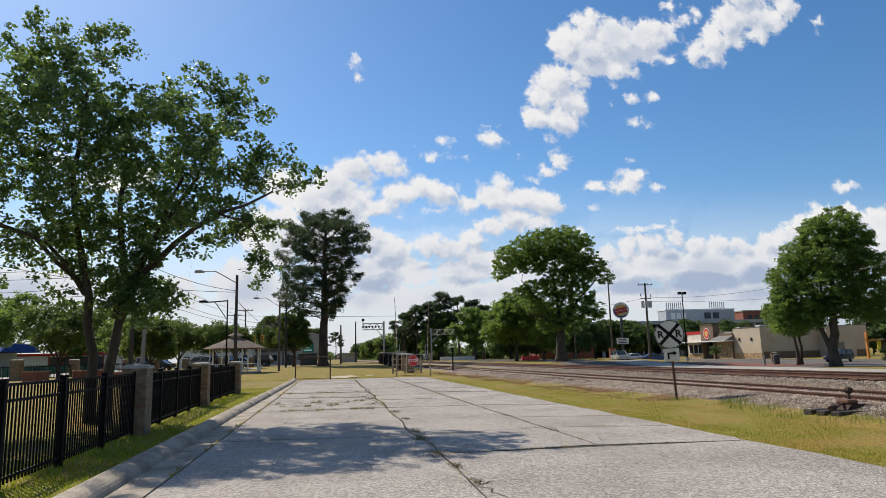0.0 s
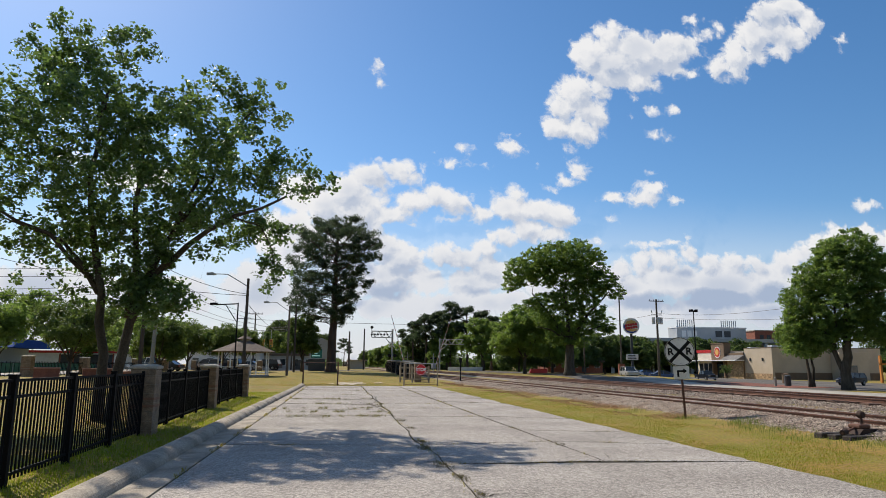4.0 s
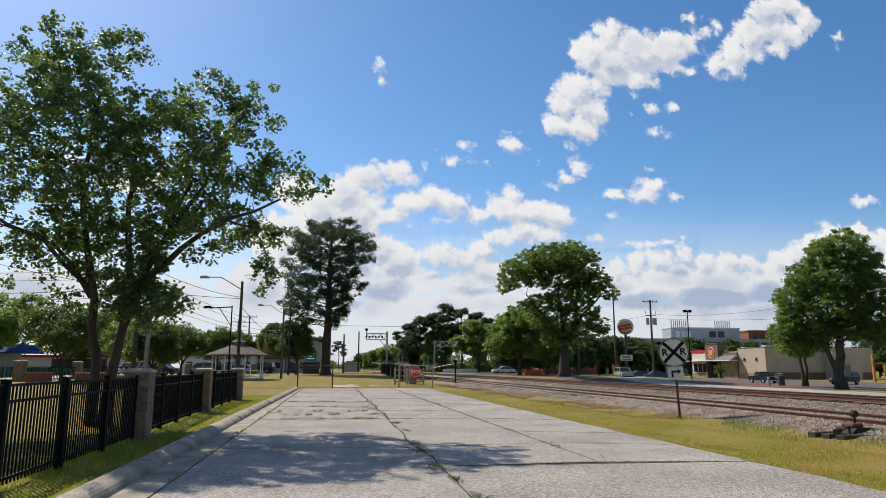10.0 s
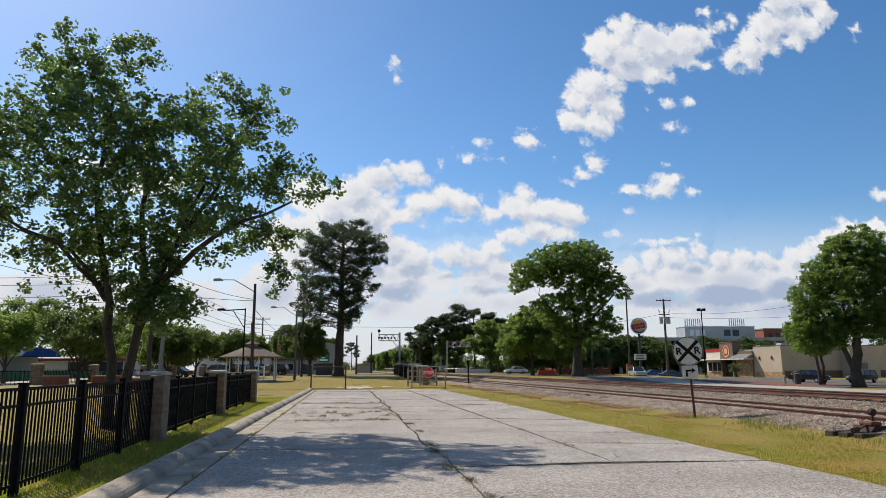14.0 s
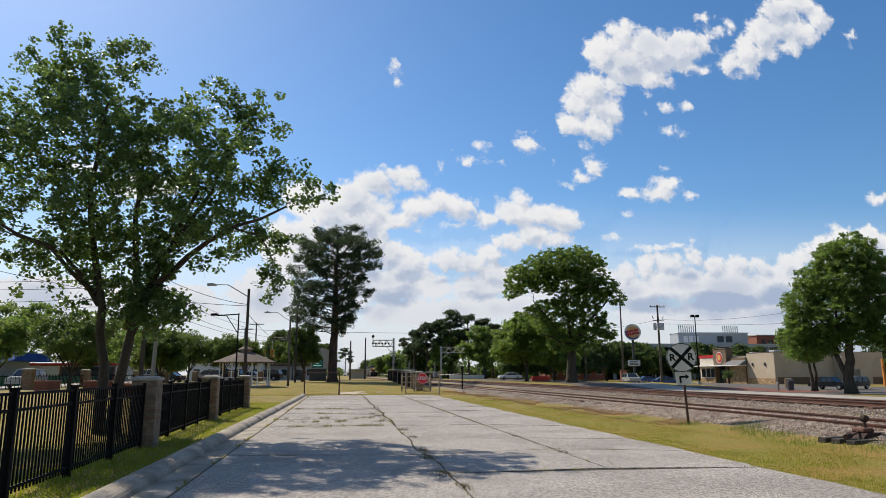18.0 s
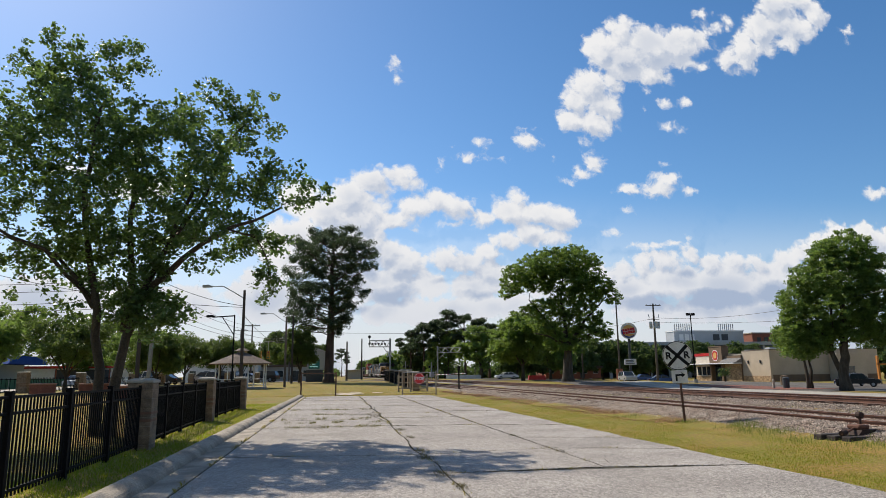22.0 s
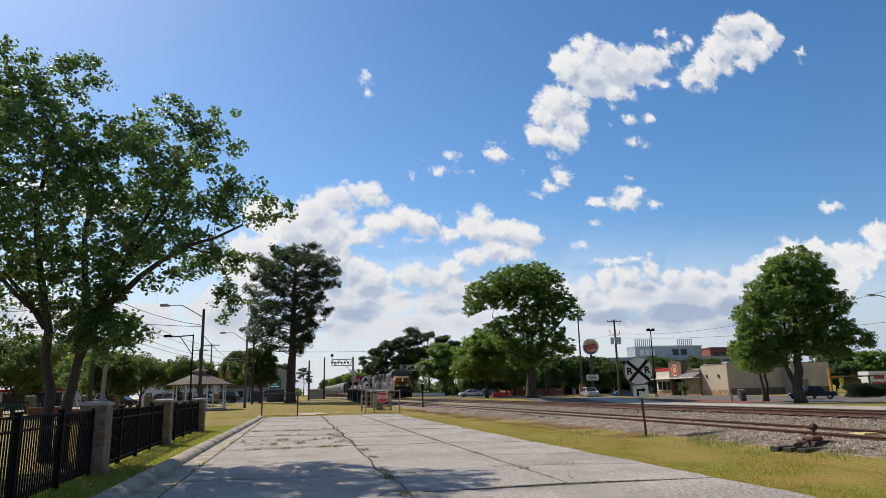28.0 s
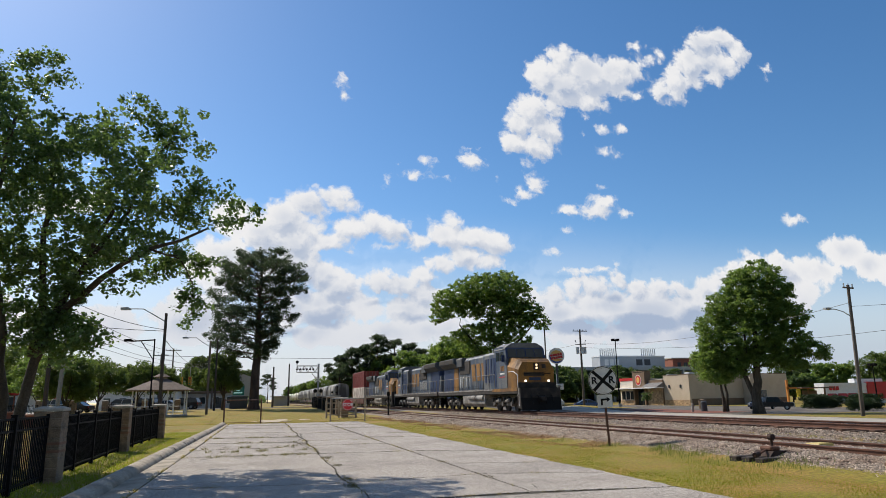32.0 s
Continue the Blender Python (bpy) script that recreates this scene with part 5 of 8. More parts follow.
RAWWOOD = mat("weathered_board", (0.36, 0.29, 0.21), 0.9, 0, 0.2, 2, 30, 0.3, second=(0.25, 0.20, 0.15), streak=6)


def crossing_sign():
    """Round railway warning sign with a turn arrow plate under it, on a leaning post."""
    t = thing("railway_warning_sign", pose(10.70, 19.75, 0.02, 0, -2.2, -26), "round grey railway crossing sign and arrow plate on leaning post", "sign")
    part("post", box(-0.035, 0.035, -0.02, 0.03, -0.2, 2.45, bevel=0.006), POSTBROWN, t)
    s = part("disc", disc(0, 0.455, -0.034, -0.026, 48, 0, 2.05), SIGNWHITE, t, "round weathered white plate")
    part("rim", disc(0.425, 0.446, -0.038, -0.034, 48, 0, 2.05), SIGNBLACK, s)
    for a in (45, -45):
        bm = box(-0.425, 0.425, -0.0395, -0.0345, -0.05, 0.05)
        bm.transform(pose(0, 0, 2.05, 0, a, 0))
        part("cross_bar", bm, SIGNBLACK, s)
    for x in (-0.27, 0.27):
        lettering("letter", "R", 0.30, SIGNBLACK, s, pose(x, -0.036, 2.05, 90, 0, 0))
    for z in (2.42, 1.68):
        part("bolt", disc(0, 0.014, -0.046, -0.034, 8, 0, z), STEEL, s)
    p = part("arrow_plate", box(-0.235, 0.235, -0.034, -0.028, 1.20, 1.60, bevel=0.002), SIGNWHITE, t, "square plate with a bent arrow")
    bm = prism([(-0.13, 1.27), (-0.07, 1.27), (-0.07, 1.42), (0.06, 1.42), (0.06, 1.37), (0.17, 1.45), (0.06, 1.53), (0.06, 1.48), (-0.13, 1.48)], "y", -0.040, -0.0345)
    part("arrow", bm, SIGNBLACK, p)


crossing_sign()


def pipe_gate(x0, x1, mirror, label):
    t = thing("pipe_gate", pose(0, 52.75, 0), label, "gate", "gates")
    for x in (x0, x1):
        part("post", tube([(x, 0, -0.2), (x, 0, 1.82)], 0.055, 10), POSTBROWN if not mirror else RAWWOOD, t)
    part("top_bar", tube([(x0, 0, 1.72), (x1, 0, 1.72)], 0.03, 8), POSTBROWN if not mirror else STEEL, t)
    part("lower_bar", tube([(x0, 0, 0.10), (x1, 0, 0.10)], 0.014, 6), POSTBROWN, t)
    return t


pipe_gate(-2.60, 0.02, False, "thin brown pipe gate at the road's end")
pipe_gate(5.15, 7.80, True, "pale pipe gate beside the stop sign")
_s = thing("stop_sign", pose(6.46, 52.70, 0), "red octagonal stop sign hung on the gate", "sign")
_p = part("plate", disc(0, 0.45, -0.012, 0.0, 8, 0, 1.24, sides=8), SIGNRED, _s)
part("border", disc(0.395, 0.418, -0.018, -0.012, 8, 0, 1.24, sides=8), WHITE, _p)
lettering("word", "STOP", 0.34, WHITE, _p, pose(0, -0.014, 1.24, 90, 0, 0))
part("hanger", box(-0.03, 0.03, -0.002, 0.03, 0.8, 1.80), STEEL, _s)


def switch_stand():
    t = thing("switch_stand", pose(11.72, 13.85, 0.06, 0, 0, 8), "low rusty switch stand with a target beside the siding", "switch stand")
    for y0, y1 in ((-0.52, -0.27), (-0.13, 0.12), (0.24, 0.48)):
        part("timber", box(-0.85, 2.4, y0, y1, -0.08, 0.085, bevel=0.02), DARKTIMBER, t)
    part("base", prism([(-0.34, 0.085), (0.30, 0.085), (0.20, 0.20), (-0.20, 0.20)], "y", -0.26, 0.26), UNDER2, t)
    part("gear_box", box(-0.22, 0.10, -0.20, 0.14, 0.20, 0.30, bevel=0.03), RAIL, t, "rusty gear box")
    part("spindle", tube([(0.05, 0, 0.2), (0.05, 0, 0.46)], 0.03, 8), UNDER2, t)
    part("target", tube([(0.05, -0.07, 0.50), (0.05, -0.05, 0.50), (0.05, 0.05, 0.50), (0.05, 0.07, 0.50)], [0.06, 0.08, 0.08, 0.06], 12), UNDER2, t)
    part("lever", tube([(-0.1, 0.0, 0.24), (-0.50, -0.15, 0.17), (-0.74, -0.2, 0.12)], 0.026, 8), RAIL, t)
    part("weight", tube([(-0.74, -0.2, 0.13), (-0.60, -0.17, 0.16)], 0.065, 10), UNDER2, t)
    part("rod", tube([(0.1, 0.18, 0.13), (2.3, 0.18, 0.16)], 0.024, 6), UNDER2, t)
    part("rod", tube([(0.1, -0.2, 0.12), (2.3, -0.2, 0.15)], 0.020, 6), RAIL, t)


DARKTIMBER = mat("oily_timber", (0.030, 0.022, 0.018), 0.9, 0, 0.3, 4, 30, 0.5, second=(0.06, 0.045, 0.034))
UNDER2 = mat("rusted_iron", (0.060, 0.035, 0.026), 0.85, 0.2, 0.3, 5, 40, 0.3)
switch_stand()
_y = thing("rail_skid", pose(side_x(13.9), 13.9, 0.28, 0, 0, 3), "yellow painted steel cover between the siding rails", "cover")
part("plate", prism([(-0.30, 0), (0.30, 0), (0.20, 0.10), (-0.20, 0.10)], "y", -0.2, 0.2), mat("worn_yellow", (0.55, 0.42, 0.13), 0.6, 0, 0.2, 4, 30, 0.1), _y)
_b = thing("track_marker_post", pose(11.2, 61.3, 0.12), "slim black marker post beside the ballast", "post")
part("post", box(-0.06, 0.06, -0.05, 0.05, -0.1, 2.05, bevel=0.01), SIGNBLACK, _b)
part("head", box(-0.13, 0.13, -0.07, 0.07, 1.75, 2.15, bevel=0.02), SIGNBLACK, _b)


# ---- the block pillars and black panels along the railway, seen end on ----
def rail_side_fence():
    ys = (62.5, 67.5, 73, 79, 86, 94, 104)
    for i, y in enumerate(ys):
        build_pillar(pose(7.35 + 0.012 * (y - 62), y, ground_z(7.3, y)), 1.75, 0.62, "tan block pillar in the fence along the railway", "railway fence pillars")
    for a, b in zip(ys, ys[1:]):
        f = thing("picket_fence", pose(7.35, a + 0.3, ground_z(7.3, a)), "black metal fence panel along the railway", "fence", "railway fence panels")
        n = round((b - a - 0.6) / 0.16)
        for z in (0.2, 1.45):
            part("rail", box(-0.02, 0.02, 0, b - a - 0.6, z - 0.02, z + 0.02), BLACK, f)
        for k in range(1, n):
            put_part("picket", PICKET, f, pose(0, (b - a - 0.6) * k / n, 0.05) @ Matrix.Diagonal((1.3, 1.3, 1.15, 1)))
    g = thing("board_barrier", pose(0, 0, 0), "pale weathered three-rail board barrier", "barrier")
    for x in (5.6, 6.7, 8.2):
        part("post", box(x - 0.07, x + 0.07, 60.9, 61.1, 0, 1.55), RAWWOOD, g)
    for z in (0.35, 0.85, 1.35):
        part("board", box(5.6, 8.2, 60.84, 60.89, z - 0.055, z + 0.055), RAWWOOD, g)


rail_side_fence()
# bare sandy patch behind the gate
_bm = bmesh.new()
for _x, _y, _w, _l, _n in ((0.7, 55.6, 0.75, 2.2, 1), (1.2, 58.2, 0.9, 3.0, 2), (0.2, 59.0, 0.4, 1.0, 3), (1.9, 55.9, 0.35, 0.8, 4), (1.6, 61.5, 0.6, 1.2, 5), (3.4, 58.6, 0.45, 1.0, 6), (-0.4, 56.4, 0.25, 0.6, 7)):
    _ring = []
    for _k in range(28):
        _a = 6.28318 * _k / 28
        _r = 1 + 1.3 * noise.noise((math.cos(_a) * 1.8, math.sin(_a) * 1.8, _n * 3.7))
        _ring.append(_bm.verts.new((_x + _w * _r * math.cos(_a), _y + _l * _r * math.sin(_a), 0.035 + 0.004 * _n)))
    _bm.faces.new(_ring)
tagged(part("sand_patch", _bm, mat("pale_sand", (0.58, 0.48, 0.34), 0.95, 0, 0.35, 2, 30, 0.3)), "bare pale sand patch in the lawn", "sand", kind="structure")

# ---- the park and street past the fence ----
def street_lamp(m, h, arm, drop, label, pole_m, r=0.13, bracket=False, crossarm=False):
    t = thing("street_lamp", m, label, "street lamp", "street lamps")
    part("pole", tube([(0, 0, -0.3), (0, 0, h * 0.5), (0, 0, h)], [r, r * 0.85, r * 0.7], 10), pole_m, t)
    if bracket:
        part("arm", tube([(0, 0, h - 0.08), (arm, 0, h - 0.08 + drop)], 0.05, 6), pole_m, t)
        part("brace", tube([(0, 0, h - 1.6), (arm * 0.55, 0, h - 0.15 + drop * 0.5)], 0.035, 6), pole_m, t)
    elif crossarm:
        part("arm", tube([(0, 0, h + drop - 0.55), (arm * 0.35, 0, h + drop - 0.16), (arm * 0.7, 0, h + drop), (arm, 0, h + drop)], 0.04, 6), STEEL, t)
        part("crossarm", box(-0.55, 0.55, -0.06, 0.06, h - 0.3, h - 0.18), pole_m, t)
        for x in (-0.45, 0.0, 0.45):
            part("insulator", tube([(x, 0, h - 0.18), (x, 0, h + 0.12)], 0.06, 6), GREY, t)
    else:
        part("arm", tube([(0, 0, h - 0.6), (arm * 0.3, 0, h - 0.15), (arm * 0.6, 0, h + drop), (arm, 0, h + drop)], 0.035, 6), STEEL, t)
    part("lamp_head", prism([(arm - 0.45, h + drop - 0.10), (arm + 0.2, h + drop - 0.08), (arm + 0.2, h + drop), (arm, h + drop + 0.1), (arm - 0.45, h + drop + 0.06)], "y", -0.15, 0.15), STEEL if not bracket else pole_m, t)
    return t


street_lamp(pose(-6.7, 50, 0.1), 7.65, -2.5, 0.28, "dark street lamp pole with a curved arm", DARKPOLE)
street_lamp(pose(-8.05, 55, 0.2), 6.2, -1.7, -0.12, "black pole with a straight bracket arm", BLACK, 0.07, True)
street_lamp(pose(-5.75, 79, 0.25), 8.0, -2.5, 0.4, "leaning wooden lamp pole with a thin arm", WOODPOLE, 0.15)
street_lamp(pose(48.0, 45.6, -0.42, 0, 2.4, 0), 11.0, -2.3, -2.2, "tall wooden street pole with a lamp arm", WOODPOLE, 0.17, crossarm=True)


PALEGREY = mat("pale_enamel", (0.55, 0.57, 0.58), 0.5, 0, 0.08, 2, 20, 0.03)


def utility_pole(m, h, label, arms=1, material=None, cans=False, r=0.16):
    t = thing("utility_pole", m, label, "utility pole", "utility poles")
    part("pole", tube([(0, 0, -0.3), (0, 0, h * 0.5), (0, 0, h)], [r, r * 0.85, r * 0.65], 10), material or WOODPOLE, t)
    for k in range(arms):
        z = h - 0.35 - 1.0 * k
        part("crossarm", box(-1.25, 1.25, -0.06, 0.06, z, z + 0.12), material or WOODPOLE, t)
        for x in (-1.1, -0.45, 0.45, 1.1):
            part("insulator", tube([(x, 0, z + 0.12), (x, 0, z + 0.32)], 0.05, 6), GREY, t)
    if cans:
        for x in (-0.62, 0.62, 0.0):
            part("transformer", tube([(x, -0.1 - 0.35 * (x == 0), h - 3.9), (x, -0.1 - 0.35 * (x == 0), h - 2.85)], 0.27, 12), PALEGREY, t)
        part("lower_crossarm", box(-0.9, 0.9, -0.05, 0.05, h - 2.5, h - 2.4), WOODPOLE, t)
        for x in (-0.75, 0.75):
            part("cutout", tube([(x, 0, h - 2.2), (x * 1.2, 0, h - 1.7)], 0.06, 6), GREY, t)
    return t


utility_pole(pose(49.0, 97.7, -0.2), 12.3, "wooden utility pole with a crossarm and two transformers", 1, None, True, 0.2)
utility_pole(pose(47.4, 108, -0.1), 14.3, "tall grey utility pole behind the tree", 1, WOODPOLE)
utility_pole(pose(41.6, 110, 0.2), 11.5, "slim wooden pole on the far verge", 1, WOODPOLE, False, 0.13)
utility_pole(pose(-15.1, 55, 0.3), 9.5, "dark wooden pole among the park trees", 0, DARKPOLE)
utility_pole(pose(-13.0, 50, 0.2, 0, 1.5, 0), 9.5, "grey steel pole beside the park trees", 0, mat("grey_pole", (0.20, 0.20, 0.19), 0.7, 0, 0.2, 2, 20, 0.1, streak=6), False, 0.15)
utility_pole(pose(-6.0, 95, 0.45), 9.5, "dark pole beside the pine", 0, DARKPOLE)
utility_pole(pose(-17.2, 126, 0.5), 9.5, "far utility pole along the street", 1, WOODPOLE)
utility_pole(pose(-14.5, 120, 0.5), 10, "far utility pole near the traffic lights", 1, WOODPOLE)
utility_pole(pose(-7.9, 118, 0.5), 8, "far utility pole by the crossing street", 1, WOODPOLE)
utility_pole(pose(5.6, 150, 0.5), 9, "far wooden pole beside the track", 0, DARKPOLE, False, 0.2)
utility_pole(pose(1.9, 122, 0.5), 7, "grey pole behind the pine trunk", 0, WOODPOLE, False, 0.2)


def wire(a, b, sag, label="thin black sagging overhead wire"):
    a, b = Vector(a), Vector(b)
    pts = []
    for k in range(13):
        g = k / 12
        p = a.lerp(b, g)
        p.z -= sag * 4 * g * (1 - g)
        pts.append(p)
    r = 0.011 + 0.00014 * (a.y + b.y) / 2
    ob = part("overhead_wire", tube(pts, r, 4), WIRE)
    tagged(ob, label, "wire", "overhead wires")


for _z, _s in ((9.4, 0.6), (8.7, 0.5), (7.9, 0.7), (7.2, 0.5)):
    wire((-48, 58, _z), (-15.1, 55, _z - 0.2), _s)
    wire((-15.1, 55, _z - 0.2), (-14.5, 120, _z + 0.6), _s)
wire((-13, 50, 8.6), (-6.7, 50, 6.6), 0.3)
wire((-30, 48, 10.5), (-6.7, 50, 6.5), 0.9)
wire((-6.75, 50, 6.0), (-7.9, 118, 8), 1.4)
wire((-17.2, 126, 9.4), (-7.9, 118, 8), 0.6)
wire((-17, 118, 9.2), (41.6, 124, 9.6), 0.5)
wire((41.6, 124, 9.6), (49.0, 97.7, 9.8), 0.5)
wire((49.0, 97.7, 9.9), (48.2, 45.6, 9.0), 1.3)
wire((48.2, 45.6, 8.7), (56, 5, 9), 0.9)
wire((49.0, 97.7, 9.2), (62, 40, 8.0), 1.2)


def gazebo():
    t = thing("gazebo", pose(-10.3, 77, 0.30), "open park gazebo with a brown shingled roof", "gazebo")
    n = 8
    part("floor", tube([(0, 0, -0.3), (0, 0, 0.08)], 3.0, n), CONCRETE, t)
    bm = tube([(0, 0, 2.55), (0, 0, 2.62), (0, 0, 3.75)], [3.55, 3.6, 0.75], n)
    part("lower_roof", bm, SHINGLE, t)
    part("cupola", tube([(0, 0, 3.7), (0, 0, 4.0)], 0.6, n), RAWWOOD, t)
    part("upper_roof", tube([(0, 0, 4.0), (0, 0, 4.45)], [0.95, 0.05], n), SHINGLE, t)
    for k in range(n):
        a = 6.28318 * (k + 0.5) / n
        x, y = 2.75 * math.cos(a), 2.75 * math.sin(a)
        part("post", tube([(x, y, 0), (x, y, 2.6)], 0.08, 6), WHITE, t)
        b = 6.28318 * (k + 1.5) / n
        if k % 4 != 2:
            x2, y2 = 2.75 * math.cos(b), 2.75 * math.sin(b)
            for z in (0.35, 0.95):
                part("handrail", tube([(x, y, z), (x2, y2, z)], 0.035, 4), WHITE, t)


gazebo()


def planter(m, w, h, label):
    t = thing("brick_planter", m, label, "planter", "brick planters")
    part("plinth", box(-w / 2 - 0.06, w / 2 + 0.06, -0.6, 0.6, -0.3, 0.08, bevel=0.02), BRICK, t)
    part("wall", box(-w / 2, w / 2, -0.54, 0.54, 0.08, h - 0.1, bevel=0.015), BRICK, t)
    part("coping", box(-w / 2 - 0.05, w / 2 + 0.05, -0.59, 0.59, h - 0.1, h, bevel=0.02), PINKBRICK, t)


PINKBRICK = mat("pale_brick", (0.38, 0.20, 0.14), 0.9, 0, 0.15, 2, 20, 0.2)
planter(pose(-21.7, 55, 0.35, 0, 0, 20), 1.7, 0.85, "low red brick planter on the lawn")
planter(pose(-21.0, 62, 0.36, 0, 0, 20), 1.2, 0.75, "small red brick planter on the lawn")
planter(pose(-20.0, 63, 0.36, 0, 0, 20), 1.1, 0.75, "small red brick planter beside a tree")
planter(pose(-14.6, 52, 0.3, 0, 0, 20), 1.7, 0.7, "low brick planter near the poles")
for _x, _y in ((-25.2, 60), (-25.0, 72), (-23.5, 84), (-22.9, 95), (-22.2, 110), (-16.5, 108), (-12.0, 108)):
    build_pillar(pose(_x, _y, 0.36), 1.75, 0.75, "grey block pillar of the park fence", "park fence pillars")


def park_fence(a, b):
    a, b = Vector(a), Vector(b)
    ln = (b - a).length
    f = thing("picket_fence", Matrix.Translation(a) @ pose(0, 0, 0, 0, 0, -math.degrees(math.atan2(b.x - a.x, b.y - a.y))), "dark metal park fence panel", "fence", "park fence panels")
    for z in (0.15, 1.15):
        part("rail", box(-0.03, 0.03, 0, ln, z - 0.03, z + 0.03), BLACK, f)
    n = int(ln / 0.3)
    for k in range(n + 1):
        put_part("picket", PICKET, f, pose(0, ln * k / n, 0) @ Matrix.Diagonal((1.6, 1.6, 0.95, 1)))


park_fence((-38, 52, 0.36), (-25.2, 60, 0.36))
park_fence((-25.2, 60, 0.36), (-25.0, 72, 0.36))
park_fence((-25, 72, 0.36), (-23.5, 84, 0.36))
park_fence((-23.5, 84, 0.36), (-22.9, 95, 0.36))
park_fence((-22.2, 110, 0.4), (-12.0, 108, 0.45))


def house(name, x0, x1, y0, y1, h, wall_m, label, roof_m=None, stripe=None, windows=0, rise=0.4, door=True, category="building"):
    t = thing(name, pose(0, 0, 0), label, category)
    zb = 0.1
    part("wall", box(x0, x1, y0, y1, zb, h), wall_m, t)
    r = part("roof", box(x0 - 0.4, x1 + 0.4, y0 - 0.5, y1 + 0.4, h, h + rise, bevel=0.05), roof_m or DARKGREY, t)
    if stripe:
        part("fascia_stripe", box(x0 - 0.42, x1 + 0.42, y0 - 0.53, y0 - 0.5, h + 0.02, h + rise - 0.02), stripe, t)
    for k in range(windows):
        xa = x0 + (x1 - x0) * (k + 0.3) / windows
        xb = xa + (x1 - x0) / windows * 0.42
        w = part("window", box(xa - 0.06, xb + 0.06, y0 - 0.05, y0 + 0.02, 1.3, 2.6, bevel=0.01), WHITE, t)
        part("pane", box(xa, xb, y0 - 0.065, y0 - 0.05, 1.36, 2.54), GLASS, w)
    if door:
        xa = x0 + (x1 - x0) * 0.62
        part("door", box(xa, xa + 1.1, y0 - 0.06, y0, 0.3, 2.4), DARKGREY, t)
    return t


GREENBAND = mat("green_screen", (0.02, 0.11, 0.06), 0.8, 0, 0.2, 1, 20, 0.1)
_h = house("car_wash", -68.2, -40.8, 87.5, 97, 3.45, GREY, "grey building under a broad blue metal roof", BLUEROOF, None, 3, 0.25, False)
part("sloped_roof", prism([(86.4, 3.3), (88.6, 4.3), (96.5, 4.3), (97.8, 3.3)], "x", -69.2, -38.2), BLUEROOF, _h, "sloped blue metal roof")
for _k in range(42):
    part("roof_seam", prism([(86.4, 3.31), (88.6, 4.31), (88.6, 4.37), (86.4, 3.37)], "x", -68.8 + 0.72 * _k, -68.74 + 0.72 * _k), BLUEROOF, _h)
_s = house("shop", -58, -37.3, 121.5, 132, 3.15, WHITE, "low white shop with a red fascia stripe", None, RED, 2)
# the storefront is a flat dark panel just proud of the wall
part("storefront", box(-46.3, -37.6, 121.40, 121.5, 0.3, 2.9), DARKGREY, _s, "flat dark grey storefront")
for _k in range(5):
    part("storefront_post", box(-46.2 + 2.1 * _k, -46.0 + 2.1 * _k, 121.3, 121.4, 0.2, 3.1), BRICK, _s)
house("red_shop", -48, -36, 150, 160, 4.2, BRICK, "low brick shop with a red fascia stripe", None, RED, 4)
house("white_store", -26.5, -14, 126, 136, 3.6, WHITE, "low white store at the back of the parking lot", DARKGREY, None, 5)
house("grey_store", -14, -4.5, 132, 142, 3.2, GREY, "low grey store past the crossing street", SHINGLE, None, 4)
house("far_house", 2.5, 6.5, 165, 172, 2.6, CONCRETE, "pale far shed beside the railway", CONCRETE, None, 0, 0.2, False)
_w = thing("green_fence_screen", pose(0, 0, 0), "dark green fabric fence screen along the street", "screen")
part("screen", box(-36.1, -36, 62, 108, 0.2, 1.5), GREENBAND, _w)
for _k in range(12):
    part("post", tube([(-35.95, 62 + 4 * _k, 0.1), (-35.95, 62 + 4 * _k, 1.6)], 0.04, 6), STEEL, _w)


def sheet(name, x0, x1, y0, y1, z, material, label, category, lift=0.0, nx=1, ny=1):
    vs, fs = [], []
    for j in range(ny + 1):
        for i in range(nx + 1):
            x, y = x0 + (x1 - x0) * i / nx, y0 + (y1 - y0) * j / ny
            vs.append((x, y, (ground_z(x, y) if z is None else z) + lift))
    for j in range(ny):
        for i in range(nx):
            a = j * (nx + 1) + i
            fs.append((a, a + 1, a + nx + 2, a + nx + 1))
    return tagged(part(name, joined(name, vs, fs), material), label, category, kind="structure")


sheet("side_street", -34, -27, -40, 300, None, CONCRETE, "pale street past the park fence", "road", 0.03, 4, 60)
sheet("store_parking_lot", -25, -6, 109, 125, None, ASPHALT, "asphalt parking lot by the stores", "parking lot", 0.04, 4, 4)
sheet("crossing_street", -5, 60, 112, 120, None, ASPHALT, "street that crosses the railway ahead", "road", 0.05, 40, 3)

# ---- message board, traffic lights, crossing signals ----
_m = thing("message_board", pose(-3.5, 112.5, 0.55), "grey monument with a lit electronic message screen", "sign")
part("base", box(-1.3, 1.4, -0.3, 0.5, -0.2, 1.9, bevel=0.03), DARKGREY, _m)
part("frame", box(-1.15, 1.7, -0.2, 0.4, 1.9, 4.9, bevel=0.04), GREY, _m)
part("gable", prism([(-1.3, 4.9), (1.85, 4.9), (0.25, 5.5)], "y", -0.25, 0.45), GREY, _m)
part("screen", box(-0.92, 0.85, -0.24, -0.2, 2.1, 3.6), glow_mat("screen_teal", (0.004, 0.045, 0.040), 0.6), _m, "lit teal screen")
for _z, _w in ((3.25, 1.2), (2.85, 0.9), (2.45, 1.3)):
    part("screen_line", box(-0.75, -0.75 + _w, -0.252, -0.24, _z - 0.09, _z + 0.09), glow_mat("screen_pale", (0.30, 0.50, 0.48), 0.5), _m, "pale line on the screen")


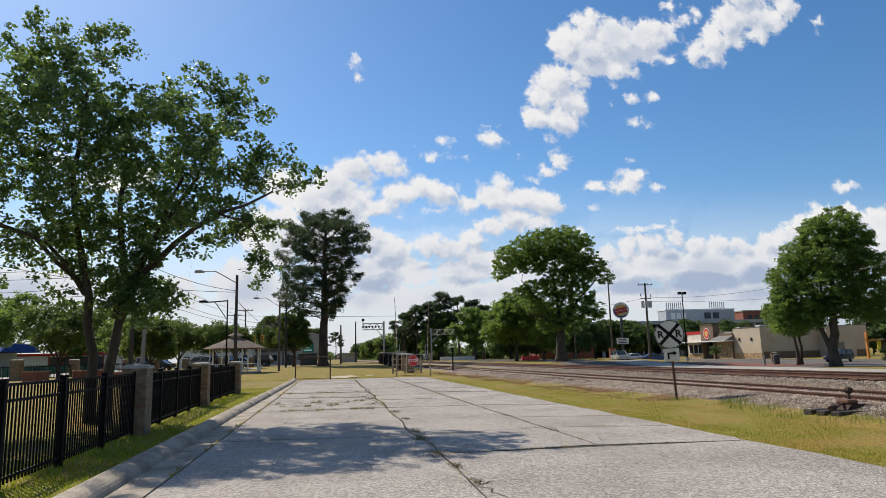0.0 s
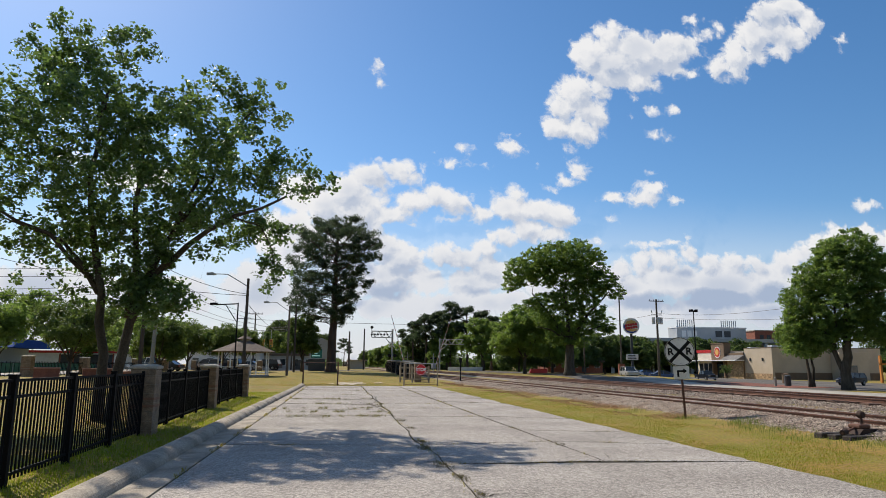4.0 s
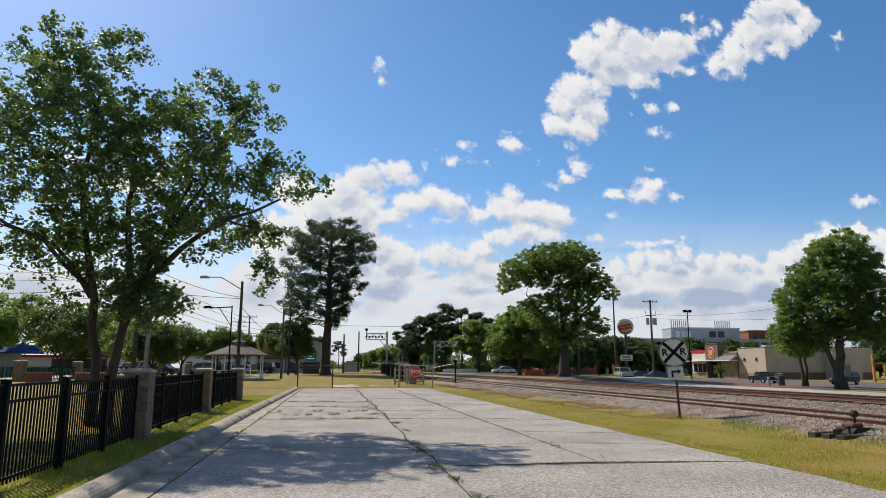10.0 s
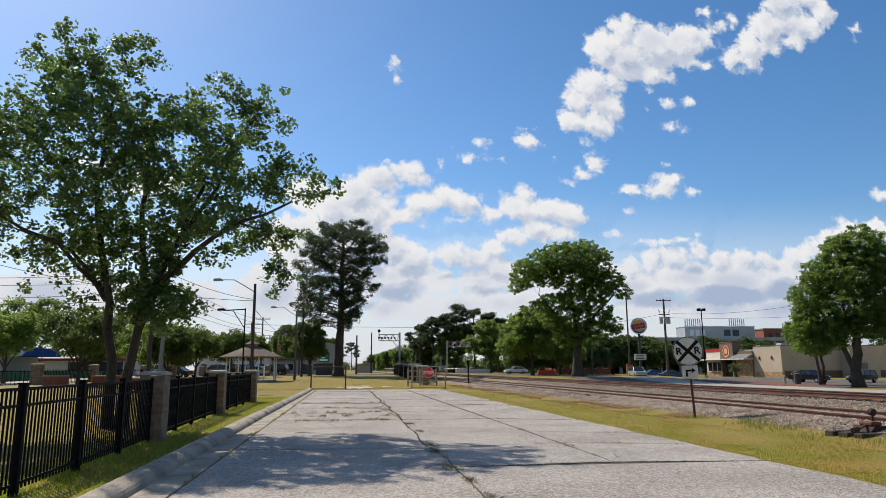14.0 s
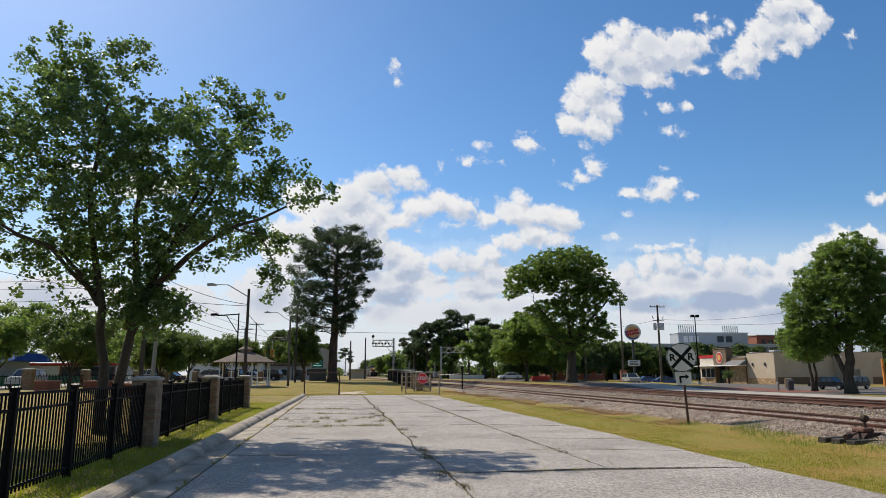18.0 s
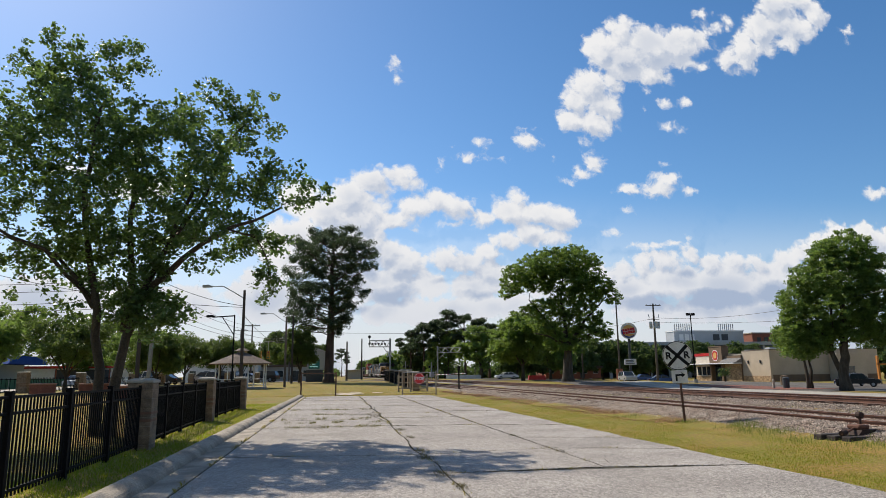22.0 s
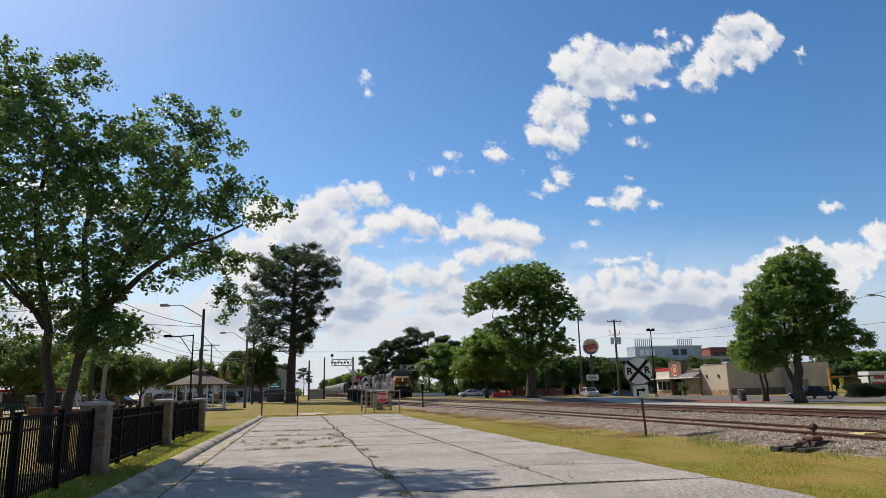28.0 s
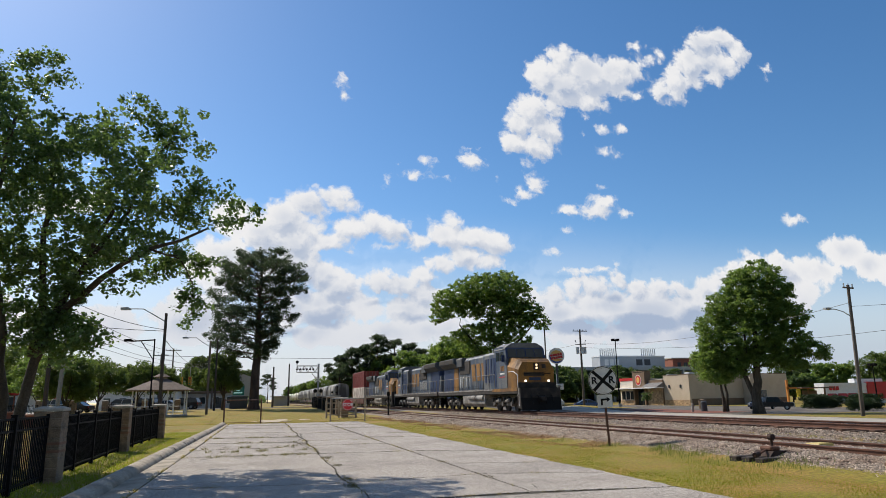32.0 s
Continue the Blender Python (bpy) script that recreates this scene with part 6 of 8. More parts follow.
def traffic_light(x, y, z, label):
    t = thing("traffic_light", pose(x, y, z), label, "traffic light", "traffic lights")
    part("housing", box(-0.28, 0.28, -0.2, 0.2, -0.7, 0.7, bevel=0.04), mat("signal_yellow", (0.55, 0.26, 0.02), 0.6), t)
    for k, c in enumerate(((0.30, 0.02, 0.02), (0.30, 0.18, 0.02), (0.02, 0.2, 0.1))):
        part("lens", tube([(0, -0.21, 0.44 - 0.44 * k), (0, -0.24, 0.44 - 0.44 * k)], 0.15, 10), mat("lens", c, 0.3), t)
    part("hanger", tube([(0, 0, 0.7), (0, 0, 2.31)], 0.04, 5), STEEL, t)


wire((-17.2, 126, 7.6), (-7.9, 118, 7.6), 0.1, "taut span wire that carries traffic lights")
traffic_light(-11.775, 121.333, 5.2, "yellow traffic light hung on a span wire")
traffic_light(-13.325, 122.667, 5.2, "yellow traffic light hung over the street")


def cantilever(m, h, reach, label, lights=True):
    t = thing("crossing_signal", m, label, "railway signal", "crossing signals")
    part("mast", tube([(0, 0, -0.3), (0, 0, h)], 0.16, 10), STEEL, t)
    z0, z1 = h - 1.35, h - 0.35
    for y in (-0.35, 0.35):
        for z in (z0, z1):
            part("chord", tube([(0, y, z), (reach, y, z)], 0.06, 6), STEEL, t)
        n = 6
        for k in range(n):
            a, b = reach * k / n, reach * (k + 1) / n
            part("brace", tube([(a, y, z0 if k % 2 else z1), (b, y, z1 if k % 2 else z0)], 0.04, 5), STEEL, t)
    part("knee_brace", tube([(0, 0, h - 2.9), (reach * 0.34, 0, z0)], 0.05, 6), STEEL, t)
    if lights:
        part("walkway", box(min(0, reach), max(0, reach), -0.4, 0.4, z0 - 0.05, z0), STEEL, t)
        for k in range(6):
            x = reach * (0.25 + 0.15 * k)
            part("flasher", tube([(x, -0.45, z0 + 0.45), (x, -0.2, z0 + 0.45)], 0.16, 14), SIGNBLACK, t)
        part("flasher", tube([(reach, -0.45, z0 + 1.6), (reach, -0.2, z0 + 1.6)], 0.24, 14), SIGNBLACK, t)
        part("flasher_post", tube([(reach, 0, z0), (reach, 0, z0 + 1.6)], 0.05, 6), SIGNBLACK, t)
        for a in (45, -45):
            bm = box(-0.62, 0.62, -0.02, 0.02, -0.1, 0.1)
            bm.transform(pose(-0.05, -0.25, h - 2.5, 0, a, 0))
            part("crossbuck_blade", bm, WHITE, t)
        for x in (-0.45, 0.45):
            part("flasher", tube([(x, -0.35, h - 4.3), (x, -0.15, h - 4.3)], 0.3, 14), SIGNBLACK, t)
        part("gate_box", box(-0.3, 0.3, -0.3, 0.3, 0.6, 1.6, bevel=0.03), STEEL, t)
    return t


cantilever(pose(8.7, 110, 0.5), 6.9, -3.4, "silver crossing cantilever with black flashing lights and a crossbuck")
cantilever(pose(21.7, 144, 0.3), 7.2, 5.2, "bare silver lattice signal cantilever", False)


def crossing_gate(x, y, turn, label):
    """A gate whose arm hinges at its foot; upright along +z, it comes down towards its own +y."""
    z = ground_z(x, y)
    t = thing("crossing_gate", pose(x, y, z, 0, 0, turn), label, "crossing gate", "crossing gates")
    part("mast", tube([(0.25, 0, -0.3), (0.25, 0, 3.4)], 0.07, 8), STEEL, t)
    part("mechanism_box", box(-0.15, 0.55, -0.28, 0.28, 0.7, 1.5, bevel=0.04), STEEL, t)
    part("counterweight", box(-0.22, -0.12, -0.25, 0.25, 0.75, 1.15, bevel=0.02), STEEL, t)
    for sx in (-1, 1):
        part("flasher", tube([(0.25 + sx * 0.4, -0.16, 2.55), (0.25 + sx * 0.4, 0.0, 2.55)], 0.17, 12), SIGNBLACK, t)
    arm = part("arm", tube([(-0.18, 0, -0.4), (-0.18, 0, 5.0), (-0.18, 0, 10.2)], [0.075, 0.06, 0.035], 6), WHITE, t, "white arm with faded red bands")
    for k in range(8):
        part("red_band", tube([(-0.18, 0, 1.2 + 1.15 * k), (-0.18, 0, 1.75 + 1.15 * k)], 0.079 - 0.004 * k, 6), FADED_RED, arm)
    return arm


GATE_ARMS = (crossing_gate(11.15, 111.0, 23.6, "silver crossing gate lowering its striped arm beside the railway"),
             crossing_gate(17.30, 121.0, 203.6, "silver crossing gate across the tracks lowering its striped arm"))
_c = thing("signal_case", pose(11.2, 108, 0.4), "grey steel signal equipment case", "cabinet")
part("case", box(-0.8, 0.8, -0.6, 0.6, -0.2, 1.9, bevel=0.04), STEEL, _c)
part("roof", box(-0.9, 0.9, -0.7, 0.7, 1.9, 2.0), STEEL, _c)

# ---- across the railway ----
sheet("street", 31.5, 38.5, -60, 108, None, ASPHALT, "asphalt street along the railway", "road", 0.03, 10, 40)
sheet("far_lane", 30, 70, 132.5, 139.5, None, ASPHALT, "asphalt lane beyond the spreading tree", "road", 0.06, 20, 2)
sheet("street_far", 30.5, 37.5, 120, 420, None, ASPHALT, "asphalt street beyond the crossing", "road", 0.03, 8, 20)
sheet("pavement", 38.5, 44.5, -60, 92, None, CONCRETE, "pale concrete pavement along the street", "pavement", 0.06, 8, 40)
sheet("parking_lot", 45, 76, 40, 142, None, ASPHALT, "asphalt parking lot of the restaurant", "parking lot", 0.035, 12, 24)
REDBED = mat("red_mulch", (0.22, 0.075, 0.045), 0.95, 0, 0.3, 3, 25, 0.5)
sheet("mulch_bed", 46, 53, 64, 82, None, REDBED, "bed of red mulch round the kerbside trees", "planting bed", 0.06, 4, 6)
sheet("lot_verge", 45, 58, 35, 56, None, GRASS, "strip of grass by the parking lot", "grass", 0.05, 4, 6)
sheet("lot_verge_north", 44.5, 52, 86, 108, None, GRASS, "grass verge in front of the lot", "grass", 0.05, 4, 6)


def restaurant():
    t = thing("restaurant", pose(0, 0, 0), "beige stucco restaurant with stone base and brown entrance tower", "building")
    X, Y, Z = 78.8, 112.9, -0.5
    part("west_wall", box(X, X + 0.4, Y, 121.4, Z, 5.35), BEIGE, t)
    part("south_wall", box(X + 0.4, X + 22.5, Y, Y + 0.4, Z, 5.35), BEIGE, t)
    part("north_wall", box(X, X + 22.5, 138, 138.4, Z, 5.35), BEIGE, t)
    part("east_wall", box(X + 22.1, X + 22.5, Y + 0.4, 138, Z, 5.35), BEIGE, t)
    part("roof", box(X + 0.4, X + 22.1, Y + 0.4, 138, 4.6, 4.8), CONCRETE, t)
    part("parapet_cap", box(X - 0.06, X + 0.46, Y - 0.06, 121.4, 5.35, 5.45), BROWN, t)
    part("parapet_cap", box(X + 0.46, X + 22.5, Y - 0.06, Y + 0.46, 5.35, 5.45), BROWN, t)
    part("dark_base", box(X + 0.4, X + 22.5, Y - 0.05, Y, Z, 0.8), BROWN, t, "brown wall base")
    rnd = random.Random(4)

    def veneer(y0, y1, z0, z1, xo):
        base = part("stone_veneer", box(xo, xo + 0.05, y0, y1, z0, z1), TANSTONE, t, "tan stone veneer")
        z = z0
        while z < z1 - 0.05:
            hh = min(rnd.uniform(0.22, 0.36), z1 - z)
            y = y0
            while y < y1 - 0.05:
                ww = min(rnd.uniform(0.35, 0.8), y1 - y)
                part("stone", box(xo - rnd.uniform(0.015, 0.05), xo, y + 0.015, y + ww - 0.015, z + 0.012, z + hh - 0.012), TANSTONE, base)
                y += ww
            z += hh

    veneer(Y, 121.4, Z, 0.6, X - 0.05)
    veneer(121.4, 127.0, Z, 2.9, X - 0.35)
    part("entrance_wall", box(X - 0.3, X + 0.4, 121.4, 127.5, Z, 4.6), BROWN, t)
    tower = part("entrance_tower", box(X - 0.9, X + 0.6, 126.9, 131.7, 2.95, 6.5, bevel=0.03), BROWN, t, "brown entrance tower")
    part("tower_cap", box(X - 1.0, X + 0.7, 126.8, 131.8, 6.5, 6.65), BROWN, tower)
    lm = Matrix.Translation((X - 0.92, 129.3, 4.75)) @ pose(0, 0, 0, 0, 0, -90)
    for r0, r1, m_, d in ((0.0, 1.15, WHITE, 0.06), (0.0, 1.02, RED, 0.08), (0.0, 0.62, YELLOW2, 0.10)):
        bm = disc(r0, r1, -d, 0.0, 32)
        bm.transform(lm)
        part("round_emblem", bm, m_, tower, "plain round red and cream emblem")
    for y0, y1 in ((126.9, 127.4), (131.2, 131.7)):
        part("pier", box(X - 0.9, X + 0.4, y0, y1, Z, 2.95), BROWN, t)
    part("door", box(X - 0.05, X, 127.6, 131.0, Z, 2.4), GLASS, t)
    for y in (127.6, 129.3, 130.95):
        part("door_frame", box(X - 0.1, X - 0.05, y, y + 0.08, Z, 2.4), DARKGREY, t)
    part("canopy", box(X - 2.2, X - 0.3, 121.0, 138.4, 2.95, 3.15, bevel=0.02), WHITE, t, "thin white canopy")
    part("shingle_eave", prism([(X - 0.3, 3.15), (X - 1.9, 3.2), (X - 0.3, 4.1)], "y", 121.0, 126.9), mat("grey_shingle", (0.20, 0.19, 0.18), 0.9, 0, 0.3, 3, 15, 0.5), t)
    bay = part("dining_wall", box(X - 0.4, X + 0.4, 131.7, 138.0, Z, 5.0), WHITE2, t)
    part("red_band", box(X - 0.5, X + 0.5, 131.75, 138.2, 4.75, 5.35), RED, t, "red roof band")
    veneer(131.8, 138.0, Z, 0.55, X - 0.45)
    for y0 in (132.2, 134.0, 135.9):
        w = part("window", box(X - 0.46, X - 0.40, y0, y0 + 1.45, 0.7, 2.5, bevel=0.01), DARKGREY, bay)
        part("pane", box(X - 0.48, X - 0.46, y0 + 0.08, y0 + 0.69, 0.78, 2.42), GLASS, w)
        part("pane", box(X - 0.48, X - 0.46, y0 + 0.77, y0 + 1.37, 0.78, 2.42), GLASS, w)
    for y in (115.6, 119.4):
        part("sconce", box(X - 0.22, X, y - 0.14, y + 0.14, 2.9, 3.5, bevel=0.03), DARKGREY, t)
    for x, y, s in ((84, 120, 1.6), (90, 118, 1.2), (86, 130, 1.4)):
        part("rooftop_unit", box(x, x + s * 1.5, y, y + s, 4.8, 5.3 + s * 0.45, bevel=0.05), GREY, t)
    part("drive_through_bay", box(X + 12, X + 18, Y - 2.2, Y, Z, 4.6, bevel=0.03), BEIGE, t)
    part("bay_window", box(X + 13.5, X + 15.5, Y - 2.24, Y - 2.2, 0.7, 2.2), GLASS, t)


YELLOW2 = mat("emblem_cream", (0.70, 0.42, 0.12), 0.5, 0, 0.05, 2, 20, 0)
WHITE2 = mat("cream_wall", (0.62, 0.55, 0.45), 0.85, 0, 0.08, 1, 30, 0.1)
restaurant()


def round_pole_sign():
    t = thing("pole_sign", pose(50.3, 110, -0.1, 0, 0, -18), "round red, cream and blue restaurant sign on a dark pole", "sign")
    part("pole", tube([(0, 0.15, -0.3), (0, 0.15, 7.6)], 0.22, 12), DARKGREY, t)
    f = part("face", disc(0, 1.62, -0.25, 0.25, 48, 0, 8.75), WHITE, t, "round white sign face")
    arc = [math.radians(a) for a in range(175, 316, 10)]
    part("blue_crescent", prism([(1.46 * math.cos(a), 8.75 + 1.46 * math.sin(a)) for a in arc] + [(1.30 * math.cos(a) + 0.06, 8.82 + 1.26 * math.sin(a)) for a in reversed(arc)], "y", -0.29, -0.25), NAVY2, f)
    part("cream_bun", prism([(1.08 * math.cos(a), 8.80 + 0.38 + 0.70 * math.sin(a)) for a in [math.pi * k / 14 for k in range(15)]], "y", -0.29, -0.25), YELLOW2, f)
    part("cream_bun", prism([(1.08 * math.cos(a), 8.80 - 0.72 - 0.42 * math.sin(a)) for a in [math.pi * k / 14 for k in range(15)]], "y", -0.29, -0.25), YELLOW2, f)
    for z, w in ((8.98, 1.22), (8.40, 1.22)):
        for k in range(5):
            x = -w + 2 * w * k / 5
            bm = box(x + 0.025, x + 2 * w / 5 - 0.025, -0.30, -0.25, z - 0.24, z + 0.24)
            bm.transform(Matrix.Translation((0, 0, 8.69)) @ Matrix.Rotation(math.radians(-9), 4, 'Y') @ Matrix.Translation((0, 0, -8.69)))
            part("red_bar", bm, RED, f, "plain red bar")
    b = part("reader_board", box(-1.0, 1.0, -0.15, 0.2, 2.9, 3.9, bevel=0.03), WHITE, t, "small white letter board")
    for z in (3.15, 3.40, 3.65):
        part("text_bar", box(-0.75, 0.7 - (z - 3.1) * 0.3, -0.165, -0.15, z - 0.06, z + 0.06), DARKGREY, b)


NAVY2 = mat("sign_blue", (0.02, 0.05, 0.30), 0.5, 0, 0.05, 2, 20, 0)
round_pole_sign()
for _o in bpy.data.objects["pole_sign"].children_recursive:
    if _o.name.split(".")[0] != "pole" and _o.name.split(".")[0] not in ("reader_board", "text_bar"):
        _o.data.transform(Matrix.Translation((0, 0, 8.75)) @ Matrix.Diagonal((0.86, 1, 0.86, 1)) @ Matrix.Translation((0, 0, -8.75)))


def lot_light(m, h, label):
    t = thing("parking_lot_light", m, label, "street lamp", "parking lot lights")
    part("base", tube([(0, 0, -0.2), (0, 0, 0.7)], 0.32, 12), CONCRETE, t)
    part("pole", tube([(0, 0, 0.7), (0, 0, h)], [0.12, 0.08], 8), BLACK, t)
    for s in (-1, 1):
        part("floodlight", box(s * 0.18, s * 0.68, -0.3, 0.3, h - 0.2, h + 0.22, bevel=0.05), BLACK, t)
        part("bracket", tube([(0, 0, h - 0.1), (s * 0.5, 0, h)], 0.05, 6), BLACK, t)


lot_light(pose(59.1, 104.6, -0.45), 11.5, "black parking lot floodlight pole with two heads")
lot_light(pose(96, 88, -0.45), 6.3, "black floodlight pole by the drive-through")

# ---- the hospital and parking deck behind ----
_d = thing("parking_deck", pose(0, 0, 0), "long grey concrete parking deck behind trees", "building")
for _z in (3.5, 6.8, 10.0):
    part("deck_level", box(66, 150, 205, 240, _z, _z + 1.1, bevel=0.05), GREY, _d)
for _k in range(13):
    part("column", box(66.5 + 6.8 * _k, 67.3 + 6.8 * _k, 205.3, 206.2, -0.5, 10.0), GREY, _d)
part("back_wall", box(66, 150, 238, 239, -0.5, 10), DARKGREY, _d)
_d = thing("hospital_block", pose(0, 0, 0), "pale panelled hospital block with rooftop pipes", "building")
part("wall", box(124, 152, 232, 238.5, 0, 16.2), GREY, _d)
part("parapet", box(123.8, 152.2, 231.8, 238.7, 16.2, 16.6), WHITE, _d)
for _x in (126, 128.2, 130.4, 139.5, 143):
    part("window", box(_x, _x + (1.6 if _x < 135 else 2.6), 231.9, 232.0, 12.9, 15.2), WHITE if _x < 135 else DARKGREY, _d)
for _x0 in (126.5, 144.5):
    for _k in range(8):
        part("roof_pipe", tube([(_x0 + 0.85 * _k, 236, 16.5), (_x0 + 0.85 * _k, 236, 19.4)], 0.2, 8), GREY, _d)
_d = thing("brick_tower", pose(0, 0, 0), "red brick stair tower with a dark low annex", "building")
part("tower", box(161, 172.5, 240, 252, 0, 15.9), BRICK, _d)
part("tower_cap", box(160.7, 172.8, 239.7, 252.3, 15.9, 16.3), CONCRETE, _d)
part("annex", box(146, 176, 226, 239, 0, 11.5), BROWN, _d)
for _k in range(3):
    part("window", box(163 + 3.0 * _k, 164.6 + 3.0 * _k, 239.9, 240.0, 12.2, 14.4), DARKGREY, _d)


# ---- the red and white restaurant farther right ----
def red_restaurant():
    t = thing("red_white_restaurant", pose(0, 0, 0), "white and red panelled restaurant behind hedges", "building")
    x0, y0 = 97.5, 100
    part("wall", box(x0, x0 + 26, y0, y0 + 2.2, -0.5, 2.75), WHITE, t)
    part("white_parapet", box(x0, x0 + 9.5, y0 - 0.1, y0 + 2.2, 2.75, 3.2), WHITE, t)
    part("red_block", box(x0 + 9.5, x0 + 26, y0 - 0.3, y0 + 2.2, 0.3, 3.35), RED, t)
    part("red_wall_base", box(x0, x0 + 9.5, y0 - 0.06, y0, -0.4, 0.55), RED, t)
    for k in range(4):
        part("awning", prism([(y0 - 1.0, 0.55), (y0 - 0.08, 0.55), (y0 - 0.08, 1.35)], "x", x0 + 0.5 + 2.3 * k, x0 + 2.4 + 2.3 * k), RED, t)
        part("window", box(x0 + 0.7 + 2.3 * k, x0 + 2.2 + 2.3 * k, y0 - 0.07, y0 - 0.06, -0.3, 0.5), GLASS, t)
    for k in range(3):
        part("red_letter_block", box(x0 + 1.0 + 0.75 * k, x0 + 1.6 + 0.75 * k, y0 - 0.16, y0 - 0.1, 1.9, 2.6), RED, t, "plain red block")
    part("rooftop_unit", box(x0 + 7.5, x0 + 14, y0 + 0.5, y0 + 2.0, 3.2, 3.9, bevel=0.05), WHITE, t)


red_restaurant()
_c = thing("drive_through_canopy", pose(0, 0, 0), "drive-through canopy with orange posts and a yellow sign", "canopy")
ORANGE = mat("orange_steel", (0.55, 0.20, 0.03), 0.6, 0, 0.1, 2, 20, 0.05)
part("post", box(80.6, 80.9, 90, 90.3, -0.5, 3.6), ORANGE, _c)
part("beam", box(80.6, 86.5, 90, 90.25, 2.2, 2.45), ORANGE, _c)
part("yellow_panel", box(82.3, 83.0, 89.9, 90.0, 0.9, 2.2), mat("panel_yellow", (0.70, 0.55, 0.03), 0.5), _c)
part("roof", box(82.5, 88.8, 89, 92, 2.25, 2.42), SHINGLE, _c)
part("menu_board", box(84.5, 87.2, 91.0, 91.2, -0.3, 1.9), BROWN, _c)
for _x in (85.0, 88.2):
    part("post", box(_x, _x + 0.2, 90.4, 90.6, -0.5, 2.25), BROWN, _c)


def hedge(m, lx, ly, h, label, seed):
    t = thing("hedge", m, label, "hedge", "hedges")
    rs = np.random.RandomState(seed)
    cs = [(rs.uniform(-lx, lx), rs.uniform(-ly, ly), rs.uniform(0.2, h)) for _ in range(int(46 * lx * ly * h) + 20)]
    part("foliage", leaf_cloud("foliage", cs, [0.38] * len(cs), 105, 0.13, seed), LEAF_E, t)["kind"] = "stuff"
    for k in range(4):
        x = -lx + 2 * lx * (k + 0.5) / 4
        part("stem", tube([(x, 0, -0.2), (x, 0, h * 0.8)], [0.06, 0.02], 6), BARK, t)


hedge(pose(69.5, 72, -0.45), 2.6, 0.9, 1.65, "dark clipped hedge by the parking lot", 61)
hedge(pose(74.2, 70, -0.45), 2.0, 0.9, 1.65, "dark clipped hedge near the restaurant", 62)
hedge(pose(61.8, 58.5, -0.42), 1.6, 0.8, 1.2, "low green hedge by the street pole", 63)
hedge(pose(66.5, 57.5, -0.42), 1.2, 0.8, 1.2, "low green hedge end by the lot", 64)


def bin_post(m, h, r, label, material, name):
    t = thing(name, m, label, name.replace("_", " "))
    part("body", tube([(0, 0, -0.1), (0, 0, h * 0.9), (0, 0, h)], [r, r * 1.05, r * 0.8], 12), material, t)
    part("lid", tube([(0, 0, h), (0, 0, h + 0.1)], [r * 1.1, r * 0.4], 12), material, t)


bin_post(pose(50.9, 70.4, -0.42), 1.15, 0.36, "dark litter bin beside a tree", DARKGREY, "litter_bin")
bin_post(pose(49.4, 70.5, -0.42), 0.9, 0.14, "short pale bollard by the bed", CONCRETE, "bollard")
bin_post(pose(60.5, 84, -0.45), 1.25, 0.5, "brown waste bin at the lot edge", BROWN, "waste_bin")


# ---- vehicles ----
TYRE = bm_mesh("tyre", tube([(-0.11, 0, 0), (-0.09, 0, 0), (0.09, 0, 0), (0.11, 0, 0)], [0.29, 0.34, 0.34, 0.29], 20))
TYRE.materials.append(RUBBER)
RIM = bm_mesh("rim", tube([(-0.125, 0, 0), (0.125, 0, 0)], [0.19, 0.19], 14))
RIM.materials.append(STEEL)
HEAD = glass_mat("lamp_glass", (0.55, 0.55, 0.52), 0.15)
TAIL = mat("tail_lamp", (0.30, 0.01, 0.01), 0.3)


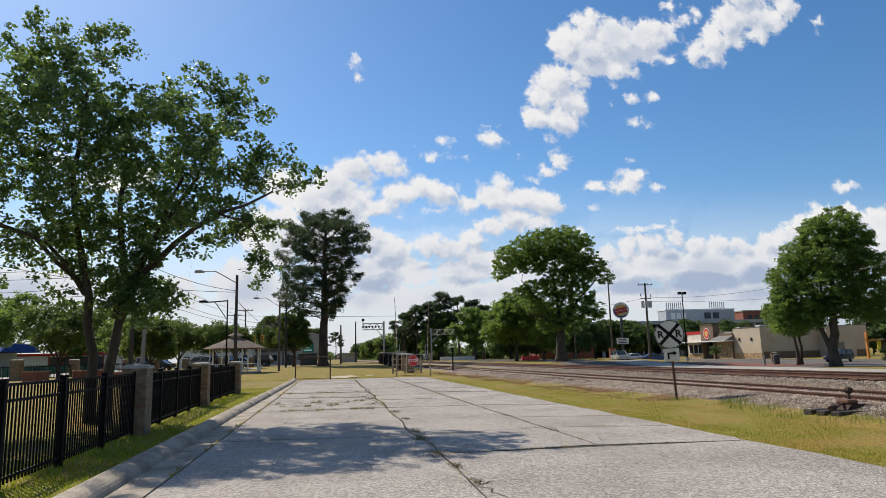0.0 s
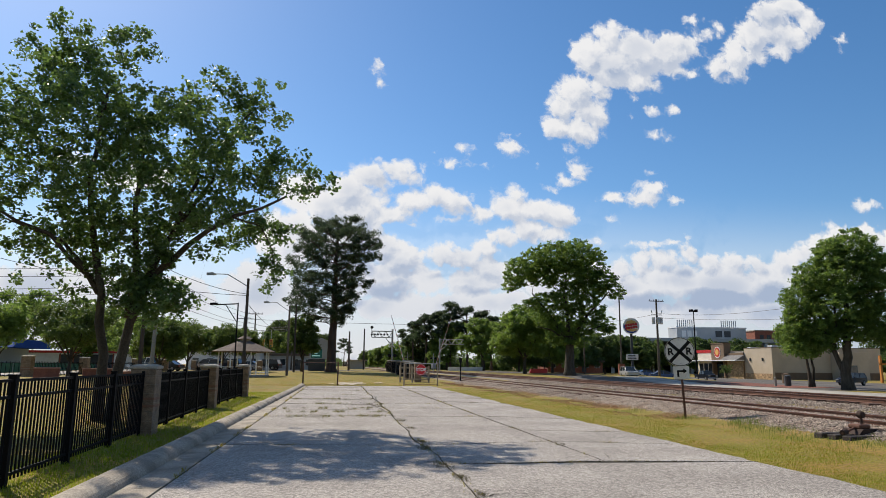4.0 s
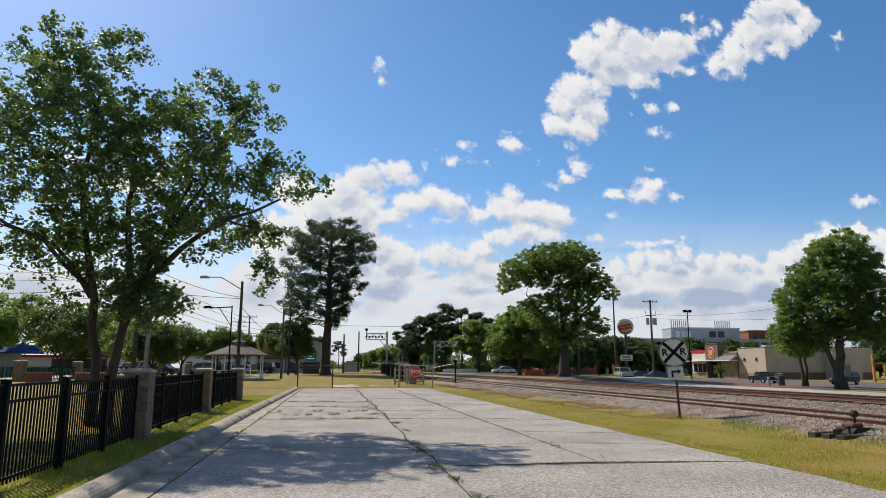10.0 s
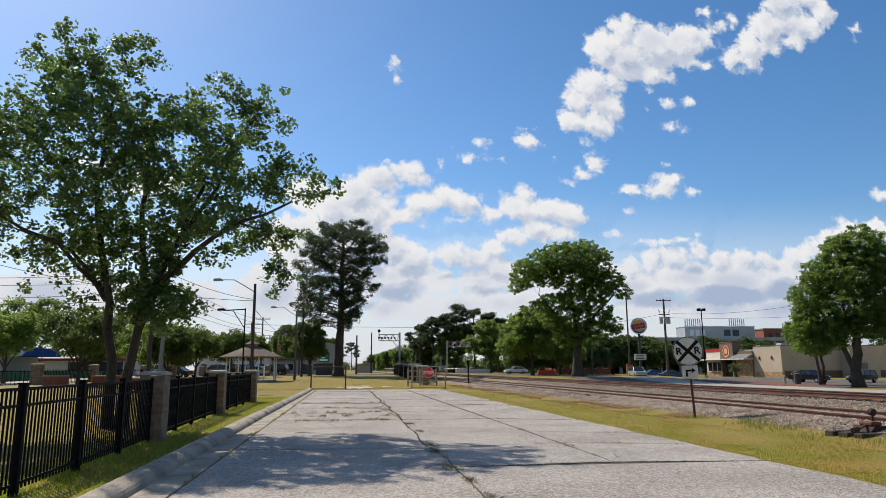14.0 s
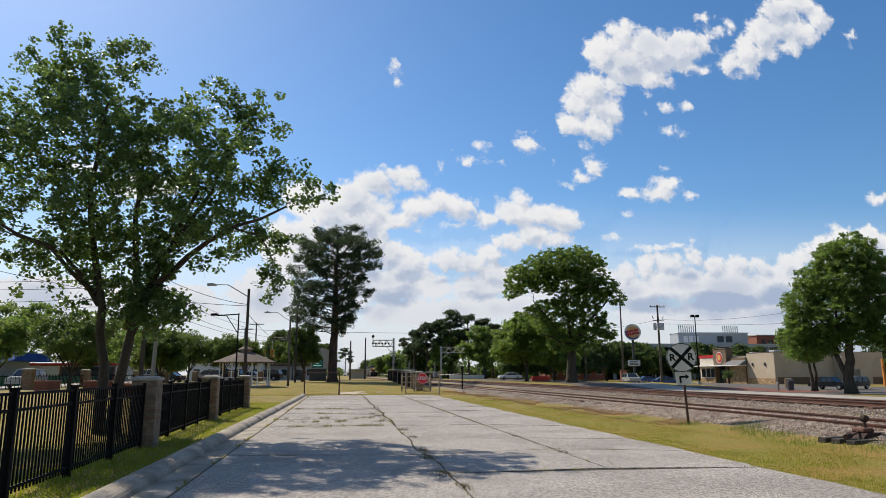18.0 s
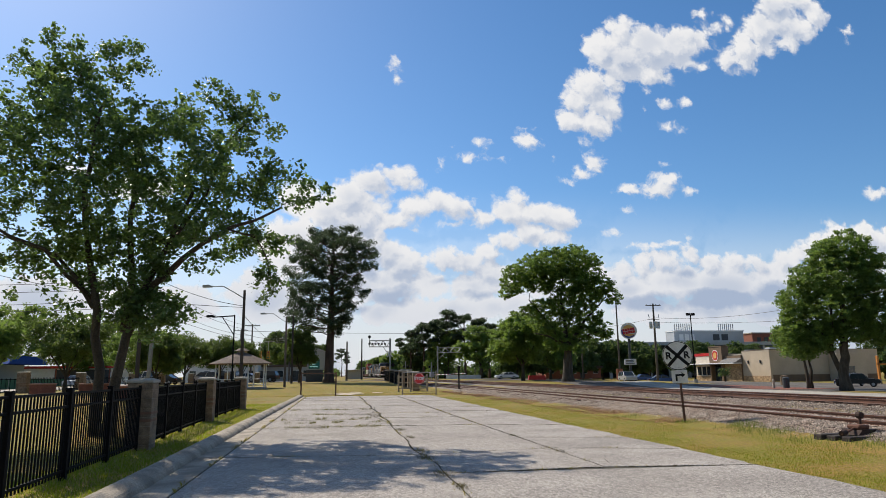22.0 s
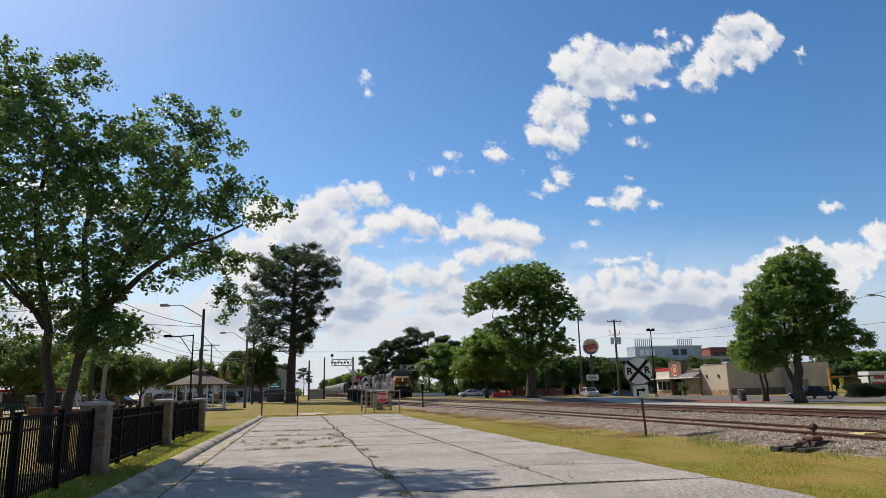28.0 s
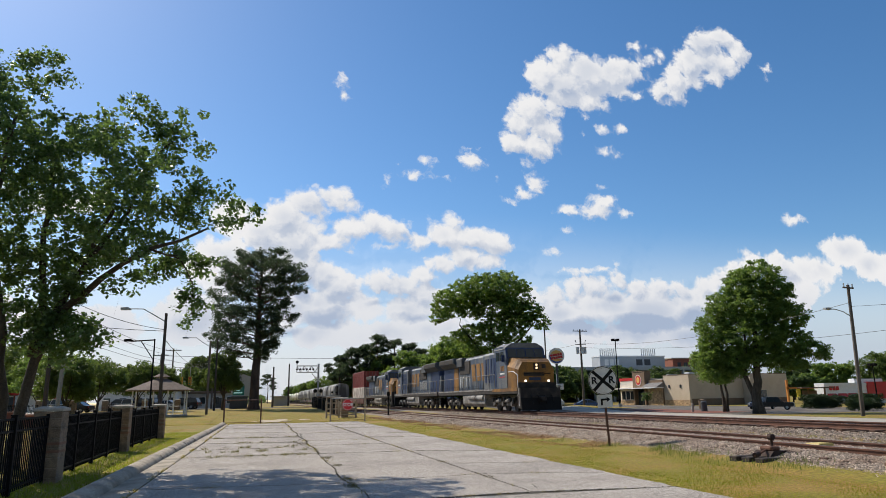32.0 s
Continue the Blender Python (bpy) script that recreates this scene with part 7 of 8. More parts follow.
def build_car(kind, paint, label, m, category="car", size=1.0):
    """A vehicle that points along +y."""
    t = thing(kind, m, label, category, "vehicles")
    if kind == "pickup_truck":
        L_, W, low = 5.4, 0.96, [(-2.7, 0.45), (2.62, 0.45), (2.7, 0.85), (2.6, 1.05), (1.15, 1.12), (-2.7, 1.12)]
        cab = [(1.2, 1.10), (0.55, 1.78), (-0.75, 1.80), (-0.95, 1.10)]
        axle = (-1.65, 1.75)
        wr = 1.12
    elif kind == "suv":
        L_, W, low = 4.7, 0.93, [(-2.35, 0.40), (2.28, 0.40), (2.35, 0.75), (2.25, 0.98), (1.1, 1.05), (-2.35, 1.05)]
        cab = [(1.2, 1.03), (0.4, 1.68), (-2.0, 1.70), (-2.3, 1.03)]
        axle = (-1.4, 1.4)
        wr = 1.05
    else:
        L_, W, low = 4.7, 0.90, [(-2.35, 0.35), (2.28, 0.35), (2.35, 0.62), (2.2, 0.82), (1.1, 0.92), (-1.6, 0.95), (-2.35, 0.88)]
        cab = [(1.15, 0.90), (0.35, 1.40), (-0.95, 1.42), (-1.75, 0.93)]
        axle = (-1.38, 1.38)
        wr = 0.95
    bm = prism(low, "x", -W, W)
    bmesh.ops.bevel(bm, geom=[e for e in bm.edges], offset=0.05, segments=2, affect="EDGES")
    body = part("body", bm, paint, t, smooth=False)
    # tapering cabin: glass house with a painted roof and posts
    bm = bmesh.new()
    lo = [bm.verts.new((s * (W - (0.05 if z < cab[0][1] + 0.05 else 0.2)), y, z)) for s in (-1, 1) for y, z in cab]
    n = len(cab)
    for k in range(n):
        j = (k + 1) % n
        bm.faces.new((lo[k], lo[j], lo[n + j], lo[n + k]))
    bm.faces.new(lo[:n][::-1])
    bm.faces.new(lo[n:])
    bmesh.ops.recalc_face_normals(bm, faces=bm.faces)
    part("cabin_glass", bm, GLASS, body)
    ry = (cab[1][0], cab[2][0])
    part("roof", box(-W + 0.18, W - 0.18, ry[1], ry[0], cab[1][1] - 0.02, cab[1][1] + 0.05, bevel=0.02), paint, body)
    for s in (-1, 1):
        for a, b in ((cab[0], cab[1]), (cab[3], cab[2]), (((cab[0][0] + cab[3][0]) / 2, cab[0][1]), ((cab[1][0] + cab[2][0]) / 2, cab[1][1]))):
            part("pillar", tube([(s * (W - 0.04), a[0], a[1]), (s * (W - 0.19), b[0], b[1])], 0.045, 5), paint, body)
        part("mirror", box(s * W, s * (W + 0.16), cab[0][0] - 0.3, cab[0][0] - 0.15, cab[0][1], cab[0][1] + 0.16, bevel=0.02), paint, body)
        part("headlight", box(s * (W - 0.42), s * (W - 0.05), low[2][0] - 0.06, low[2][0] + 0.012, low[2][1] - 0.05, low[2][1] + 0.12), HEAD, body)
        part("tail_light", box(s * (W - 0.28), s * (W - 0.02), low[0][0] - 0.012, low[0][0] + 0.05, low[-1][1] - 0.28, low[-1][1] - 0.06), TAIL, body)
        for y in axle:
            w = put_part("wheel", TYRE, t, pose(s * (W - 0.1), y, 0.34 * (1.1 if kind != "sedan" else 1)) @ Matrix.Scale(1.1 if kind != "sedan" else 1, 4))
            put_part("rim", RIM, w, pose(0, 0, 0))
    part("front_bumper", box(-W + 0.05, W - 0.05, low[2][0] - 0.05, low[2][0] + 0.06, 0.38, 0.58, bevel=0.03), CHROME if kind == "pickup_truck" else paint, body)
    part("rear_bumper", box(-W + 0.05, W - 0.05, low[0][0] - 0.08, low[0][0] + 0.05, 0.42, 0.62, bevel=0.03), CHROME if kind == "pickup_truck" else paint, body)
    if kind == "pickup_truck":
        part("bed_floor", box(-W + 0.1, W - 0.1, -2.6, -1.0, 1.121, 1.126), UNDER2, body)
    if size != 1.0:
        big = Matrix.Scale(size, 4)
        for ob in t.children_recursive:
            if ob.data is TYRE:
                ob.matrix_basis = big @ ob.matrix_basis
            elif ob.data is not RIM:
                ob.data.transform(big)
    return t


def paint_mat(name, c, metal=0.3):
    return mat(name, c, 0.28, metal, 0.04, 1, 8, 0)


P_SILVER, P_WHITE, P_BLACK = paint_mat("silver_paint", (0.45, 0.46, 0.47)), paint_mat("car_white", (0.70, 0.70, 0.69), 0), paint_mat("black_paint", (0.012, 0.014, 0.018))
P_BLUE, P_DARK, P_RED = paint_mat("blue_car_paint", (0.05, 0.10, 0.24)), paint_mat("dark_blue_paint", (0.015, 0.022, 0.045)), paint_mat("red_car_paint", (0.40, 0.02, 0.015), 0)
PICKUP = build_car("pickup_truck", P_BLACK, "black pickup truck rolling through the parking lot", pose(56.6, 110.4, -0.415, 0, 0, 200), "pickup truck", 0.84)
SEDAN = build_car("sedan", P_WHITE, "white sedan on the street beyond the tracks", pose(35, 136.9, 0.3))
BLUECAR = build_car("sedan", P_BLUE, "blue sedan on the street beyond the tracks", pose(36.1, 70.9, 0.3))
build_car("suv", P_DARK, "dark blue car parked behind the kerbside tree", pose(62.5, 74.5, -0.415, 0, 0, 112), "car", 0.88)
build_car("suv", P_SILVER, "silver car parked by the pole sign", pose(43.5, 96.5, 0.05, 0, 0, 172), "car", 0.92)
build_car("sedan", P_BLUE, "dark blue car parked near the utility pole", pose(54.5, 107, -0.415, 0, 0, 255))
build_car("sedan", P_DARK, "dark car parked at the red restaurant", pose(92, 92, -0.44, 0, 0, 60))
build_car("suv", P_BLACK, "black car parked behind the hedges", pose(84, 80, -0.44, 0, 0, 80))
for _x, _y, _k, _p, _l in ((-20.5, 111.5, "suv", P_SILVER, "silver car parked in the store lot"), (-17.5, 112, "suv", P_DARK, "dark car parked in the store lot"),
                           (-14.3, 112, "sedan", P_SILVER, "silver sedan parked near the gazebo"), (-11.5, 112.5, "suv", P_BLACK, "black car parked near the gazebo"),
                           (-23.5, 98, "sedan", P_BLACK, "black car parked by the brick shop"), (-26, 99, "pickup_truck", P_WHITE, "white pickup parked by the shop")):
    build_car(_k, _p, _l, pose(_x, _y, ground_z(_x, _y) + (0.05 if _y > 110 else 0.0), 0, 0, 75))
PASSING = [build_car("suv", P_SILVER, "silver car passing on the street past the park", pose(-6, 78, 0.42, 0, 0, 90)),
           build_car("suv", P_WHITE, "white off-road car passing behind the park fence", pose(-15, 79, 0.42, 0, 0, 90)),
           build_car("sedan", P_DARK, "dark sedan passing behind the park fence", pose(-15, 78, 0.42, 0, 0, 90)),
           build_car("sedan", P_SILVER, "silver sedan passing behind the park fence", pose(-15, 77.5, 0.42, 0, 0, 90))]
_r = thing("red_barrier", pose(34.6, 113.8, 0.4), "red plastic road barrier beside the street", "barrier")
part("shell", prism([(-1.6, 0), (1.6, 0), (1.45, 0.75), (-1.45, 0.75)], "y", -0.25, 0.25), RED, _r)
_r = thing("white_barrier", pose(33.0, 165, 0.35), "long low white barrier wall along the street", "barrier")
part("wall", box(-6, 3, -0.2, 0.2, -0.1, 0.9, bevel=0.05), WHITE, _r)
house("brick_house", 50, 64, 157, 165, 2.7, BRICK, "brick house with a brown roof among trees", SHINGLE, None, 5)
_p = thing("brick_gatepost", pose(46.5, 106, 0), "round brick gatepost in the verge", "gatepost")
part("shaft", tube([(0, 0, -0.3), (0, 0, 2.1)], 0.55, 14), BRICK, _p)

# ---- more trees ----
def small_tree(x, y, h, w, leaf_m, label, seed, leaf=0.22, clusters=130, per=75, name="tree", base=0.35, group="park trees", z=None):
    rs = random.Random(seed)
    zc = h * (base + 1) / 2
    lobes = [((0, 0, zc), (w * 0.36, w * 0.36, h * (1 - base) * 0.45))]
    for k in range(7):
        a = k * 2.4 + rs.uniform(0, 0.6)
        r = w * rs.uniform(0.20, 0.34)
        lobes.append(((r * math.cos(a), r * math.sin(a), h * rs.uniform(base + 0.08, 0.88)), (w * rs.uniform(0.15, 0.24), w * rs.uniform(0.15, 0.24), h * rs.uniform(0.10, 0.17))))
    limbs = [([(0, 0, -0.2), (0.05, 0, h * 0.25), (0, 0.05, h * 0.7)], 0.024 * h, 0.008 * h)]
    for k in range(4):
        a = k * 1.6 + rs.uniform(0, 0.8)
        limbs.append(([(0, 0, h * 0.2), (w * 0.15 * math.cos(a), w * 0.15 * math.sin(a), h * 0.45), (w * 0.3 * math.cos(a), w * 0.3 * math.sin(a), h * 0.68)], 0.012 * h, 0.004 * h))
    return grow_tree(pose(x, y, ground_z(x, y) if z is None else z), limbs, lobes, int(clusters * 3.2), int(per * 0.56), leaf, leaf_m, BARK, label, seed, (0.03 * w + 0.12, 0.075 * w + 0.14), 0.02, "tree", name=name, group=group, gaps=0.22 * w, stray=0.2, shell=0.3)


for _i, (_x, _y, _h, _w, _m) in enumerate(((-22.0, 60, 6.4, 7.5, LEAF_C), (-16.5, 66, 5.8, 5.5, LEAF_C), (-18.6, 88, 6.6, 7.0, LEAF_C), (-15.2, 93, 6.6, 6.4, LEAF_C), (-13.0, 98, 6.0, 5.6, LEAF_C),
                                           (-25.5, 90, 7.0, 7.0, LEAF_B), (-30.5, 66, 6.5, 6.5, LEAF_B))):
    small_tree(_x, _y, _h, _w, _m, "small rounded park tree with several stems", 200 + _i)
small_tree(-5.2, 101, 8.5, 6.0, LEAF_C, "light green young tree under the pine", 220, 0.3)
for _i, (_x, _y, _h, _w, _m) in enumerate(((-50, 112, 12.5, 14, LEAF_B), (-62, 118, 12, 14, LEAF_D), (-40, 122, 10.5, 12, LEAF_B), (-32, 135, 10, 12, LEAF_B), (-23, 145, 9, 11, LEAF_D), (-10, 150, 9, 9, LEAF_C), (-15, 170, 12, 9, LEAF_D), (-6, 190, 10, 9, LEAF_D))):
    small_tree(_x, _y, _h, _w, _m, "full leafy tree near low shops", 240 + _i, 0.45, 150, 70, group="background trees", base=0.2)
small_tree(30.5, 108, 11.5, 12.5, LEAF_B, "light green tree beside the spreading tree", 260, 0.42, 240, 80, group="background trees", base=0.22)
small_tree(38.5, 118, 10, 11, LEAF_B, "light green tree behind the thick trunk", 261, 0.42, 170, 80, group="background trees", base=0.2)
for _i, (_x, _y, _h, _w, _m) in enumerate(((36, 165, 14, 13, LEAF_B), (29.5, 182, 14, 12, LEAF_B), (24, 205, 11, 12, LEAF_D), (20, 235, 9.5, 12, LEAF_B), (18.5, 265, 9, 12, LEAF_C), (17.5, 300, 8.5, 12, LEAF_B), (16, 345, 9, 13, LEAF_D), (41, 150, 11, 11, LEAF_D), (47, 150, 9.5, 10, LEAF_D),
                                           (53, 150, 10, 12, LEAF_D), (60, 160, 10.5, 13, LEAF_D), (69, 168, 10.5, 13, LEAF_D), (78, 172, 10.5, 13, LEAF_D), (88, 180, 10.5, 14, LEAF_D), (98, 180, 10.5, 14, LEAF_D), (110, 188, 11, 14, LEAF_D), (122, 190, 11, 14, LEAF_D))):
    small_tree(_x, _y, _h, _w, _m, "dense dark leafy tree past the railway", 280 + _i, 0.55, 150, 70, group="background trees", base=0.12)
for _i, (_x, _y, _h, _w, _m) in enumerate(((116, 128, 5.5, 8, LEAF_D), (128, 135, 6.5, 9, LEAF_B), (140, 140, 9.5, 11, LEAF_B), (155, 140, 12.5, 14, LEAF_C), (170, 140, 14, 15, LEAF_B), (150, 165, 13, 15, LEAF_D), (120, 155, 7.5, 10, LEAF_D))):
    small_tree(_x, _y, _h, _w, _m, "leafy tree standing past the restaurants", 310 + _i, 0.55, 130, 70, group="background trees", base=0.2)


def far_pine(x, y, h, w, seed):
    rnd = random.Random(seed)
    limbs = [([(0, 0, -0.3), (rnd.uniform(-0.4, 0.4), 0, h * 0.5), (rnd.uniform(-0.8, 0.8), 0, h * 0.96)], 0.36, 0.10)]
    lobes = []
    for k in range(13):
        z = h * (0.50 + 0.46 * k / 13)
        a = k * 2.4 + rnd.uniform(0, 1)
        l = w * 0.5 * (1.1 - 0.5 * k / 13) * rnd.uniform(0.5, 1.1)
        e = (math.cos(a) * l, math.sin(a) * l, z + 0.3)
        limbs.append(([(0, 0, z - 0.7), e], 0.09, 0.03))
        lobes.append((e, (w * 0.17, w * 0.17, h * 0.045)))
    lobes.append(((0, 0, h * 0.97), (w * 0.2, w * 0.2, h * 0.05)))
    grow_tree(pose(x, y, 0.3), limbs, lobes, 170, 60, 0.5, NEEDLE, PINE_BARK, "far dark pine with a flat open crown", seed, (0.6, 1.2), 0.05, "pine tree", 0.6, 0.1, aspect=0.3, name="pine_tree", group="far pines")


for _i, (_x, _y, _h, _w) in enumerate(((30.2, 181, 18.6, 9), (27.5, 186, 16.0, 9), (24.0, 186, 15, 9), (35.0, 181, 17.0, 10), (38.6, 178, 15.8, 9), (42.0, 182, 14.5, 9), (21.5, 195, 13.5, 8), (3.5, 420, 17, 10))):
    far_pine(_x, _y, _h, _w, 400 + _i)
# a low shrub by the restaurant door
_t = small_tree(73.0, 118.5, 2.9, 2.4, LEAF_D, "spindly young tree by the restaurant wall", 350, 0.16, 40, 30, group="lot trees", z=-0.45)


def woods_band(name, pts, h, seed, label, thick=1.3):
    """Far woods: one uneven belt of leaf clumps."""
    rs = np.random.RandomState(seed)
    cs, rad = [], []
    for (xa, ya), (xb, yb) in zip(pts, pts[1:]):
        ln = math.hypot(xb - xa, yb - ya)
        for _ in range(int(ln * thick)):
            g = rs.uniform()
            x, y = xa + (xb - xa) * g, ya + (yb - ya) * g
            top = h * (0.65 + 0.45 * noise.noise((x * 0.05, y * 0.05, seed)) + 0.2 * noise.noise((x * 0.2, y * 0.2, seed)))
            cs.append((x + rs.normal(0, 2), y + rs.normal(0, 2), rs.uniform(0.05, 1) * top))
            rad.append(rs.uniform(1.2, 2.4))
    ob = part(name, leaf_cloud(name, cs, rad, 36, 0.9, seed), LEAF_D)
    tagged(ob, label, "woods", kind="stuff")


woods_band("far_woods_left", [(-260, 190), (-120, 175), (-70, 170), (-30, 200), (-12, 260)], 13, 71, "belt of far dark green trees beyond the shops")
woods_band("far_woods_middle", [(-14, 330), (-4, 460), (0, 620)], 8, 72, "far trees closing the view down the line")
woods_band("far_woods_rail", [(20, 520), (22, 420), (25, 330), (28, 260)], 9, 75, "far trees along the right of way")
woods_band("low_growth", [(19, 215), (40, 205), (60, 205), (64, 206)], 5, 76, "low dark growth along the far street")
woods_band("street_thicket", [(25, 208), (34, 196), (46, 192), (66, 192)], 6.5, 77, "dark thicket behind the street trees", 5.0)
woods_band("far_woods_right", [(24, 260), (60, 260), (66, 262)], 12, 73, "dark far trees beyond the railway")
woods_band("far_woods_east", [(150, 215), (200, 190), (300, 180), (420, 120)], 15, 74, "belt of far trees behind the restaurants")

# ---- the freight train ----
BLUE = mat("faded_blue_paint", (0.050, 0.074, 0.115), 0.6, 0.1, 0.3, 0.9, 12, 0.05, second=(0.14, 0.145, 0.147), streak=3, cut=(0.46, 0.58))
ROOFGREY = mat("cab_roof_grey", (0.15, 0.155, 0.16), 0.6, 0.1, 0.25, 1, 14, 0.05, second=(0.09, 0.09, 0.09))
NAVY = mat("navy_paint", (0.012, 0.030, 0.090), 0.5, 0.1, 0.15, 1, 25, 0.05)
YELLOW = mat("loco_yellow", (0.27, 0.122, 0.013), 0.65, 0, 0.3, 1, 12, 0.05, second=(0.11, 0.054, 0.018), streak=3)
UNDER = mat("grimy_underframe", (0.020, 0.017, 0.015), 0.85, 0.1, 0.3, 2, 20, 0.2, second=(0.045, 0.036, 0.029))
TANKGREY = mat("fuel_tank_grey", (0.27, 0.255, 0.235), 0.75, 0.0, 0.25, 1.5, 20, 0.1, second=(0.13, 0.115, 0.10))
BOXRED = mat("container_red", (0.24, 0.035, 0.028), 0.6, 0, 0.15, 0.8, 20, 0.08)
BOXWHITE = mat("container_white", (0.74, 0.68, 0.60), 0.6, 0, 0.12, 0.8, 20, 0.08, second=(0.45, 0.36, 0.29))
HOPGREY = mat("hopper_grey", (0.30, 0.295, 0.28), 0.75, 0.0, 0.3, 0.7, 15, 0.08, second=(0.07, 0.066, 0.064), streak=4)
TANKPALE = mat("tank_car_pale", (0.52, 0.50, 0.42), 0.55, 0.1, 0.15, 0.7, 15, 0.05, second=(0.36, 0.33, 0.26), streak=4)
WELL = mat("well_car_brown", (0.16, 0.07, 0.05), 0.75, 0.1, 0.2, 1, 20, 0.1)
TRUCK = mat("truck_grime", (0.11, 0.10, 0.09), 0.8, 0.0, 0.3, 2, 20, 0.1, second=(0.05, 0.042, 0.036))
LAMP = glow_mat("headlight_lit", (1.0, 0.70, 0.38), 1.6)
LAMP_WHITE = glow_mat("ditch_light_lit", (1.0, 0.93, 0.75), 1.6)

WHEEL = bm_mesh("wheel", tube([(-0.07, 0, 0), (-0.06, 0, 0), (0.05, 0, 0), (0.07, 0, 0)], [0.40, 0.52, 0.52, 0.55], 18))
WHEEL.materials.append(UNDER)


def put(name, mesh, parent, m, label=""):
    ob = new(name, mesh)
    ob.parent = parent
    ob.matrix_basis = m
    if label:
        tagged(ob, label)
    return ob


def bogie(parent, y, axles, pitch):
    """A truck: side frames, springs, axle boxes and wheels."""
    half = (axles - 1) * pitch / 2
    for sx in (-1, 1):
        bm = prism([(y - half - 0.45, 0.62), (y - half - 0.3, 0.42), (y + half + 0.3, 0.42), (y + half + 0.45, 0.62), (y + half + 0.2, 0.95), (y - half - 0.2, 0.95)], "x", sx * 1.02 - 0.08, sx * 1.02 + 0.08)
        part("side_frame", bm, TRUCK, parent)
        for k in range(axles):
            ya = y - half + k * pitch
            put("wheel", WHEEL, parent, pose(sx * 0.77, ya, 0.53))
            part("axle_box", tube([(sx * 1.02, ya, 0.53), (sx * 1.26, ya, 0.53)], 0.17, 12), TRUCK, parent)
            for d in (-0.32, 0.32):
                part("spring", tube([(sx * 1.16, ya + d, 0.5), (sx * 1.16, ya + d, 0.95)], 0.09, 8), UNDER, parent)
        for k in range(axles - 1):
            yb = y - half + (k + 0.5) * pitch
            part("brake_cylinder", tube([(sx * 1.2, yb - 0.3, 0.78), (sx * 1.2, yb + 0.3, 0.70)], 0.12, 8), TANKGREY, parent)


def rounded_hood(x, z0, z1, c):
    return [(-x, z0), (x, z0), (x, z1 - c), (x - c, z1), (-x + c, z1), (-x, z1 - c)]


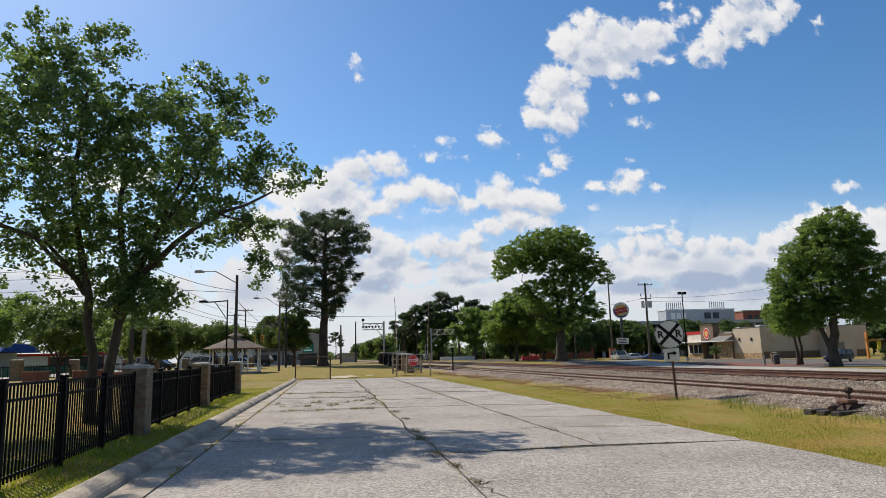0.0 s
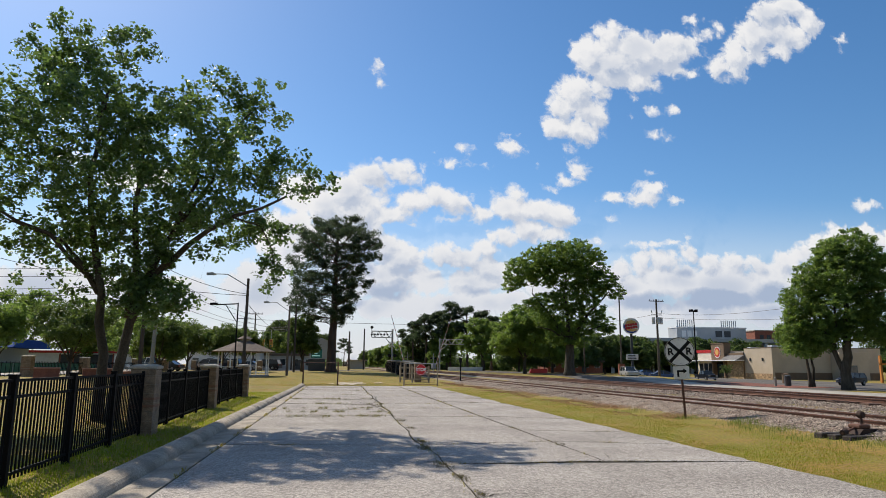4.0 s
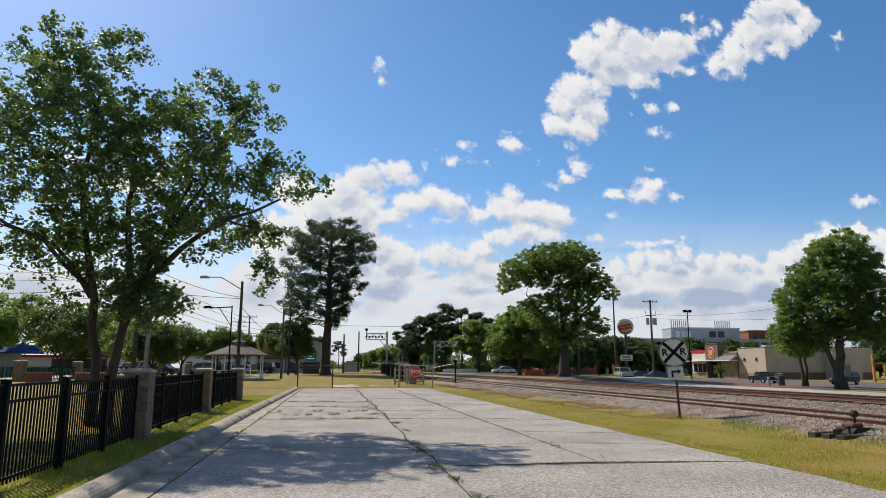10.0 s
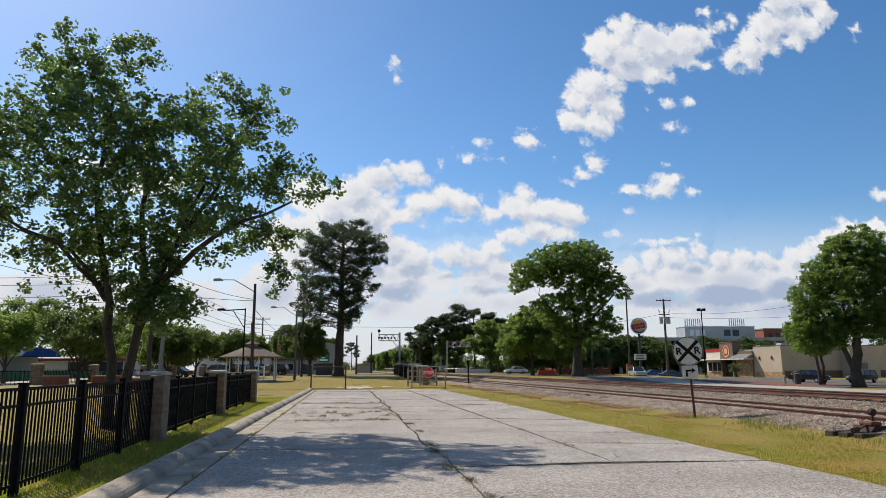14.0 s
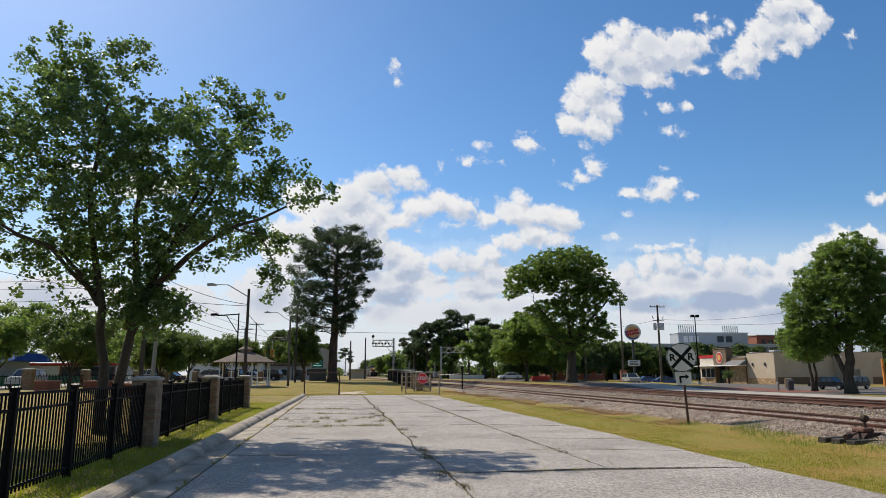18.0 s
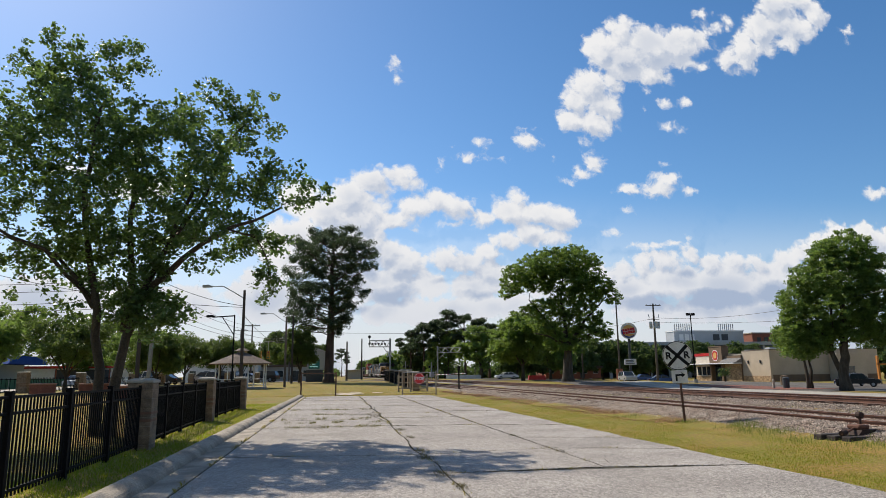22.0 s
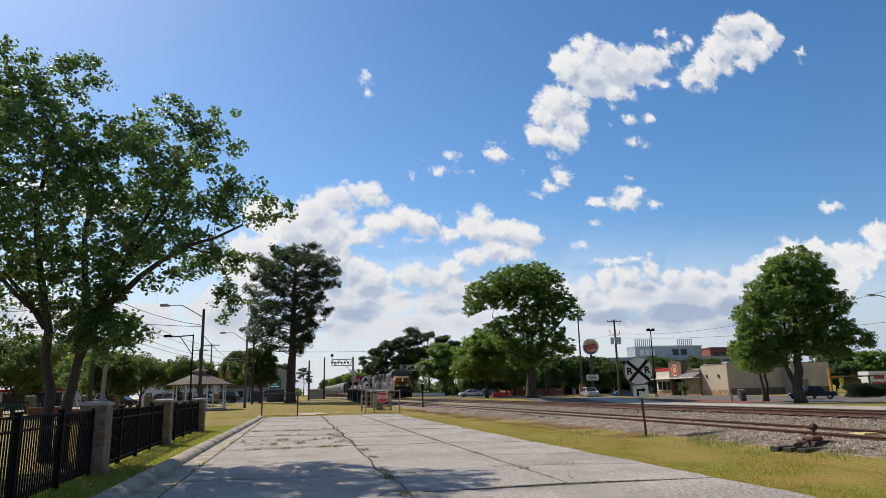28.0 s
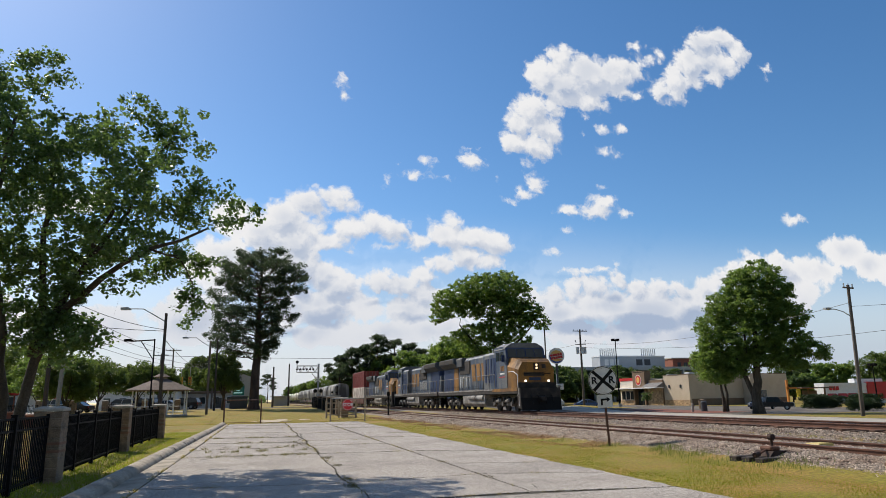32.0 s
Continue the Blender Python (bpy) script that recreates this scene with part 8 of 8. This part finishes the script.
def build_loco(lit, label):
    t = thing("locomotive", pose(0, 0, 0), label, "locomotive", "locomotives")
    part("frame", box(-1.50, 1.50, 0.75, 21.9, 1.22, 1.62, bevel=0.03), UNDER, t)
    for sx in (-1, 1):
        part("sill_stripe", box(sx * 1.50, sx * 1.515, 6.0, 21.8, 1.50, 1.60), TANKGREY, t, "worn grey sill stripe")
        part("front_sill", box(sx * 1.50, sx * 1.516, 0.8, 6.0, 1.40, 1.61), YELLOW if lit else TANKGREY, t, "front sill stripe")
    # pilot and plough
    part("pilot", prism([(0.85, 0.30), (0.42, 0.25), (0.30, 0.55), (0.38, 1.62), (0.95, 1.62)], "x", -1.48, 1.48), UNDER, t)
    part("plough", prism([(0.45, 0.12), (0.20, 0.12), (0.32, 0.95), (0.45, 0.95)], "x", -1.46, 1.46), SIGNBLACK, t)
    part("coupler", box(-0.16, 0.16, -0.30, 0.45, 0.74, 1.02, bevel=0.05), UNDER, t)
    for k in range(4):
        xk = -0.75 + 0.5 * k
        part("air_hose", tube([(xk, 0.30, 1.10), (xk, 0.08, 0.95), (xk + 0.04, 0.02, 0.55)], 0.035, 6), SIGNBLACK, t)
    part("anticlimber", box(-1.42, 1.42, 0.86, 0.94, 1.62, 1.98, bevel=0.02), UNDER, t)
    # nose
    rings = ((0.95, ((-1.28, 1.62), (1.28, 1.62), (1.34, 2.85), (1.02, 3.36), (-1.02, 3.36), (-1.34, 2.85))),
             (1.35, ((-1.40, 1.62), (1.40, 1.62), (1.44, 2.95), (1.14, 3.56), (-1.14, 3.56), (-1.44, 2.95))),
             (2.85, ((-1.46, 1.62), (1.46, 1.62), (1.48, 3.15), (1.26, 3.80), (-1.26, 3.80), (-1.48, 3.15))))
    nose = bmesh.new()
    rows = [[nose.verts.new((x, y, z)) for x, z in ring] for y, ring in rings]
    for u, v in zip(rows, rows[1:]):
        for k in range(6):
            nose.faces.new((u[k], u[(k + 1) % 6], v[(k + 1) % 6], v[k]))
    nose.faces.new(rows[0][::-1])
    nose.faces.new(rows[-1])
    bmesh.ops.recalc_face_normals(nose, faces=nose.faces)
    n = part("nose", nose, YELLOW, t, "yellow nose")
    part("nose_door", box(0.35, 0.95, 0.925, 0.95, 1.75, 2.8, bevel=0.01), YELLOW, n)
    part("headlight_box", box(-0.20, 0.20, 0.88, 0.97, 2.84, 3.30, bevel=0.03), UNDER, n)
    part("class_light_box", box(0.42, 0.72, 0.92, 0.96, 2.95, 3.22, bevel=0.02), UNDER, n)
    part("nose_panel", box(-0.95, 0.62, 0.925, 0.948, 2.42, 2.66, bevel=0.006), UNDER, n, "dark worn panel")
    part("nose_grab_rail", tube([(-1.05, 0.88, 2.55), (-0.3, 0.84, 2.62), (0.3, 0.84, 2.62), (1.05, 0.88, 2.55)], 0.022, 6), SIGNBLACK, n)
    part("nose_emblem", box(-0.55, 0.30, 0.925, 0.945, 2.12, 2.32), NAVY, n, "dark blue emblem bar")
    for z in (2.96, 3.17):
        part("headlight", tube([(0, 0.87, z), (0, 0.84, z)], 0.075, 14), LAMP if lit else GLASS, n)
    for sx in (-1, 1):
        part("ditch_light", tube([(sx * 0.86, 0.90, 2.08), (sx * 0.86, 0.80, 2.08)], 0.075, 14), LAMP_WHITE if lit else GLASS, t)
    # cab
    cab = part("cab", prism([(2.78, 1.62), (2.78, 3.72), (3.05, 4.46), (3.5, 4.60), (5.4, 4.60), (5.4, 1.62)], "x", -1.50, 1.50), BLUE, t)
    part("roof", prism([(-1.54, 4.40), (1.54, 4.40), (1.40, 4.58), (0.95, 4.84), (-0.95, 4.84), (-1.40, 4.58)], "y", 2.96, 5.45), ROOFGREY, cab)
    for x0, x1 in ((-1.36, -0.72), (-0.66, -0.04), (0.04, 0.66), (0.72, 1.36)):
        v = [(x0, 2.72, 3.80), (x1, 2.72, 3.80), (x1, 2.94, 4.42), (x0, 2.94, 4.42)]
        part("windshield", joined("windshield", [(a, b - 0.02, c) for a, b, c in v] + [(a, b + 0.03, c) for a, b, c in v], [(0, 1, 2, 3), (4, 7, 6, 5), (0, 4, 5, 1), (1, 5, 6, 2), (2, 6, 7, 3), (3, 7, 4, 0)]), GLASS, cab)
    part("windshield_surround", prism([(2.72, 3.72), (2.80, 3.72), (3.08, 4.46), (2.95, 4.50)], "x", -1.495, 1.495), NAVY, cab)
    for sx in (-1, 1):
        for y0, y1 in ((3.35, 4.10), (4.2, 4.95)):
            part("side_window", box(sx * 1.495, sx * 1.52, y0, y1, 3.60, 4.22, bevel=0.008), GLASS, cab)
        part("mirror", box(sx * 1.52, sx * 1.72, 3.2, 3.28, 3.5, 4.0), NAVY, cab)
        part("cab_door", box(sx * 1.50, sx * 1.515, 5.02, 5.36, 1.7, 3.9), NAVY, cab)
        for k in range(3):
            part("number_bar", box(sx * 1.50, sx * 1.516, 3.35 + 0.26 * k, 3.52 + 0.26 * k, 2.85, 3.20), YELLOW, cab)
        part("number_line", box(sx * 1.50, sx * 1.516, 3.25, 4.15, 2.62, 2.72), WHITE, cab)
        part("red_line", box(sx * 1.50, sx * 1.516, 3.15, 4.35, 2.40, 2.46), RED, cab)
        for k in range(2):
            part("cab_panel", box(sx * 1.50, sx * 1.518, 3.2 + 0.65 * k, 3.7 + 0.65 * k, 1.75, 2.25, bevel=0.005), BLUE, cab)
    # long hood
    part("equipment_cab", prism(rounded_hood(1.42, 1.62, 4.35, 0.18), "y", 5.4, 8.2), BLUE, t)
    for sx in (-1, 1):
        for k in range(4):
            part("louvre", box(sx * 1.42, sx * 1.45, 5.6 + 0.62 * k, 5.95 + 0.62 * k, 2.1, 3.9), NAVY, t, "dark blue vent panel")
    part("engine_hood", prism(rounded_hood(1.02, 1.62, 4.38, 0.2), "y", 8.2, 16.4), BLUE, t)
    for sx in (-1, 1):
        for k in range(8):
            part("hood_door", box(sx * 1.02, sx * 1.045, 8.35 + k, 9.25 + k, 1.75, 3.35, bevel=0.008), BLUE, t)
        part("blower_intake", box(sx * 1.046, sx * 1.10, 12.9, 15.9, 3.0, 4.1, bevel=0.02), UNDER, t, "black intake screen")
        for k in range(7):
            part("vent_bar", box(sx * 1.046, sx * 1.07, 12.95 + 0.46 * k, 13.05 + 0.46 * k, 1.9, 2.8), WHITE, t, "pale vent bar")
        # the railway's mark on the hood, as plain yellow strokes
        for a, b in ((8.7, 9.8), (10.05, 11.15), (11.4, 12.5)):
            part("emblem_block", prism([(a, 2.35), (b - 0.15, 2.35), (b, 3.75), (a + 0.15, 3.75)], "x", sx * 1.0525 - 0.008, sx * 1.0525 + 0.008), YELLOW, t, "plain yellow emblem block")
    part("exhaust_stack", box(-0.35, 0.35, 11.5, 12.4, 4.25, 4.55, bevel=0.04), UNDER, t)
    part("dynamic_brake_housing", prism(rounded_hood(1.30, 3.7, 4.46, 0.12), "y", 14.6, 16.4), DARKGREY, t)
    part("hood_roof", box(-0.85, 0.85, 8.3, 14.6, 4.38, 4.43), DARKGREY, t)
    part("radiator_cab", prism(rounded_hood(1.05, 1.62, 3.65, 0.05), "y", 17.9, 21.2), NAVY, t)
    part("rear_equipment_cab", prism(rounded_hood(1.06, 1.62, 3.65, 0.05), "y", 16.4, 17.9), YELLOW if lit else BLUE, t)
    rad = part("radiator", prism([(-1.05, 3.65), (1.05, 3.65), (1.52, 4.05), (1.52, 4.45), (1.3, 4.52), (-1.3, 4.52), (-1.52, 4.45), (-1.52, 4.05)], "y", 16.4, 21.3), DARKGREY, t)
    for sx in (-1, 1):
        for k in range(2):
            part("intake_screen", box(sx * 1.52, sx * 1.54, 16.7 + 2.35 * k, 18.8 + 2.35 * k, 4.1, 4.4, bevel=0.01), UNDER, rad)
    part("rear_hood_end", box(-1.0, 1.0, 21.2, 21.6, 1.62, 3.2, bevel=0.05), BLUE, t)
    # walkway rails, posts and steps
    for sx in (-1, 1):
        part("handrail", tube([(sx * 1.46, 5.5, 2.68), (sx * 1.46, 21.7, 2.68)], 0.022, 6), TANKGREY, t)
        for k in range(13):
            yk = 5.6 + 1.33 * k
            part("handrail_post", tube([(sx * 1.46, yk, 1.60), (sx * 1.46, yk, 2.68)], 0.026, 6), TANKGREY, t)
        part("front_handrail", tube([(sx * 1.46, 0.82, 1.1), (sx * 1.46, 0.82, 2.5), (sx * 1.46, 1.6, 2.75), (sx * 1.46, 2.6, 2.75)], 0.025, 6), WHITE if lit else TANKGREY, t)
        for k in range(4):
            part("step", box(sx * 1.12, sx * 1.50, 0.62, 1.00, 0.42 + 0.29 * k, 0.46 + 0.29 * k), UNDER, t)
            part("rear_step", box(sx * 1.12, sx * 1.50, 21.5, 21.85, 0.42 + 0.29 * k, 0.46 + 0.29 * k), UNDER, t)
        part("step_riser", box(sx * 1.46, sx * 1.50, 0.58, 0.62, 0.40, 1.6), WHITE if lit else UNDER, t)
    # tank and air gear between the trucks
    tank = prism([(-1.45, 0.55), (-1.2, 0.30), (1.2, 0.30), (1.45, 0.55), (1.45, 1.20), (-1.45, 1.20)], "y", 8.0, 13.9)
    part("fuel_tank", tank, TANKGREY, t)
    for sx in (-1, 1):
        part("air_reservoir", tube([(sx * 1.38, 8.3, 0.98), (sx * 1.38, 10.0, 0.98)], 0.22, 14), TANKGREY, t)
        part("air_reservoir", tube([(sx * 1.38, 10.2, 0.98), (sx * 1.38, 11.9, 0.98)], 0.22, 14), TANKGREY, t)
    bogie(t, 4.6, 3, 1.85)
    bogie(t, 17.4, 3, 1.85)
    # overall length 21.5 m over the couplers
    for ob in t.children_recursive:
        if ob.data is WHEEL:
            ob.location.y *= 0.96
        else:
            ob.data.transform(Matrix.Diagonal((1, 0.96, 1, 1)))
    return t


def build_well():
    t = thing("well_car", pose(0, 0, 0), "brown low container well car", "rail car")
    for sx in (-1, 1):
        part("side_sill", box(sx * 1.36, sx * 1.45, 2.2, 16.8, 0.40, 1.25, bevel=0.02), WELL, t)
        for k in range(12):
            part("sill_rib", box(sx * 1.45, sx * 1.50, 2.6 + 1.22 * k, 2.7 + 1.22 * k, 0.42, 1.22), WELL, t)
    part("well_floor", box(-1.36, 1.36, 2.2, 16.8, 0.36, 0.42), WELL, t)
    for y0, y1 in ((0.3, 2.4), (16.6, 18.7)):
        part("end_platform", box(-1.3, 1.3, y0, y1, 1.0, 1.25, bevel=0.02), WELL, t)
    bogie(t, 1.2, 2, 1.78)
    bogie(t, 17.8, 2, 1.78)
    return t


def build_container(material, z, label):
    t = thing("shipping_container", pose(0, 0, 0), label, "container", "containers")
    part("shell", box(-1.20, 1.20, 3.4, 15.6, z + 0.02, z + 2.55), material, t)
    for sx in (-1, 1):
        for k in range(40):
            part("corrugation", box(sx * 1.20, sx * 1.225, 3.62 + 0.30 * k, 3.76 + 0.30 * k, z + 0.15, z + 2.43), material, t)
        for y in (3.4, 15.48):
            part("corner_post", box(sx * 1.12, sx * 1.24, y, y + 0.12, z, z + 2.58), material, t)
        part("lower_rail", box(sx * 1.18, sx * 1.235, 3.5, 15.5, z, z + 0.14), material, t)
        part("upper_rail", box(sx * 1.18, sx * 1.235, 3.5, 15.5, z + 2.44, z + 2.58), material, t)
    for k in range(4):
        part("lock_rod", tube([(-0.75 + 0.5 * k, 3.37, z + 0.1), (-0.75 + 0.5 * k, 3.37, z + 2.5)], 0.025, 6), TANKGREY, t)
    return t


def build_hopper():
    t = thing("hopper_car", pose(0, 0, 0), "weathered grey covered hopper car", "rail car", "hopper cars")
    part("body", prism([(-1.05, 1.15), (1.05, 1.15), (1.52, 1.9), (1.55, 3.2), (1.40, 4.05), (0.8, 4.45), (-0.8, 4.45), (-1.40, 4.05), (-1.55, 3.2), (-1.52, 1.9)], "y", 1.3, 15.2), HOPGREY, t, smooth=False)
    part("roof_walk", box(-0.4, 0.4, 1.2, 15.3, 4.50, 4.58), TANKGREY, t)
    for k in range(4):
        y = 2.2 + 3.3 * k
        part("chute", prism([(y, 1.5), (y + 3.0, 1.5), (y + 2.0, 0.45), (y + 1.0, 0.45)], "x", -0.9, 0.9), HOPGREY, t)
    for sx in (-1, 1):
        for k in range(9):
            part("side_rib", box(sx * 1.50, sx * 1.60, 1.5 + 1.68 * k, 1.6 + 1.68 * k, 1.9, 3.3), HOPGREY, t)
    part("centre_sill", box(-0.35, 0.35, 0.2, 16.3, 0.95, 1.2), UNDER, t)
    for y in (0.5, 15.4):
        part("end_ladder", box(-1.3, -0.9, y, y + 0.08, 1.1, 4.0), UNDER, t)
    bogie(t, 1.9, 2, 1.78)
    bogie(t, 14.6, 2, 1.78)
    return t


def build_tank():
    t = thing("tank_car", pose(0, 0, 0), "pale cream cylindrical tank car", "rail car", "tank cars")
    part("shell", tube([(0, 0.9, 2.75), (0, 1.25, 2.75), (0, 1.6, 2.75), (0, 14.9, 2.75), (0, 15.25, 2.75), (0, 15.6, 2.75)], [0.9, 1.32, 1.5, 1.5, 1.32, 0.9], 24), TANKPALE, t, smooth=True)
    part("dome", tube([(0, 8.25, 4.2), (0, 8.25, 4.5)], 0.45, 16), TANKPALE, t)
    part("platform", box(-1.2, 1.2, 7.2, 9.3, 4.22, 4.28), UNDER, t)
    part("sill", box(-0.4, 0.4, 0.2, 16.3, 1.0, 1.25), UNDER, t)
    for sx in (-1, 1):
        part("ladder", box(sx * 1.5, sx * 1.58, 8.0, 8.5, 1.3, 4.2), UNDER, t)
    bogie(t, 1.9, 2, 1.78)
    bogie(t, 14.6, 2, 1.78)
    return t


REVERSED = None
TRAIN = []  # (thing, distance behind the front)


def couple():
    global REVERSED
    a = build_loco(True, "blue and yellow diesel locomotive with lit headlights")
    b = build_loco(False, "blue diesel locomotive running long hood forward")
    REVERSED = b
    TRAIN.append((a, 0.0))
    TRAIN.append((b, 21.5 + 21.0))
    c = copy_thing(b, pose(0, 0, 0))
    tagged(c, "blue diesel locomotive, last of three")
    TRAIN.append((c, 43.0))
    w = build_well()
    TRAIN.append((w, 64.2))
    TRAIN.append((build_container(BOXWHITE, 0.44, "white shipping container, lower of a stack"), 64.2))
    TRAIN.append((build_container(BOXRED, 3.04, "dark red shipping container, upper of a stack"), 64.2))
    w2 = copy_thing(w, pose(0, 0, 0))
    tagged(w2, "empty brown container well car")
    TRAIN.append((w2, 83.6))
    h = build_hopper()
    TRAIN.append((h, 103.0))
    for k in range(1, 7):
        TRAIN.append((copy_thing(h, pose(0, 0, 0)), 103.0 + 16.7 * k))
    q = build_tank()
    at = 103.0 + 16.7 * 7
    TRAIN.append((q, at))
    for k in range(1, 10):
        TRAIN.append((copy_thing(q, pose(0, 0, 0)), at + 16.7 * k))


couple()


def front_y(t):
    return 42.7 + 17.4 * (32 - t)


def rail_pose(y):
    return pose(main_x(y), y, MAIN_Z, 0, 0, math.degrees(math.atan(0.016)))


# ---- everything that moves ----
def motions():
    times = [0, 0.2, 4, 8, 12, 16, 20, 24, 28, 30, 31.6, 31.8, 32]
    for ob, back in TRAIN:
        turn = pose(0, 0, 0, 0, 0, 180 if ob is REVERSED else 0)
        walk(ob, [(t, rail_pose(front_y(t) + back) @ turn) for t in times])

    def drive(ob, rows, z, flip=0):
        """rows: time, x, y; the vehicle points the way it goes."""
        out = []
        for i, (t, x, y) in enumerate(rows):
            j = i if i + 1 < len(rows) and math.hypot(rows[i + 1][1] - x, rows[i + 1][2] - y) > 0.4 else i - 1
            j = max(j, 0)
            while j > 0 and math.hypot(rows[j + 1][1] - rows[j][1], rows[j + 1][2] - rows[j][2]) < 0.4:
                j -= 1
            dx, dy = rows[j + 1][1] - rows[j][1], rows[j + 1][2] - rows[j][2]
            out.append((t, pose(x, y, z if z is not None else ground_z(x, y) + 0.03, 0, 0, math.degrees(math.atan2(-dx, dy)) + flip)))
        walk(ob, out)

    drive(PICKUP, [(0, 58.6, 111), (3, 58.6, 104), (5.5, 58.3, 96.0), (8, 57.8, 88.5), (9, 57.3, 85.0), (10, 57.0, 82.6), (11, 56.8, 80.7), (13, 56.8, 77.9), (14, 57.2, 76.9),
                   (17, 58.0, 74.6), (18, 58.3, 73.4), (20, 58.9, 71.9), (22, 60.4, 70.6), (24, 60.7, 70.3), (32, 60.7, 70.3)], -0.415)
    # two cars come left along the far lane and stop one behind the other
    drive(SEDAN, [(0, 63.5, 134.9), (3.6, 63.4, 134.9), (4.6, 54.5, 135), (5.5, 47.0, 135), (6, 44.4, 135), (6.5, 41.9, 135), (7, 40.1, 135), (8, 37.4, 135), (9, 35.4, 135), (10, 34.7, 135), (11, 34.6, 135), (32, 34.6, 135)], None)
    drive(BLUECAR, [(0, 65, 136.9), (22.2, 64.9, 136.9), (23.2, 54.5, 137), (24, 46.4, 137), (24.5, 44.3, 137), (25, 42.8, 137), (25.5, 41.2, 137), (26.5, 39.5, 137), (28.5, 38.3, 137), (29.5, 38.2, 137), (32, 38.2, 137)], None)
    # traffic on the street past the park, heading left
    drive(PASSING[0], [(0, -29.5, 330), (12, -29.5, 172), (14, -29.5, 146), (16.5, -29.5, 88), (18, -29.5, 70), (24, -29.5, 0), (32, -29.5, -90)], 0.42)
    drive(PASSING[1], [(0, -29.5, 280), (8, -29.5, 140), (10, -29.5, 105), (12, -29.5, 73), (14, -29.5, 45), (32, -29.5, -200)], 0.42)
    drive(PASSING[2], [(0, -29.5, 420), (18, -29.5, 115), (20, -29.5, 73), (21.5, -29.5, 52), (32, -29.5, -90)], 0.42)
    drive(PASSING[3], [(0, -29.5, 450), (20, -29.5, 120), (22, -29.5, 84), (24, -29.5, 74), (25.5, -29.5, 55), (32, -29.5, -30)], 0.42)
    # both crossing gates come down in the first ten seconds
    for arm in GATE_ARMS:
        walk(arm, [(t, pose(0, 0, 1.1, -lean, 0, 0)) for t, lean in ((0, 4), (1, 10), (2, 18), (3.5, 28), (5.5, 41), (6.5, 48), (7, 52), (8, 64), (9, 75), (10, 84), (11, 89), (32, 89))])
    # the clouds drift slowly to the right
    for ob, far, du, dv, t0 in ((CLOUD_HIGH, SKY_FAR - 60, 0.067, 0.044, 13), (CLOUD_LOW, SKY_FAR, 0.018, 0.010, 13)):
        walk(ob, [(t, pose(far * du * (t - t0) / 32, far, EYE + far * dv * (t - t0) / 32)) for t in (0, 8, 16, 24, 32)])

motions()
